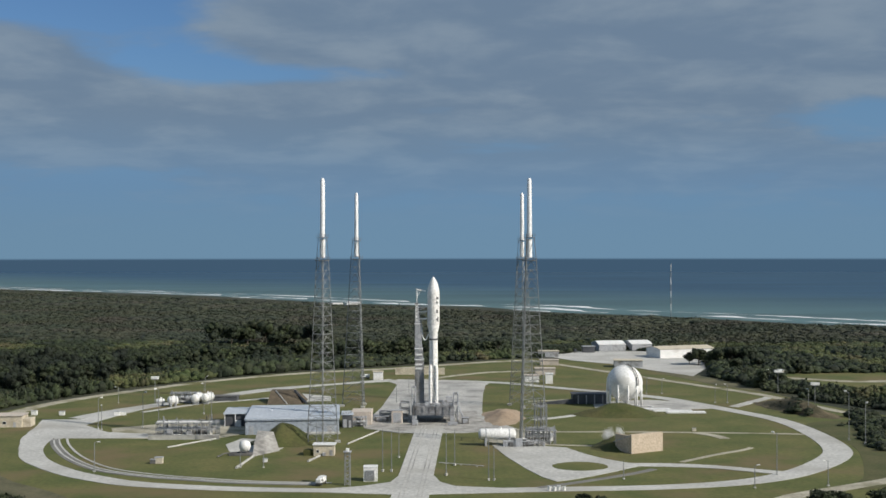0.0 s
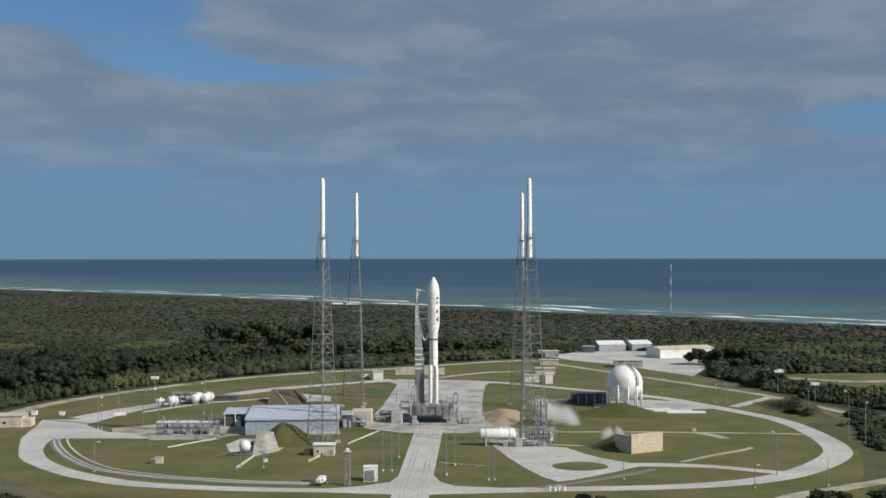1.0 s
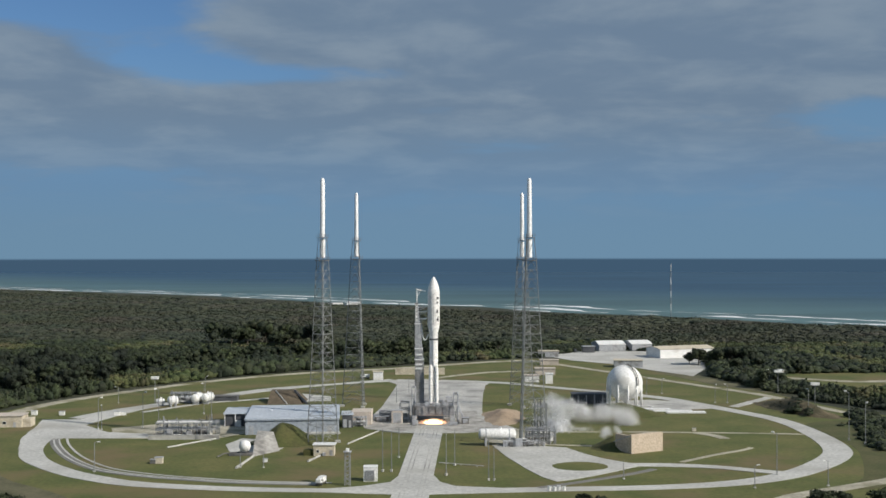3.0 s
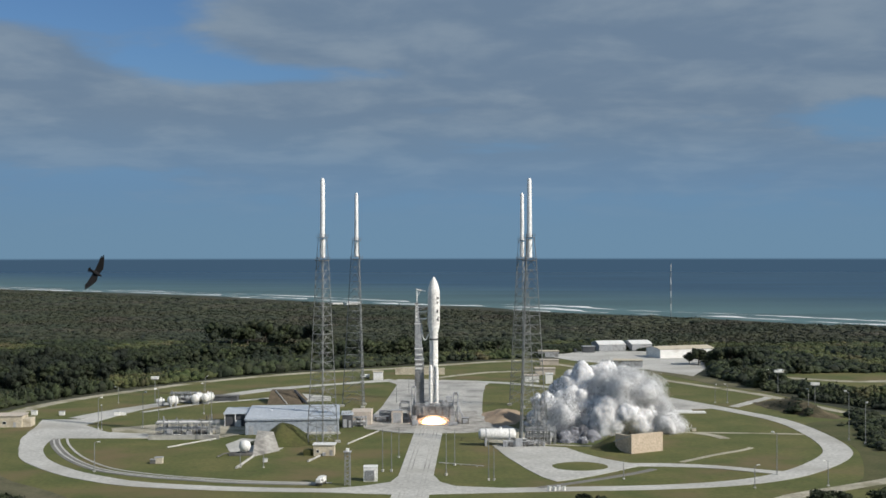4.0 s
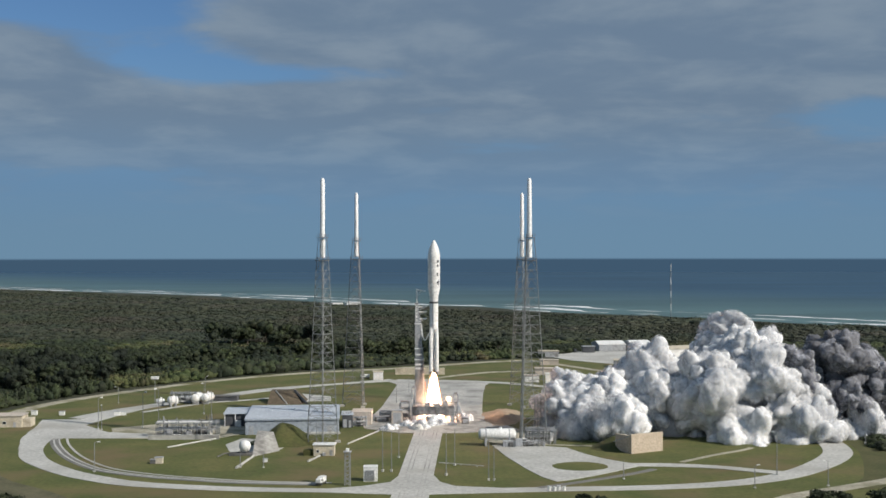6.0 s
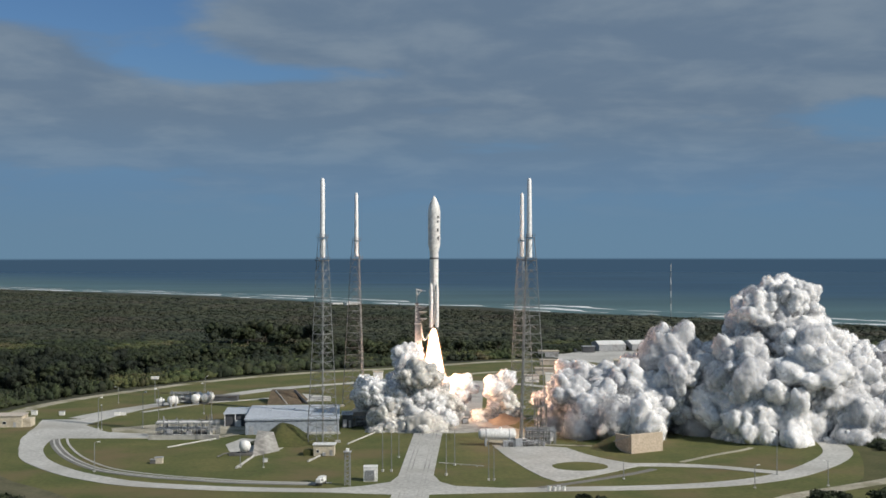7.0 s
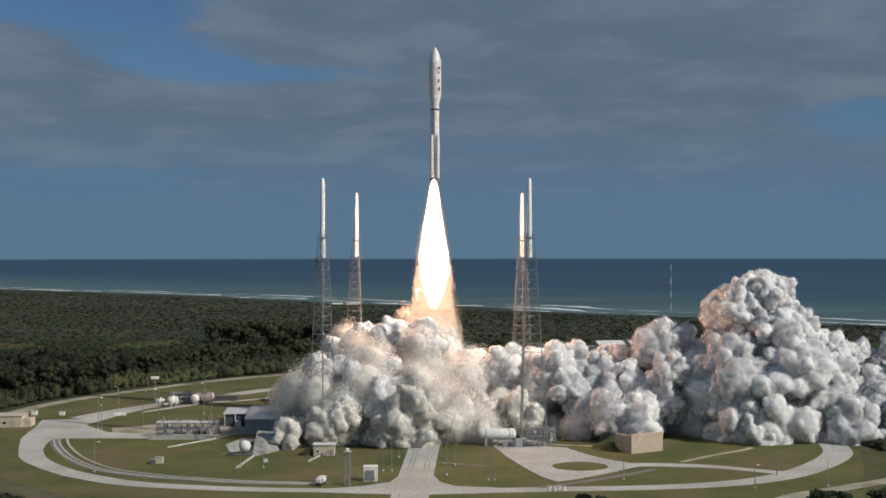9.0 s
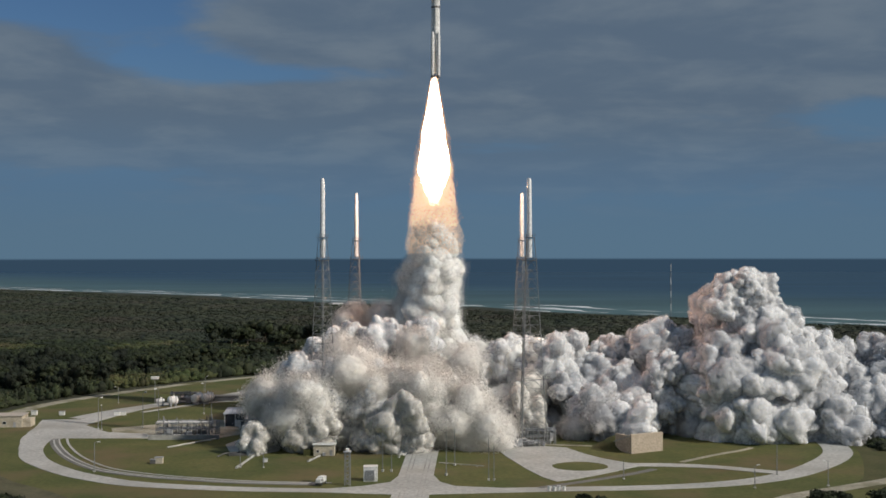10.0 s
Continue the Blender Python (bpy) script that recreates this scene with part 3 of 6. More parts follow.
slab("pad_margin", [(148, 345), (142, 356), (180, 398), (232, 420), (250, 400)], 0.14, VERGE, label="dry dusty verge", category="verge")
strip("outer_road", [(92, 352), (106, 369), (128, 384), (152, 402), (178, 440), (190, 490), (204, 530)], 6, 0.17, SANDY, label="dusty outer service road", category="road")
strip("lane", [(192, 726, 7), (215, 710, 8), (234, 699, 9), (262, 700, 9), (300, 706, 9)], 6, 0.2, SANDY, label="pale sandy clearing among trees", category="path")
slab("left_verge", [(-215, 340), (-170, 420), (-140, 395), (-110, 360), (-130, 330)], 0.13, VERGE, smooth_step=10, label="dry patchy verge", category="verge")


# ---- woods ----
def ball(sub, seed, amp):
    """A lumpy leafy ball as arrays."""
    bm = B()
    bmesh.ops.create_icosphere(bm, subdivisions=sub, radius=1)
    v = np.array([v.co[:] for v in bm.verts])
    f = np.array([[x.index for x in q.verts] for q in bm.faces])
    bm.free()
    k = np.array([1 + amp * noise.noise(Vector(p) * 1.9 + Vector((seed * 3.3, 0, 0))) + amp * 0.7 * noise.noise(Vector(p) * 4.3 + Vector((0, seed * 1.7, 0))) for p in v])
    return v * k[:, None], f


def cluster(name, places, shapes, material, rs, cards=0, card_size=0.5):
    """Many leafy clumps joined; places are rows x, y, z, rx, rz. Cards are loose leaf sprays on the skin."""
    V, F, n = [], [], 0
    for x, y, z, rx, rz in places:
        v, f = shapes[rs.randint(len(shapes))]
        a = rs.uniform(0, 6.28)
        c, s = math.cos(a), math.sin(a)
        w = np.stack([(v[:, 0] * c - v[:, 1] * s) * rx + x, (v[:, 0] * s + v[:, 1] * c) * rx + y, v[:, 2] * rz + z], 1)
        V.append(w)
        F.append(f + n)
        n += len(w)
        if cards:
            i = rs.randint(0, len(w), cards)
            p = w[i] + (w[i] - np.array([x, y, z])) * rs.uniform(-0.02, 0.16, (cards, 1))
            d = rs.normal(0, card_size, (cards, 3, 3))
            V.append((p[:, None, :] + d).reshape(-1, 3))
            F.append(np.arange(cards * 3).reshape(-1, 3) + n)
            n += cards * 3
    V, F = np.concatenate(V), np.concatenate(F)
    me = bpy.data.meshes.new(name)
    me.vertices.add(len(V))
    me.vertices.foreach_set("co", V.ravel())
    me.loops.add(len(F) * 3)
    me.loops.foreach_set("vertex_index", F.ravel().astype(np.int32))
    me.polygons.add(len(F))
    me.polygons.foreach_set("loop_start", np.arange(0, len(F) * 3, 3, dtype=np.int32))
    me.update(calc_edges=True)
    me.materials.append(material)
    return new(name, me)


SHAPES = [ball(2, i, 0.62) for i in range(8)]
LOW = [ball(1, i + 20, 0.5) for i in range(8)]


def inside(poly, x, y):
    r, n = False, len(poly)
    for i in range(n):
        (x0, y0), (x1, y1) = poly[i], poly[(i + 1) % n]
        if (y0 > y) != (y1 > y) and x < (x1 - x0) * (y - y0) / (y1 - y0) + x0:
            r = not r
    return r


CLEAR = [[(190, 735), (203, 668), (300, 636), (330, 636), (330, 748), (232, 748)], [(186, 735), (216, 722), (262, 738), (300, 738), (292, 640), (228, 650), (214, 652), (193, 672)], [(-240, 300), (-240, 470), (-214, 560), (-203, 606), (-174, 666), (-134, 724), (-88, 768), (-34, 800), (25, 842), (70, 862), (84, 885), (120, 940),
          (200, 890), (184, 850), (174, 790), (164, 740), (160, 725), (168, 690), (174, 648), (188, 600), (215, 560), (250, 440), (250, 300)],
         [(188, 738), (190, 692), (320, 630), (320, 712)], [(176, 640), (176, 626), (260, 560), (262, 574)]]


def shore_y(x, y):
    return x * 0.95 + y < 1585 + (0 if x > -100 else (x + 100) * -0.02)


EDGE = [(-232, 540), (-206, 612), (-180, 668), (-142, 724), (-96, 774), (-42, 806), (20, 846), (62, 866)]


def make_woods():
    rs = np.random.RandomState(4)
    near, far, olive = [], [], []
    while len(near) + len(far) < 27000:
        d = 560 * (2600 / 560) ** rs.uniform()
        x = d * rs.uniform(-0.40, 0.40)
        if not shore_y(x, d) or any(inside(c, x, d) for c in CLEAR):
            continue
        big = noise.noise((x * 0.006, d * 0.006, 2.0))
        patch = noise.noise((x * 0.016, d * 0.011, 7.0))
        fall = 1.0 if d < 900 else 0.7
        r = (0.0036 if d < 1000 else 0.0044) * d * rs.uniform(0.45, 1.3) * (0.75 + 0.5 * (big > 0))
        h = rs.uniform(1.4, 4.2) * fall * (1 + 0.7 * big) + (rs.uniform(0, 2.4) if x < -90 and d < 830 else 0)
        if d < 1000 and patch > 0.16:
            olive.append((x, d, h * 0.36, r * 0.95, h * 0.5))
        else:
            (near if d < 1000 else far).append((x, d, h * 0.5, r, h * 0.64))
    # lower, lighter bushes where the wood meets the perimeter track
    for p in spline([(x, y) for x, y in EDGE], 1.1):
        for k in range(3):
            h, off = rs.uniform(1.4, 4.4), rs.uniform(2, 26)
            olive.append((p[0] - off * 0.55, p[1] + off, h * 0.42, rs.uniform(1.4, 3.2), h * 0.55))
    tagged(cluster("scrub_woodland", near, SHAPES, LEAF_DEEP, rs, 34, 0.5), "dense dark green scrub and low trees", "woods", kind="stuff")
    tagged(cluster("sunlit_scrub", olive, SHAPES, LEAF_OLIVE, rs, 30, 0.42), "lighter olive-green bushes at the edge of the wood", "woods", kind="stuff")
    tagged(cluster("coastal_scrub", far, LOW, LEAF, rs, 8, 0.9), "grey-green coastal scrub reaching to the beach", "woods", kind="stuff")
    hedge = []
    for p in spline([(182, 556), (176, 530), (168, 505), (162, 480), (158, 462)], 1.6):
        for k in range(4):
            h = rs.uniform(1.0, 2.6)
            hedge.append((p[0] + 9 + rs.normal(0, 2.5), p[1] + rs.normal(0, 5), h * 0.4, rs.uniform(1.2, 2.4), h * 0.6))
    for k in range(60):
        a, q = rs.uniform(0, 6.28), rs.uniform(0, 0.8) ** 0.5
        h = rs.uniform(0.7, 1.8)
        hedge.append((166 + 9 * q * math.cos(a), 572 + 30 * q * math.sin(a), 4.6 * (1 - q) + h * 0.4, rs.uniform(0.8, 1.9), h * 0.6))
    tagged(cluster("bushes", hedge, SHAPES, LEAF_DEEP, rs, 26, 0.4), "dark green bushes along the perimeter", "bushes", kind="stuff")


make_woods()


def make_tree(x, y, h, spread, seed, label="dark green broad-leaved tree", group="trees", leaves=None):
    rs = np.random.RandomState(seed)
    t = thing("tree", x, y, 0, 0, label, "tree", group)
    bm = B()
    rod(bm, (0, 0, -0.3), (rs.uniform(-0.3, 0.3), 0.2, h * 0.55), 0.035 * h, 0.018 * h, 7)
    for i in range(5):
        a = i * 1.26 + rs.uniform(0, 1)
        rod(bm, (0, 0.1, h * rs.uniform(0.3, 0.5)), (math.cos(a) * spread * 0.6, math.sin(a) * spread * 0.6, h * rs.uniform(0.6, 0.8)), 0.014 * h, 0.005 * h, 5)
    part("trunk", bm, BARK, t)
    pl = []
    for i in range(11):
        a, q = rs.uniform(0, 6.28), rs.uniform(0.1, 0.85) ** 0.6
        z = h * rs.uniform(0.42, 0.88)
        pl.append((math.cos(a) * spread * q, math.sin(a) * spread * q, z, spread * rs.uniform(0.28, 0.48), h * rs.uniform(0.10, 0.19)))
    pl.append((0, 0, h * 0.86, spread * 0.4, h * 0.15))
    c = cluster("crown", pl, SHAPES, leaves or LEAF_DEEP, rs, 70, 0.42)
    c.parent = t
    return t


def plant_trees():
    rs = np.random.RandomState(11)
    kinds = [make_tree(0, 0, 9 + 1.5 * i, 4.2 + 0.5 * i, 50 + i) for i in range(4)]
    edge = spline([(x - 16, y + 26) for x, y in EDGE], 9)
    spots = [(p[0] - 4 + rs.uniform(-4, 3), p[1] + rs.uniform(2, 12)) for p in edge]
    spots += [(-146 + rs.normal(0, 22), 985 + rs.normal(0, 16)) for _ in range(16)]
    spots += [(150 + rs.uniform(0, 70), 690 + rs.uniform(-30, 60)) for _ in range(14)]
    spots = [s for s in spots if not any(inside(c, *s) for c in CLEAR)]
    spots += [(176, 800), (183, 812), (168, 800), (188, 798), (163, 806), (195, 806), (179, 796), (201, 798), (171, 810)]
    for i, (x, y) in enumerate(spots):
        k = kinds[i % 4]
        tall = 1.35 if 950 < y < 1040 else (1.1 if x < 0 else 0.9 if 790 < y < 815 else 0.75)
        if i < 4:
            k.matrix_basis = pose(x, y, 0, 0, 0, rs.uniform(0, 360))
            ob = k
        else:
            ob = copy_thing(k, pose(x, y, 0, 0, 0, rs.uniform(0, 360)))
        ob.scale = (tall, tall, tall)
    # pines at the left, coloured dark to paint in the wood's shade
    pine = make_tree(-196, 640, 13, 4.6, 70, "tall pine with shade-dark needles in the wood", "pines", SHADED_PINE)
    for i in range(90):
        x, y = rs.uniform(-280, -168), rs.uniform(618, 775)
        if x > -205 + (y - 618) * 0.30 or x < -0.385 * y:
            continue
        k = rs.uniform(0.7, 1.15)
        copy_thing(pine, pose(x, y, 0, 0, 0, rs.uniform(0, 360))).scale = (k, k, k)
    for x, y, h, s, q in ((41.0, 356, 3.0, 2.2, 91), (45.5, 355, 2.8, 2.2, 97), (112, 357, 3.9, 3.8, 92), (117, 358, 3.4, 3.2, 93), (130, 360, 3.8, 3.4, 94), (-128, 352, 4, 4.5, 95), (-136, 360, 3.4, 3.6, 96)):
        make_tree(x, y, h, s, q, "dark bushy tree beside the road", "roadside trees")


plant_trees()
lump("brown_bank", 166, 572, 11, 36, 5.2, surface("dry_brush", (0.062, 0.056, 0.028), (0.125, 0.098, 0.055), 0.95, 0.15, 0.8, 0.8, coords="World", bump_dist=0.6), 16, seed=3, label="brown brushy earth bank", category="bank", kind="structure")
lump("mound", 80, 556, 25, 13, 5.4, MOUND, 0, seed=5, label="grassed earth mound beside the spherical tank", category="mound", kind="structure")
lump("mound", -61.8, 477, 14.5, 17, 7.6, MOUND, 0, seed=8, label="steep grassed mound in front of the blue building", category="mound", kind="structure")
lump("mound", 66, 462, 12, 12, 4.6, MOUND, 10, seed=9, label="low grassed berm against the block wall", category="mound", kind="structure")
bm = B()
v = [bm.verts.new(p) for p in ((-69.2, 442.5, 0.15), (-61.2, 455.5, 0.15), (-65.2, 468, 5.4), (-71.6, 470, 5.6), (-70.9, 457, 3.0), (-69.2, 443, -0.4), (-61.2, 456, -0.4), (-65.2, 474, -0.4), (-71.6, 474, -0.4), (-70.9, 458, -0.4))]
for q in ((0, 1, 2, 3, 4), (0, 5, 6, 1), (1, 6, 7, 2), (2, 7, 8, 3), (3, 8, 9, 4), (4, 9, 5, 0)):
    bm.faces.new([v[i] for i in q])
bm.normal_update()
bmesh.ops.triangulate(bm, faces=[f for f in bm.faces if len(f.verts) > 4])
tagged(part("fan_apron", bm, STAINED), "concrete-faced slope set into the grassed mound", "bank", kind="structure")
lump("soil_bank", 27.5, 550, 10, 31, 3.0, BROWN, -6, seed=31, rough=0.45, label="bare brown soil bank", category="soil", kind="structure")


# ---- lightning towers ----
def lightning_tower(turn):
    """Three-legged lattice tower; turn is the bearing of its first leg."""
    t = thing("lightning_tower", 0, 0, 0, 0, "tall grey three-legged lattice lightning tower with a white mast", "tower", "lightning towers round the pad")
    top, rb, rt = 71.0, 6.9, 2.7
    reach = lambda z: rb + (rt - rb) * (z / top)
    ways = [(math.cos(radians(turn + 120 * i)), math.sin(radians(turn + 120 * i))) for i in range(3)]
    zs = [top * (i / 20) for i in range(21)]
    for cx, cy in ways:
        part("leg", rod(B(), (cx * rb, cy * rb, -0.3), (cx * rt, cy * rt, top), 0.24, 0.13, 6), STEEL, t)
        bm = B()
        box(bm, cx * rb - 1.0, cx * rb + 1.0, cy * rb - 1.0, cy * rb + 1.0, -0.2, 0.9, 0.08)
        part("footing", bm, CONCRETE, t, "square concrete footing")
    pairs = list(zip(ways, ways[1:] + ways[:1]))
    for a, b in zip(zs, zs[1:]):
        bm = B()
        ra, r2 = reach(a), reach(b)
        for (ax, ay), (bx, by) in pairs:
            mid = ((ax + bx) * r2 / 2, (ay + by) * r2 / 2, b)
            rod(bm, (ax * ra, ay * ra, a), mid, 0.075, None, 4)
            rod(bm, (bx * ra, by * ra, a), mid, 0.075, None, 4)
            rod(bm, (ax * r2, ay * r2, b), (bx * r2, by * r2, b), 0.085, None, 4)
        part("lattice_bay", bm, STEEL, t)
    bm = B()
    lx, ly = ways[1][0] * 0.8, ways[1][1] * 0.8
    for k in (-0.3, 0.3):
        rod(bm, (lx * rb + k, ly * rb, 0), (lx * rt + k, ly * rt, top), 0.06, None, 4)
    for i in range(70):
        w = reach(1 + i)
        rod(bm, (lx * w - 0.3, ly * w, 1 + i), (lx * w + 0.3, ly * w, 1 + i), 0.04, None, 4)
    part("ladder", bm, STEEL, t)
    for z, w in ((top, 2.9), (79.9, 2.2)):
        rim = [(c * w, s * w) for c, s in [(math.cos(k * math.pi / 3), math.sin(k * math.pi / 3)) for k in range(6)]]
        part("platform", lathe(B(), ((0, z), (w, z), (w, z + 0.22), (0, z + 0.22)), 6), DARK_STEEL, t)
        bm = B()
        for (ax, ay), (bx, by) in zip(rim, rim[1:] + rim[:1]):
            rod(bm, (ax, ay, z + 0.2), (ax, ay, z + 1.4), 0.06, None, 4)
            for k in (0.8, 1.4):
                rod(bm, (ax, ay, z + k), (bx, by, z + k), 0.05, None, 4)
        part("railing", bm, DARK_STEEL, t)
    for cx, cy in ways:
        part("strut", rod(B(), (cx * rt, cy * rt, top), (cx * 1.9, cy * 1.9, 79.9), 0.10, None, 4), DARK_STEEL, t)
    for (ax, ay), (bx, by) in pairs:
        part("brace", rod(B(), (ax * rt, ay * rt, top), (bx * 1.9, by * 1.9, 79.9), 0.06, None, 4), DARK_STEEL, t)
    part("mast_foot", lathe(B(), ((0, 72.2), (1.05, 72.2), (1.05, 79.6), (0, 79.6)), 14), MASTWHITE, t, "white fibreglass mast foot", True)
    part("mast", lathe(B(), ((0, 80.2), (0.98, 80.2), (0.94, 90), (0.82, 102.2), (0.45, 103.0), (0, 103.1)), 14), MASTWHITE, t, "smooth white fibreglass lightning mast", True)
    return t


for x, y, r in ((-46.7, 472, 156), (33.5, 472, 0), (-41.8, 588, 180), (38.2, 588, 30)):
    lightning_tower(r).matrix_basis = pose(x, y, 0)


# ---- launch platform and umbilical mast ----
def launch_platform():
    t = thing("launch_platform", -4.25, 538.5, 0.2, 0, "dark weathered steel mobile launch platform on the pad", "launch platform")
    bm = B()
    for x0, x1, y0, y1 in ((-9, -3.4, -11, 11), (3.4, 9, -11, 11), (-3.4, 3.4, -11, -4.0), (-3.4, 3.4, 4.0, 11)):
        box(bm, x0, x1, y0, y1, 3.4, 7.4, 0.12)
    part("deck", bm, DECKSTEEL, t)
    for x in (-8.2, 8.2):
        for y in (-10, 0, 10):
            bm = B()
            box(bm, x - 0.9, x + 0.9, y - 0.9, y + 0.9, -0.3, 3.5, 0.1)
            part("pier", bm, GREY_PAINT, t, "grey steel support pier")
    for x in (-7.5, -4.5, -1.5, 1.5, 4.5, 7.5):
        bm = B()
        box(bm, x - 0.35, x + 0.35, -11.3, -11.0, 3.5, 7.3, 0.05)
        part("stiffener", bm, DECKSTEEL, t)
    for y in (-10.9, 10.9):
        bm = B()
        for i in range(13):
            rod(bm, (-9 + 1.5 * i, y, 7.4), (-9 + 1.5 * i, y, 8.6), 0.06, None, 4)
        for z in (8.0, 8.6):
            rod(bm, (-9, y, z), (9, y, z), 0.06, None, 4)
        part("railing", bm, GREY_PAINT, t)
    for x, y, w, h in ((-2.5, -8.5, 1.1, 1.6), (1.5, -9, 1.6, 1.2), (5.2, -8, 1.0, 2.2), (6.8, 5, 1.4, 2.4), (-1.2, 7, 1.5, 1.5)):
        bm = B()
        box(bm, x - w, x + w, y - 0.9, y + 0.9, 7.4, 7.4 + h, 0.06)
        part("equipment_box", bm, GREY_PAINT, t, "grey equipment box on the deck")
    bm = B()
    for a in range(8):
        q = a * math.pi / 4
        box(bm, 2.9 * math.cos(q) - 0.35, 2.9 * math.cos(q) + 0.35, 2.9 * math.sin(q) - 0.35, 2.9 * math.sin(q) + 0.35, 5.4, 8.0, 0.05)
    lathe(bm, ((3.3, 7.2), (3.6, 7.2), (3.6, 7.8), (3.3, 7.8), (3.3, 7.2)), 24)
    part("hold_down_ring", bm, DARK_STEEL, t)
    # umbilical mast: upright on its outer side, tapering towards the rocket
    u = part("umbilical_mast", rod(rod(B(), (-8.0, -0.6, 7.3), (-8.0, 0.4, 51), 0.28, 0.2, 6), (-8.0, 3.0, 7.3), (-8.0, 2.0, 51), 0.28, 0.2, 6), GREY_PAINT, t, "tall grey umbilical mast with service arms")
    for z0, z1, w0, w1, paint in ((7.4, 17, 3.8, 3.8, MASTGREY), (17.1, 26.6, 3.8, 3.7, MASTGREY), (26.8, 31.5, 3.5, 3.2, GREY_PAINT), (31.7, 42.4, 3.1, 2.4, GREY_PAINT), (42.6, 51.5, 2.1, 1.3, GREY_PAINT)):
        bm = B()
        v = [bm.verts.new((-8.1 + sx * w, 1.2 + sy * w * 0.5, z)) for z, w in ((z0, w0), (z1, w1)) for sx, sy in ((0, -1), (1, -1), (1, 1), (0, 1))]
        for i in range(4):
            j = (i + 1) % 4
            bm.faces.new((v[i], v[j], v[4 + j], v[4 + i]))
        bm.faces.new(v[4:])
        bm.faces.new(v[:4][::-1])
        part("mast_section", bm, paint, u)
        bm = B()
        box(bm, -8.4, -8.1 + w1 + 0.3, 1.2 - w1 * 0.5 - 0.3, 1.2 + w1 * 0.5 + 0.3, z1 - 0.15, z1 + 0.25, 0.04)
        part("landing", bm, WHITE if z1 in (26.6, 31.5, 42.4) else STEEL, u)
        bm = B()
        k = 6
        for i in range(k):
            za, zb = z0 + (z1 - z0) * i / k, z0 + (z1 - z0) * (i + 1) / k
            xa, xb = (-8.1, -8.1 + w1) if i % 2 else (-8.1 + w0, -8.1)
            rod(bm, (xa, 1.2 - w0 * 0.5 - 0.12, za), (xb, 1.2 - w0 * 0.5 - 0.08, zb), 0.09, None, 4)
            rod(bm, (-8.0 + w0, 1.2 - w1 * 0.45, za), (-8.0 + w1, 1.2 + w1 * 0.45, zb), 0.09, None, 4)
        part("pipework", bm, STEEL, u)
    for z in (22.4, 24.2, 28.6):
        bm = B()
        box(bm, -8.0, -5.0, -0.98, -0.72, z, z + 0.8, 0.04)
        part("panel", bm, WHITE, u, "pale equipment panel on the mast")
    for k in range(5):
        bm = B()
        box(bm, -8.0, -7.1, 0.1, 0.5, 43.4 + 1.6 * k, 44.5 + 1.6 * k, 0.05)
        part("junction_box", bm, WHITE, u, "white junction box near the mast top")
    bm = B()
    for a, b in (((-6.2, 0.9, 46.5), (-5.0, 0.4, 41)), ((-5.0, 0.4, 41), (-4.6, 0.2, 36.6)), ((-6.4, 0.9, 44.5), (-5.6, 0.5, 38))):
        rod(bm, a, b, 0.16, None, 6)
    part("umbilical_hose", bm, GREY_PAINT, u)
    bm = B()
    rod(bm, (-7.4, 1.2, 51), (-7.4, 1.2, 57.6), 0.34, 0.28, 6)
    rod(bm, (-7.6, 1.2, 57.6), (-3.4, 0.8, 56.9), 0.3, 0.22, 5)
    rod(bm, (-7.4, 1.2, 54.8), (-5.2, 1.0, 57.1), 0.12, None, 4)
    part("crane_arm", bm, WHITE, u, "white top arm")
    for z in (49.8, 47.6, 44.5):
        bm = B()
        rod(bm, (-6.9, 1.0, z), (-2.9, 0.5, z + 0.3), 0.36, 0.28, 6)
        rod(bm, (-6.9, 1.0, z - 1.5), (-3.3, 0.6, z), 0.1, None, 4)
        part("service_arm", bm, WHITE, u, "white service arm")
    bm = B()
    pts = [(-5.4, 0.6, 42.0), (-5.0, 0.2, 37.5), (-4.2, -0.2, 35.4), (-3.2, -0.3, 35.6), (-2.2, 0, 38.0)]
    for a, b in zip(pts, pts[1:]):
        rod(bm, a, b, 0.28, None, 6)
    part("umbilical_hose", bm, WHITE, u, "white drooping umbilical hose")
    return t


launch_platform()


def side_frame(x, y, w, d, h, turn, label, lean=0):
    t = thing("access_frame", x, y, 0.2, turn, label, "steel frame", "pad access frames")
    for sx in (-w, w):
        for sy in (-d, d):
            part("post", rod(B(), (sx, sy, -0.2), (sx, sy, h), 0.28, None, 6), GREY_PAINT, t)
    for k in range(1, 4):
        z = h * k / 3
        bm = B()
        for a, b in (((-w, -d), (w, -d)), ((w, -d), (w, d)), ((w, d), (-w, d)), ((-w, d), (-w, -d))):
            rod(bm, (*a, z), (*b, z), 0.16, None, 4)
        part("beam", bm, GREY_PAINT, t)
        bm = B()
        box(bm, -w, w, -d, d, z - 0.3, z - 0.15, 0.03)
        part("floor_grating", bm, DARK_STEEL, t)
    bm = B()
    rod(bm, (-w, -d, 0), (w, -d, h * 0.66), 0.15, None, 4)
    rod(bm, (w, -d, 0), (-w, -d, h * 0.66), 0.15, None, 4)
    part("brace", bm, STEEL, t)
    if lean:
        bm = B()
        rod(bm, (lean * (w + 3.2), -d, 0), (lean * w, -d, h * 0.62), 0.35, 0.25, 6)
        rod(bm, (lean * (w + 3.2), d, 0), (lean * w, d, h * 0.62), 0.35, 0.25, 6)
        part("stair_stringer", bm, GREY_PAINT, t)
    return t


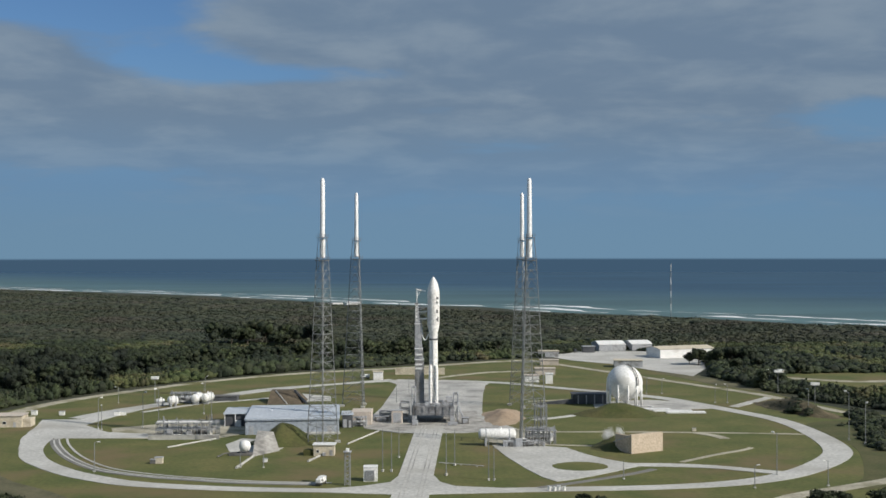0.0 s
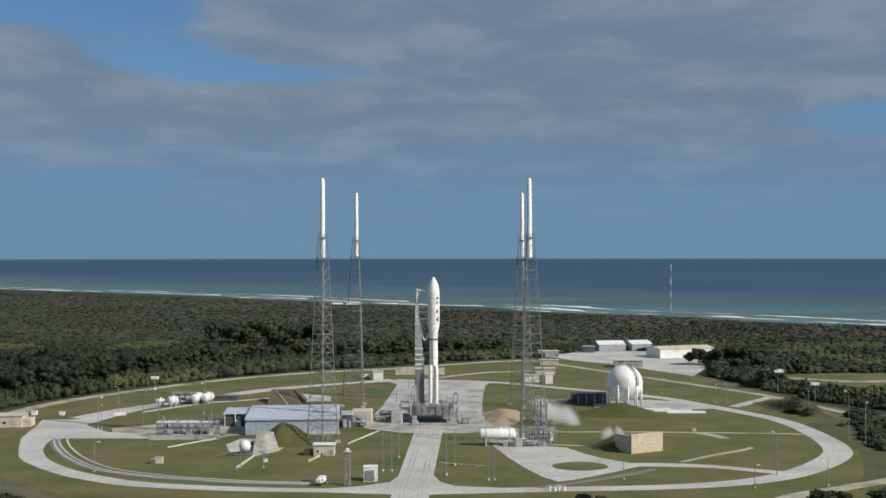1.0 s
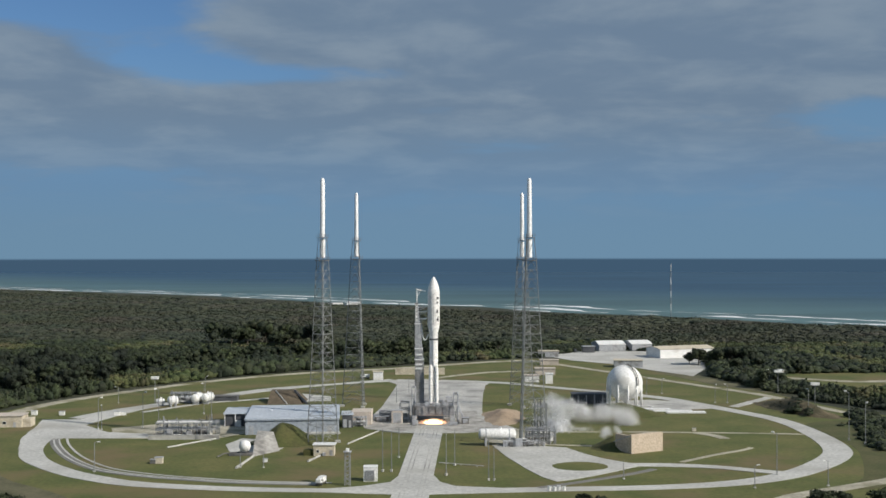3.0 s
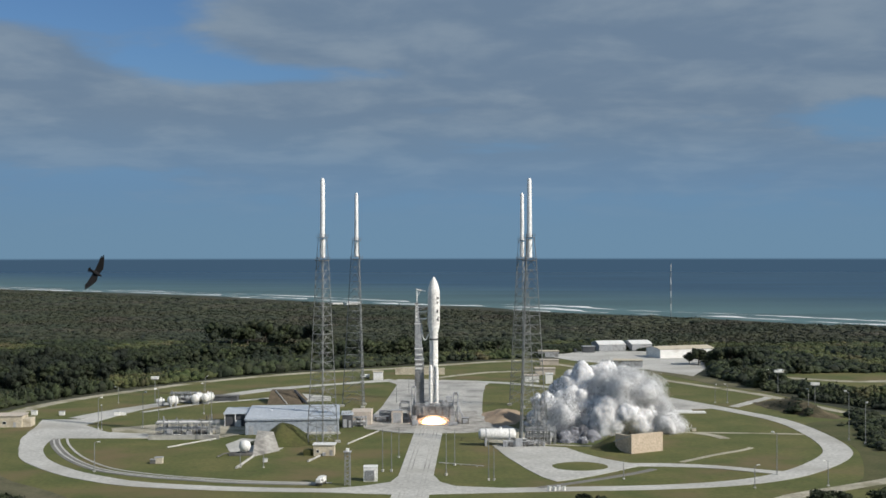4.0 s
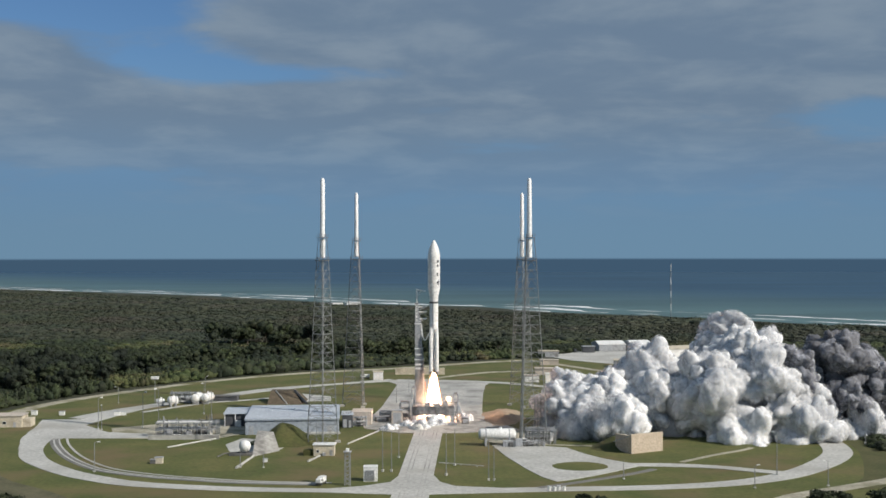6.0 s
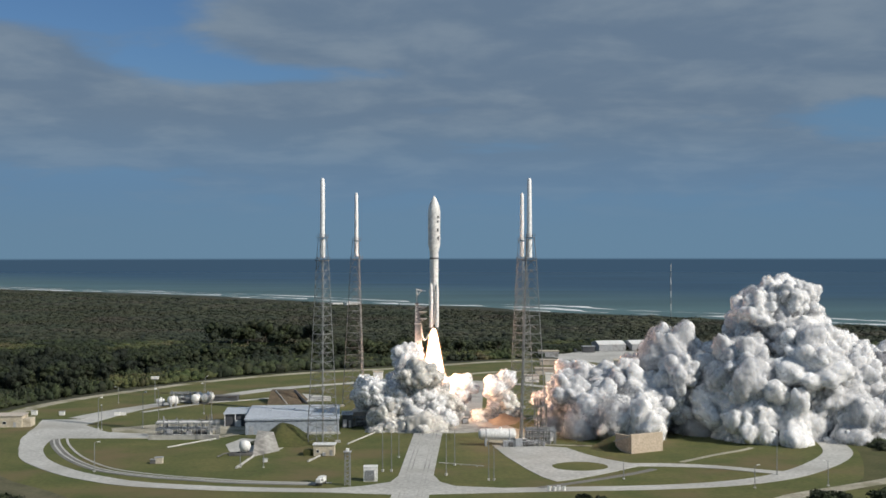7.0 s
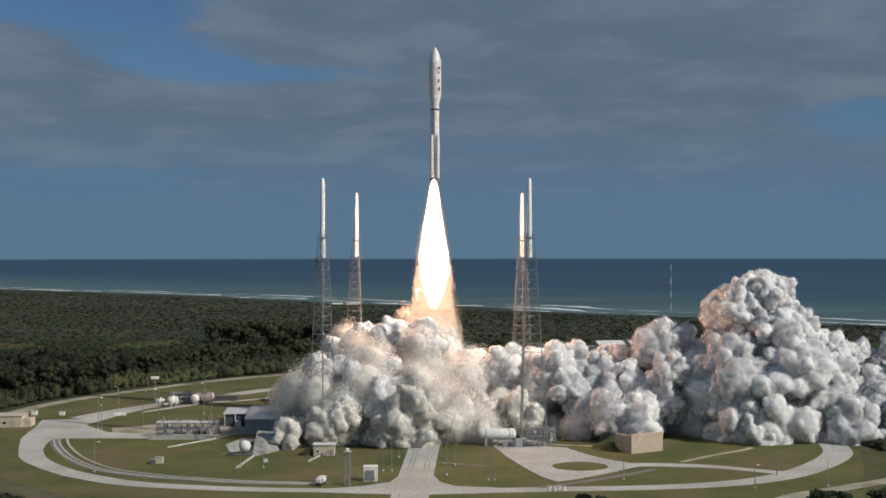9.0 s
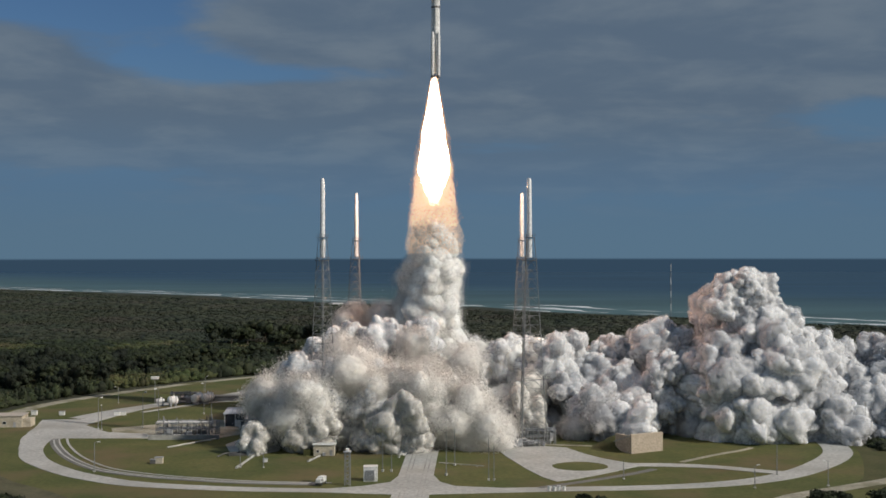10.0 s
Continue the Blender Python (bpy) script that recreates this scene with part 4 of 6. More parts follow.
side_frame(-16.8, 534, 2.0, 3.5, 8.6, 0, "grey steel access frame beside the launch platform")
side_frame(-12.8, 531, 0.7, 1.6, 15.5, 0, "tall narrow grey steel frame beside the platform")
side_frame(5.5, 532, 0.9, 3.5, 12.5, 0, "pale grey steel frame with a raking stair", 1)
side_frame(-24, 540, 4.0, 2.0, 3.8, 0, "low dark steel piping frame on the apron")
for x, y, sx, sy, sz, m in ((-20, 529, 2.4, 1.5, 5.5, PINKISH), (-12, 522, 1.2, 1.0, 2.0, GREY_PAINT), (9.5, 527, 1.5, 1.2, 2.6, DARK_STEEL), (4, 522, 2.0, 0.9, 1.2, GREY_PAINT), (-27, 535, 3, 1.4, 2.0, DARK_STEEL)):
    t = thing("equipment_cabinet", x, y, 0.2, 0, "weathered steel equipment cabinet on the pad apron", "cabinet", "pad equipment")
    part("body", box(B(), -sx, sx, -sy, sy, 0, sz, 0.08), m, t)
    part("lid", box(B(), -sx - 0.1, sx + 0.1, -sy - 0.1, sy + 0.1, sz, sz + 0.15, 0.03), GREY_PAINT, t)
    part("door_panel", box(B(), -sx * 0.7, sx * 0.7, -sy - 0.06, -sy, 0.2, sz * 0.85, 0.02), GREY_PAINT, t)


# ---- tanks ----
def sphere_tank():
    t = thing("spherical_tank", 87.3, 586, 0.2, 0, "large white spherical propellant tank on slender legs", "tank")
    bm = B()
    bmesh.ops.create_uvsphere(bm, u_segments=40, v_segments=24, radius=8.6, matrix=Matrix.Translation((0, 0, 11.3)))
    part("shell", bm, WHITE, t, "", True)
    for i in range(11):
        a = 2 * math.pi * i / 11 + 0.2
        x, y = 8.3 * math.cos(a), 8.3 * math.sin(a)
        part("leg", rod(B(), (x, y, -0.3), (x, y, 11.0), 0.42, None, 10), WHITE, t, "", True)
    bm = B()
    pts = [(4.9 * math.sin(q), -7.5 * math.sin(q), 11.3 + 8.95 * math.cos(q)) for q in [0.12 + i * 0.14 for i in range(12)]]
    for a, b in zip(pts, pts[1:]):
        for k in (0, 0.9):
            rod(bm, (a[0] + k * 0.7, a[1] - k * 0.5, a[2] + 0.15), (b[0] + k * 0.7, b[1] - k * 0.5, b[2] + 0.15), 0.2, None, 5)
        rod(bm, a, (a[0], a[1] - 0.9, a[2]), 0.1, None, 4)
    part("stairway", bm, DARK_STEEL, t, "dark stair curving over the shell")
    bm = B()
    lathe(bm, ((1.9, 19.5), (1.9, 19.7), (0, 19.7)), 14)
    for i in range(10):
        a = i * 0.628
        rod(bm, (1.8 * math.cos(a), 1.8 * math.sin(a), 19.7), (1.8 * math.cos(a), 1.8 * math.sin(a), 21), 0.07, None, 4)
    rod(bm, (0, 0, 19.6), (0, 0, 21.5), 0.35, None, 8)
    part("top_platform", bm, GREY_PAINT, t)
    bm = B()
    rod(bm, (0, 0, 3.2), (0, 0, 0), 0.5, None, 8)
    rod(bm, (0, 0, 0.9), (12, -10, 0.9), 0.3, None, 6)
    part("drain_pipe", bm, WHITE, t)
    return t


sphere_tank()
for i, (x0, x1, y0, y1) in enumerate(((92, 107, 572, 575), (98, 116, 566, 569), (103, 121, 560, 564.5))):
    tagged(part("concrete_slab", box(B(), x0, x1, y0, y1, 0.1, 0.75, 0.08), WHITE), "low bright white concrete slab", "slab", "slabs beside the tank")
slab("tank_pad", [(72, 574), (100, 570), (128, 578), (124, 600), (104, 612), (74, 604)], 0.18, APRON, label="concrete pad under the spherical tank", category="pavement")
t = thing("pump_shelter", 71, 600, 0.1, 0, "long low dark-clad pump shelter beside the tank", "shelter")
part("body", box(B(), -7.5, 9, -5, 5, 0, 4.6, 0.1), CHARCOAL, t)
part("roof", box(B(), -8, 9.4, -5.4, 5.4, 4.6, 4.95, 0.06), CHARCOAL, t)
for x in (-5, -1, 3, 7):
    part("pilaster", box(B(), x - 0.25, x + 0.25, -5.3, -5.0, 0, 4.6, 0.03), GREY_PAINT, t)
t = thing("pipe_ramp", 58, 596, 0.1, 0, "low dark sloping pipe trench wall", "ramp")
bm = B()
v = [bm.verts.new(p) for p in ((-12, -1, 0), (6, -1, 0), (6, -1, 2.6), (-12, -1, 0.3), (-12, 1, 0), (6, 1, 0), (6, 1, 2.6), (-12, 1, 0.3))]
for q in ((0, 1, 2, 3), (4, 5, 6, 7), (0, 1, 5, 4), (3, 2, 6, 7), (1, 2, 6, 5), (0, 3, 7, 4)):
    bm.faces.new([v[i] for i in q])
part("wall", bm, CHARCOAL, t)


def lying_tank(x, y, length, r, h, turn, label, saddles=2, group="lying tanks"):
    t = thing("storage_tank", x, y, 0.18, turn, label, "tank", group)
    bm = B()
    prof = [(0, -length / 2 - r * 0.5)] + [(r * math.sin(a), -length / 2 - r * 0.5 * math.cos(a)) for a in (0.4, 0.8, 1.2, 1.57)] + [(r * math.sin(a), length / 2 + r * 0.5 * math.cos(a)) for a in (1.57, 1.2, 0.8, 0.4)] + [(0, length / 2 + r * 0.5)]
    lathe(bm, prof, 24)
    bmesh.ops.transform(bm, matrix=pose(0, 0, h, 0, 90, 0), verts=bm.verts)
    part("shell", bm, WHITE, t, "", True)
    for i in range(saddles):
        q = -length * 0.36 + i * length * 0.72 / max(1, saddles - 1)
        part("saddle", box(B(), q - 0.4, q + 0.4, -r * 0.8, r * 0.8, -0.2, h - r * 0.55, 0.06), GREY_PAINT, t)
        bm = B()
        lathe(bm, ((r + 0.02, q - 0.2), (r + 0.07, q - 0.2), (r + 0.07, q + 0.2), (r + 0.02, q + 0.2)), 24)
        bmesh.ops.transform(bm, matrix=pose(0, 0, h, 0, 90, 0), verts=bm.verts)
        part("band", bm, GREY_PAINT, t)
    part("manway", rod(B(), (length * 0.1, 0, h + r * 0.9), (length * 0.1, 0, h + r + 0.6), 0.45, None, 10), WHITE, t)
    return t


lying_tank(20.8, 468, 12.5, 2.1, 4.3, 3, "long white lying cylindrical tank on saddles")
for dx, dy in ((-120.6, 598), (-116.0, 600)):
    lying_tank(dx, dy, 8.0, 2.0, 3.0, 80, "white lying cylindrical tank in the tank yard", group="yard tanks")
lying_tank(-130.5, 588, 3.2, 1.9, 2.9, 25, "small white tank beside the pipe yard", group="yard tanks")
lying_tank(-137.0, 590, 3.0, 1.2, 2.2, 10, "small white tank beside the pipe yard", group="yard tanks")
t = thing("ball_tank", -72.6, 446, 0.18, 0, "small white ball-shaped tank on a dark stand", "tank")
bm = B()
bmesh.ops.create_uvsphere(bm, u_segments=24, v_segments=14, radius=2.2, matrix=Matrix.Translation((0, 0, 3.2)))
part("shell", bm, WHITE, t, "", True)
for a in range(4):
    q = a * 1.57 + 0.78
    part("leg", rod(B(), (1.7 * math.cos(q), 1.7 * math.sin(q), -0.2), (1.7 * math.cos(q), 1.7 * math.sin(q), 3), 0.18, None, 6), DARK_STEEL, t)
part("pipe", rod(rod(B(), (-2, 0, 1), (-7, -3, 1), 0.25, None, 6), (-7, -3, 1), (-9, -6, 0.3), 0.25, None, 6), DARK_STEEL, t)
part("stand", box(B(), -5.5, 3, -2.5, 2.5, -0.1, 0.7, 0.08), DARK_STEEL, t)


# ---- pipe and valve yards ----
def pipe_rack(x, y, nx, ny, cell, h, turn, seed, label):
    rs = np.random.RandomState(seed)
    t = thing("pipe_rack", x, y, 0.17, turn, label, "pipe rack", "pipe racks")
    for i in range(nx + 1):
        for j in range(ny + 1):
            part("post", rod(B(), (i * cell - nx * cell / 2, j * cell - ny * cell / 2, -0.2), (i * cell - nx * cell / 2, j * cell - ny * cell / 2, h * rs.uniform(0.85, 1.05)), 0.16, None, 5), STEEL, t)
    for z in (h * 0.45, h * 0.85):
        for j in range(ny + 1):
            bm = B()
            rod(bm, (-nx * cell / 2 - 0.4, j * cell - ny * cell / 2, z), (nx * cell / 2 + 0.4, j * cell - ny * cell / 2, z), 0.15, None, 5)
            part("beam", bm, GREY_PAINT, t)
    for i in range(nx * 2):
        yy = rs.uniform(-ny * cell / 2, ny * cell / 2)
        z = rs.choice([h * 0.5, h * 0.9, 0.8])
        part("pipe", rod(B(), (-nx * cell / 2, yy, z), (rs.uniform(0, nx * cell / 2), yy, z), rs.uniform(0.12, 0.3), None, 7), [STEEL, WHITE, GREY_PAINT][i % 3], t)
    for i in range(nx * 2):
        xx, yy = rs.uniform(-nx * cell / 2, nx * cell / 2), rs.uniform(-ny * cell / 2, ny * cell / 2)
        part("riser", rod(B(), (xx, yy, -0.2), (xx, yy, h * rs.uniform(0.5, 1.25)), rs.uniform(0.12, 0.3), None, 6), [DARK_STEEL, STEEL, DARK_STEEL, GREY_PAINT][i % 4], t)
    for i in range(nx * 2):
        xx, yy = rs.uniform(-nx * cell / 2, nx * cell / 2), rs.uniform(-ny * cell / 2, ny * cell / 2)
        w, hh = rs.uniform(0.5, 1.4), rs.uniform(1.2, 3.2)
        part("vessel", box(B(), xx - w, xx + w, yy - w * 0.7, yy + w * 0.7, -0.1, hh, 0.1), [GREY_PAINT, DARK_STEEL, WHITE, DARK_STEEL][i % 4], t)
    return t


pipe_rack(-103, 492, 8, 3, 3.0, 6.8, 2, 3, "grey steel pipe rack with vessels and valves")
pipe_rack(-127.5, 603, 6, 2, 2.3, 5.6, 4, 4, "grey steel pipe rack behind the white tanks")
pipe_rack(38, 475, 5, 4, 2.2, 6.0, 0, 5, "grey steel pipe rack at the tower foot")
pipe_rack(40, 500, 2, 2, 2.4, 13.0, 0, 6, "tall pale pipe frame behind the tower")
pipe_rack(31, 466, 8, 2, 1.8, 2.2, 0, 7, "low grey valve rack at the tower foot")
pipe_rack(-36, 520, 3, 2, 2.0, 4.4, 0, 8, "dark valve rack at the end of the blue building")
t = thing("retaining_wall", -103, 483.5, 0.15, 2, "low pale concrete yard wall", "wall")
part("wall", box(B(), -14, 14, -0.4, 0.4, -0.2, 1.6, 0.06), APRON, t)
part("coping", box(B(), -14.1, 14.1, -0.5, 0.5, 1.6, 1.75, 0.03), CONCRETE, t)


# ---- buildings ----
def building(name, x, y, w, d, h, turn, wall, roof, label, category="building", group="", doors=(), windows=(), overhang=0.4, pitch=0.0):
    """Walls, a flat or gabled roof, and openings on the face towards the crawlerway: (centre, width, height, sill)."""
    t = thing(name, x, y, 0.12, turn, label, category, group)
    bm = B()
    v = [(-w / 2, -d / 2), (w / 2, -d / 2), (w / 2, d / 2), (-w / 2, d / 2)]
    lo = [bm.verts.new((*p, -0.2)) for p in v]
    hi = [bm.verts.new((*p, h)) for p in v]
    for i in range(4):
        j = (i + 1) % 4
        bm.faces.new((lo[i], lo[j], hi[j], hi[i]))
    if pitch:
        a, b = bm.verts.new((-w / 2, 0, h + pitch)), bm.verts.new((w / 2, 0, h + pitch))
        bm.faces.new((hi[0], a, hi[3]))
        bm.faces.new((hi[1], hi[2], b))
    part("wall", bm, wall, t)
    bm = B()
    o = overhang
    if pitch:
        for s in (-1, 1):
            q = [bm.verts.new(p) for p in ((-w / 2 - o, s * (d / 2 + o), h - o * 2 * pitch / d), (w / 2 + o, s * (d / 2 + o), h - o * 2 * pitch / d), (w / 2 + o, 0, h + pitch + 0.02), (-w / 2 - o, 0, h + pitch + 0.02))]
            q2 = [bm.verts.new(p.co + Vector((0, 0, 0.25))) for p in q]
            bm.faces.new(q)
            bm.faces.new(q2)
            for i in range(4):
                j = (i + 1) % 4
                bm.faces.new((q[i], q[j], q2[j], q2[i]))
    else:
        box(bm, -w / 2 - o, w / 2 + o, -d / 2 - o, d / 2 + o, h, h + 0.35, 0.06)
    part("roof", bm, roof, t)
    for c, ww, hh, z in doors:
        part("door", box(B(), c - ww / 2, c + ww / 2, -d / 2 - 0.08, -d / 2 - 0.005, z, z + hh, 0.02), GREY_PAINT, t)
    for c, ww, hh, z in windows:
        f = part("window", box(B(), c - ww / 2 - 0.12, c + ww / 2 + 0.12, -d / 2 - 0.07, -d / 2 - 0.005, z - 0.12, z + hh + 0.12, 0.02), WHITE, t)
        part("pane", box(B(), c - ww / 2, c + ww / 2, -d / 2 - 0.1, -d / 2 - 0.072, z, z + hh), GLASSDARK, f)
    return t


b = building("equipment_building", -63.5, 519, 38, 44, 6.1, 5, WALLBLUE, ROOFBLUE, "long low pale blue-grey building with a flat roof", doors=((-16.5, 1.6, 3.4, 0), (15.5, 3, 3.4, 0)))
for i in range(9):
    part("roof_seam", box(B(), -18 + i * 4.5, -17.8 + i * 4.5, -21.8, 21.8, 6.25, 6.33, 0.02), WALLBLUE, b)
for i in range(19):
    part("cladding_rib", box(B(), -18.6 + i * 2.05, -18.45 + i * 2.05, -22.1, -22.0, -0.1, 5.8, 0.02), WALLBLUE, b)
for x, y in ((-10, 4), (0, 8), (9, 3)):
    part("roof_vent", box(B(), x - 0.6, x + 0.6, y - 0.6, y + 0.6, 6.25, 7.0, 0.06), ROOFBLUE, b)
part("gutter", box(B(), -19.3, 19.3, -22.6, -22.35, 5.75, 6.05, 0.03), WALLBLUE, b)
part("foundation", box(B(), 2.0, 19.6, -23.0, -22.14, -0.2, 0.8, 0.05), CONCRETE, b, "pale concrete base strip")
# solid charcoal walls put the shade of the open inside into colour
b = building("open_shelter", -89.6, 530, 8.5, 20, 5.2, 5, CHARCOAL, ROOFBLUE, "shelter with a pale flat roof, dark walls painted as its shaded open sides", overhang=0.9)
part("tank_box", box(B(), 0.2, 2.4, -12.2, -10.1, -0.1, 2.6, 0.06), WHITE, b)
for x in (-4.4, 0, 4.4):
    part("column", rod(B(), (x, -10.5, -0.2), (x, -10.5, 5.2), 0.2, None, 6), WHITE, b)
b = building("valve_room", -41.0, 522, 4.4, 12, 5.2, 4, CHARCOAL, ROOFBLUE, "dark louvred annex at the end of the blue building", doors=((-1, 1.4, 3.4, 0), (1.1, 1.0, 3.0, 0)))
for i in range(4):
    part("roof_duct", box(B(), -1.8 + i * 1.0, -1.2 + i * 1.0, -5 + i * 0.7, -3.6 + i * 0.7, 5.55, 6.2 + 0.3 * (i % 2), 0.05), GREY_PAINT, b)
b = building("blast_block", -35.2, 529.5, 8.6, 12, 5.3, 0, PINKISH, PINKISH, "blank weathered concrete block building", overhang=0.05)
part("buttress", box(B(), -4.6, -1.2, -9.4, -6.05, -0.2, 2.2, 0.1), PINKISH, b)
b = building("service_hut", -43.5, 446.5, 7.6, 4.6, 3.8, 0, BEIGE, WHITE, "small beige hut with a pale roof", doors=((2.6, 1.1, 2.1, 0),), windows=((-2.2, 0.9, 0.8, 1.2),), group="small huts")
part("air_unit", box(B(), -0.5, 0.7, -3.0, -2.35, 0.0, 1.2, 0.05), GREY_PAINT, b)
part("side_wing", box(B(), -7.6, -3.82, -1.6, 1.6, -0.2, 2.0, 0.08), MOUND, b, "grass-covered side berm")
b = building("white_hut", -23.6, 396, 4.4, 3.6, 4.4, 0, WHITE, WHITE, "white box hut with a grey louvred front", overhang=0.15, group="small huts")
part("louvre_panel", box(B(), -1.75, 1.35, -1.95, -1.81, 0.3, 3.6, 0.02), GREY_PAINT, b)
for i in range(8):
    part("louvre", box(B(), -1.7, 1.3, -2.02, -1.955, 0.45 + i * 0.39, 0.62 + i * 0.39), STEEL, b)
b = building("gate_building", -190.5, 522, 22, 10, 4.6, 4, BEIGE, PINKISH, "low beige gate building with a flat roof", windows=tuple((-9 + i * 3.2, 1.4, 1.1, 1.3) for i in range(5)), doors=((8, 1.1, 2.1, 0),))
part("wing", box(B(), 11.05, 14.5, -4, 3, -0.2, 3.4, 0.06), BEIGE, b)
t = thing("blast_wall", 75.4, 452, 0.1, 30, "tan blockwork revetment wall with a sheltered bay behind", "wall")
part("face_wall", box(B(), -7.5, 7.5, -0.6, 0.6, -0.3, 7.0, 0.1), TANWALL, t)
part("side_wall", box(B(), -7.5, -6.4, 0.62, 9, -0.3, 6.4, 0.1), TANWALL, t)
bm = B()
v = [bm.verts.new(p) for p in ((-7.6, 0.62, 6.2), (7.4, 0.62, 6.4), (7.0, 10, 5.0), (-7.6, 10, 3.0), (-7.6, 0.62, 6.5), (7.4, 0.62, 6.7), (7.0, 10, 5.3), (-7.6, 10, 3.3))]
for q in ((0, 1, 2, 3), (4, 5, 6, 7), (0, 1, 5, 4), (1, 2, 6, 5), (2, 3, 7, 6), (3, 0, 4, 7)):
    bm.faces.new([v[i] for i in q])
part("roof", bm, GREY_PAINT, t)
# brown sloping ramp behind the blue building
t = thing("earth_ramp", -77, 601, 0.1, 0, "brown earth ramp with a pale edge beam", "ramp")
bm = B()
v = [bm.verts.new(p) for p in ((-7.2, -6, 0), (8.0, -6, 0), (2.4, 7, 5.2), (-9, 7, 5.2), (-9.4, 14, 5.2), (3, 14, 5.2), (9, 14, 0), (-9.4, 14, 0), (-9, -6, 0))]
for q in ((0, 1, 2, 3), (3, 2, 5, 4), (1, 6, 5, 2), (4, 5, 6, 7), (8, 0, 3), (8, 3, 4, 7)):
    bm.faces.new([v[i] for i in q])
part("slope", bm, EARTH, t)
part("edge_beam", rod(B(), (-6.4, 6.4, 5.25), (0.9, -6.0, 0.15), 0.35, None, 5), CONCRETE, t, "pale concrete edge beam")
part("side_wall", rod(rod(B(), (3.0, 7, 5.2), (10.2, -5, 0.4), 0.7, None, 5), (3.0, 8, 4.2), (10.4, -4, 0.2), 0.7, None, 5), CHARCOAL, t, "dark side wall")
slab("ramp_apron", [(-69, 606), (-56, 610), (-58, 628), (-74, 640), (-70, 622)], 0.172, CONCRETE, label="pale concrete apron beside the earth ramp", category="pavement")
t = thing("sunken_shed", -117, 612, 0.1, 0, "long low dark flat-roofed shed", "shed")
part("body", box(B(), -14, 14, -3, 3, -0.1, 2.2, 0.08), CHARCOAL, t)
part("roof", box(B(), -14.4, 14.4, -3.4, 3.4, 2.2, 2.5, 0.05), DARK_STEEL, t)
# depot far behind
b = building("warehouse", 169, 868, 43, 20, 6.2, 19, WHITE, BEIGE, "long white warehouse with a low pale roof", group="depot sheds", doors=((8, 3, 4, 0),), pitch=1.5)
building("warehouse", 149, 932, 16, 18, 4.6, 12, GREY_PAINT, WHITE, "white gabled depot shed", group="depot sheds", doors=((-5, 5, 5, 0),), pitch=2.4)
building("warehouse", 126, 927, 21, 18, 4.6, 12, GREY_PAINT, WHITE, "white gabled depot shed with a dark doorway", group="depot sheds", doors=((0, 6, 5, 0),), pitch=2.4)
building("warehouse", 120, 790, 18, 12, 4.4, -6, GREY_PAINT, BEIGE, "low grey depot shed", group="depot sheds", doors=((4, 4, 3.2, 0),))
building("depot_hut", 75, 868, 14, 8, 4.0, 0, GREY_PAINT, BEIGE, "small grey depot hut", group="depot huts")
building("depot_hut", 108, 905, 9, 6, 4.4, 0, CHARCOAL, GREY_PAINT, "small dark depot hut", group="depot huts")
building("depot_hut", 70, 805, 12, 7, 3.2, 0, PINKISH, PINKISH, "low sand-coloured depot hut", group="depot huts")
building("depot_hut", 51, 700, 8, 6, 3.6, 0, WHITE, PINKISH, "pale equipment hut behind the tower", group="depot huts")
building("depot_hut", 60, 690, 4, 4, 5.5, 0, WHITE, WHITE, "small white flat-roofed equipment hut", group="depot huts")
building("depot_hut", 62, 742, 12, 8, 3.6, 0, PINKISH, PINKISH, "sand-coloured flat-roofed equipment block", group="depot huts")
building("back_hut", -38, 712, 5.5, 4, 4.6, 0, WHITE, BEIGE, "small white hut at the back of the pad", group="depot huts")
building("back_wall", -14, 742, 30, 2, 3.6, 0, BEIGE, BEIGE, "low pale wall behind the pad", "wall", overhang=0.05)
building("beach_house", -126, 1690, 20, 9, 5.0, 30, WHITE, WHITE, "far white beach house among the scrub", group="beach houses")
building("beach_house", -150, 1710, 16, 9, 4.2, 30, WHITE, GREY_PAINT, "far white beach house among the scrub", group="beach houses")
building("roadside_shelter", 197, 728, 12, 6, 3.6, 0, WHITE, WHITE, "low pale shelter among the trees", group="depot huts")


# ---- poles ----
def lamp_post(x, y, h, label="slim grey lamp post", head=True):
    t = thing("lamp_post", x, y, 0.05, 0, label, "lamp post", "lamp posts")
    part("pole", rod(B(), (0, 0, -0.2), (0, 0, h), 0.17, 0.10, 6), STEEL, t)
    part("base", box(B(), -0.35, 0.35, -0.35, 0.35, -0.1, 0.5, 0.04), CONCRETE, t)
    if head:
        part("arm", rod(B(), (0, 0, h - 0.2), (1.3, 0, h + 0.15), 0.07, None, 5), STEEL, t)
        part("lamp_head", box(B(), 0.9, 1.9, -0.25, 0.25, h + 0.05, h + 0.35, 0.06), WHITE, t)
    return t


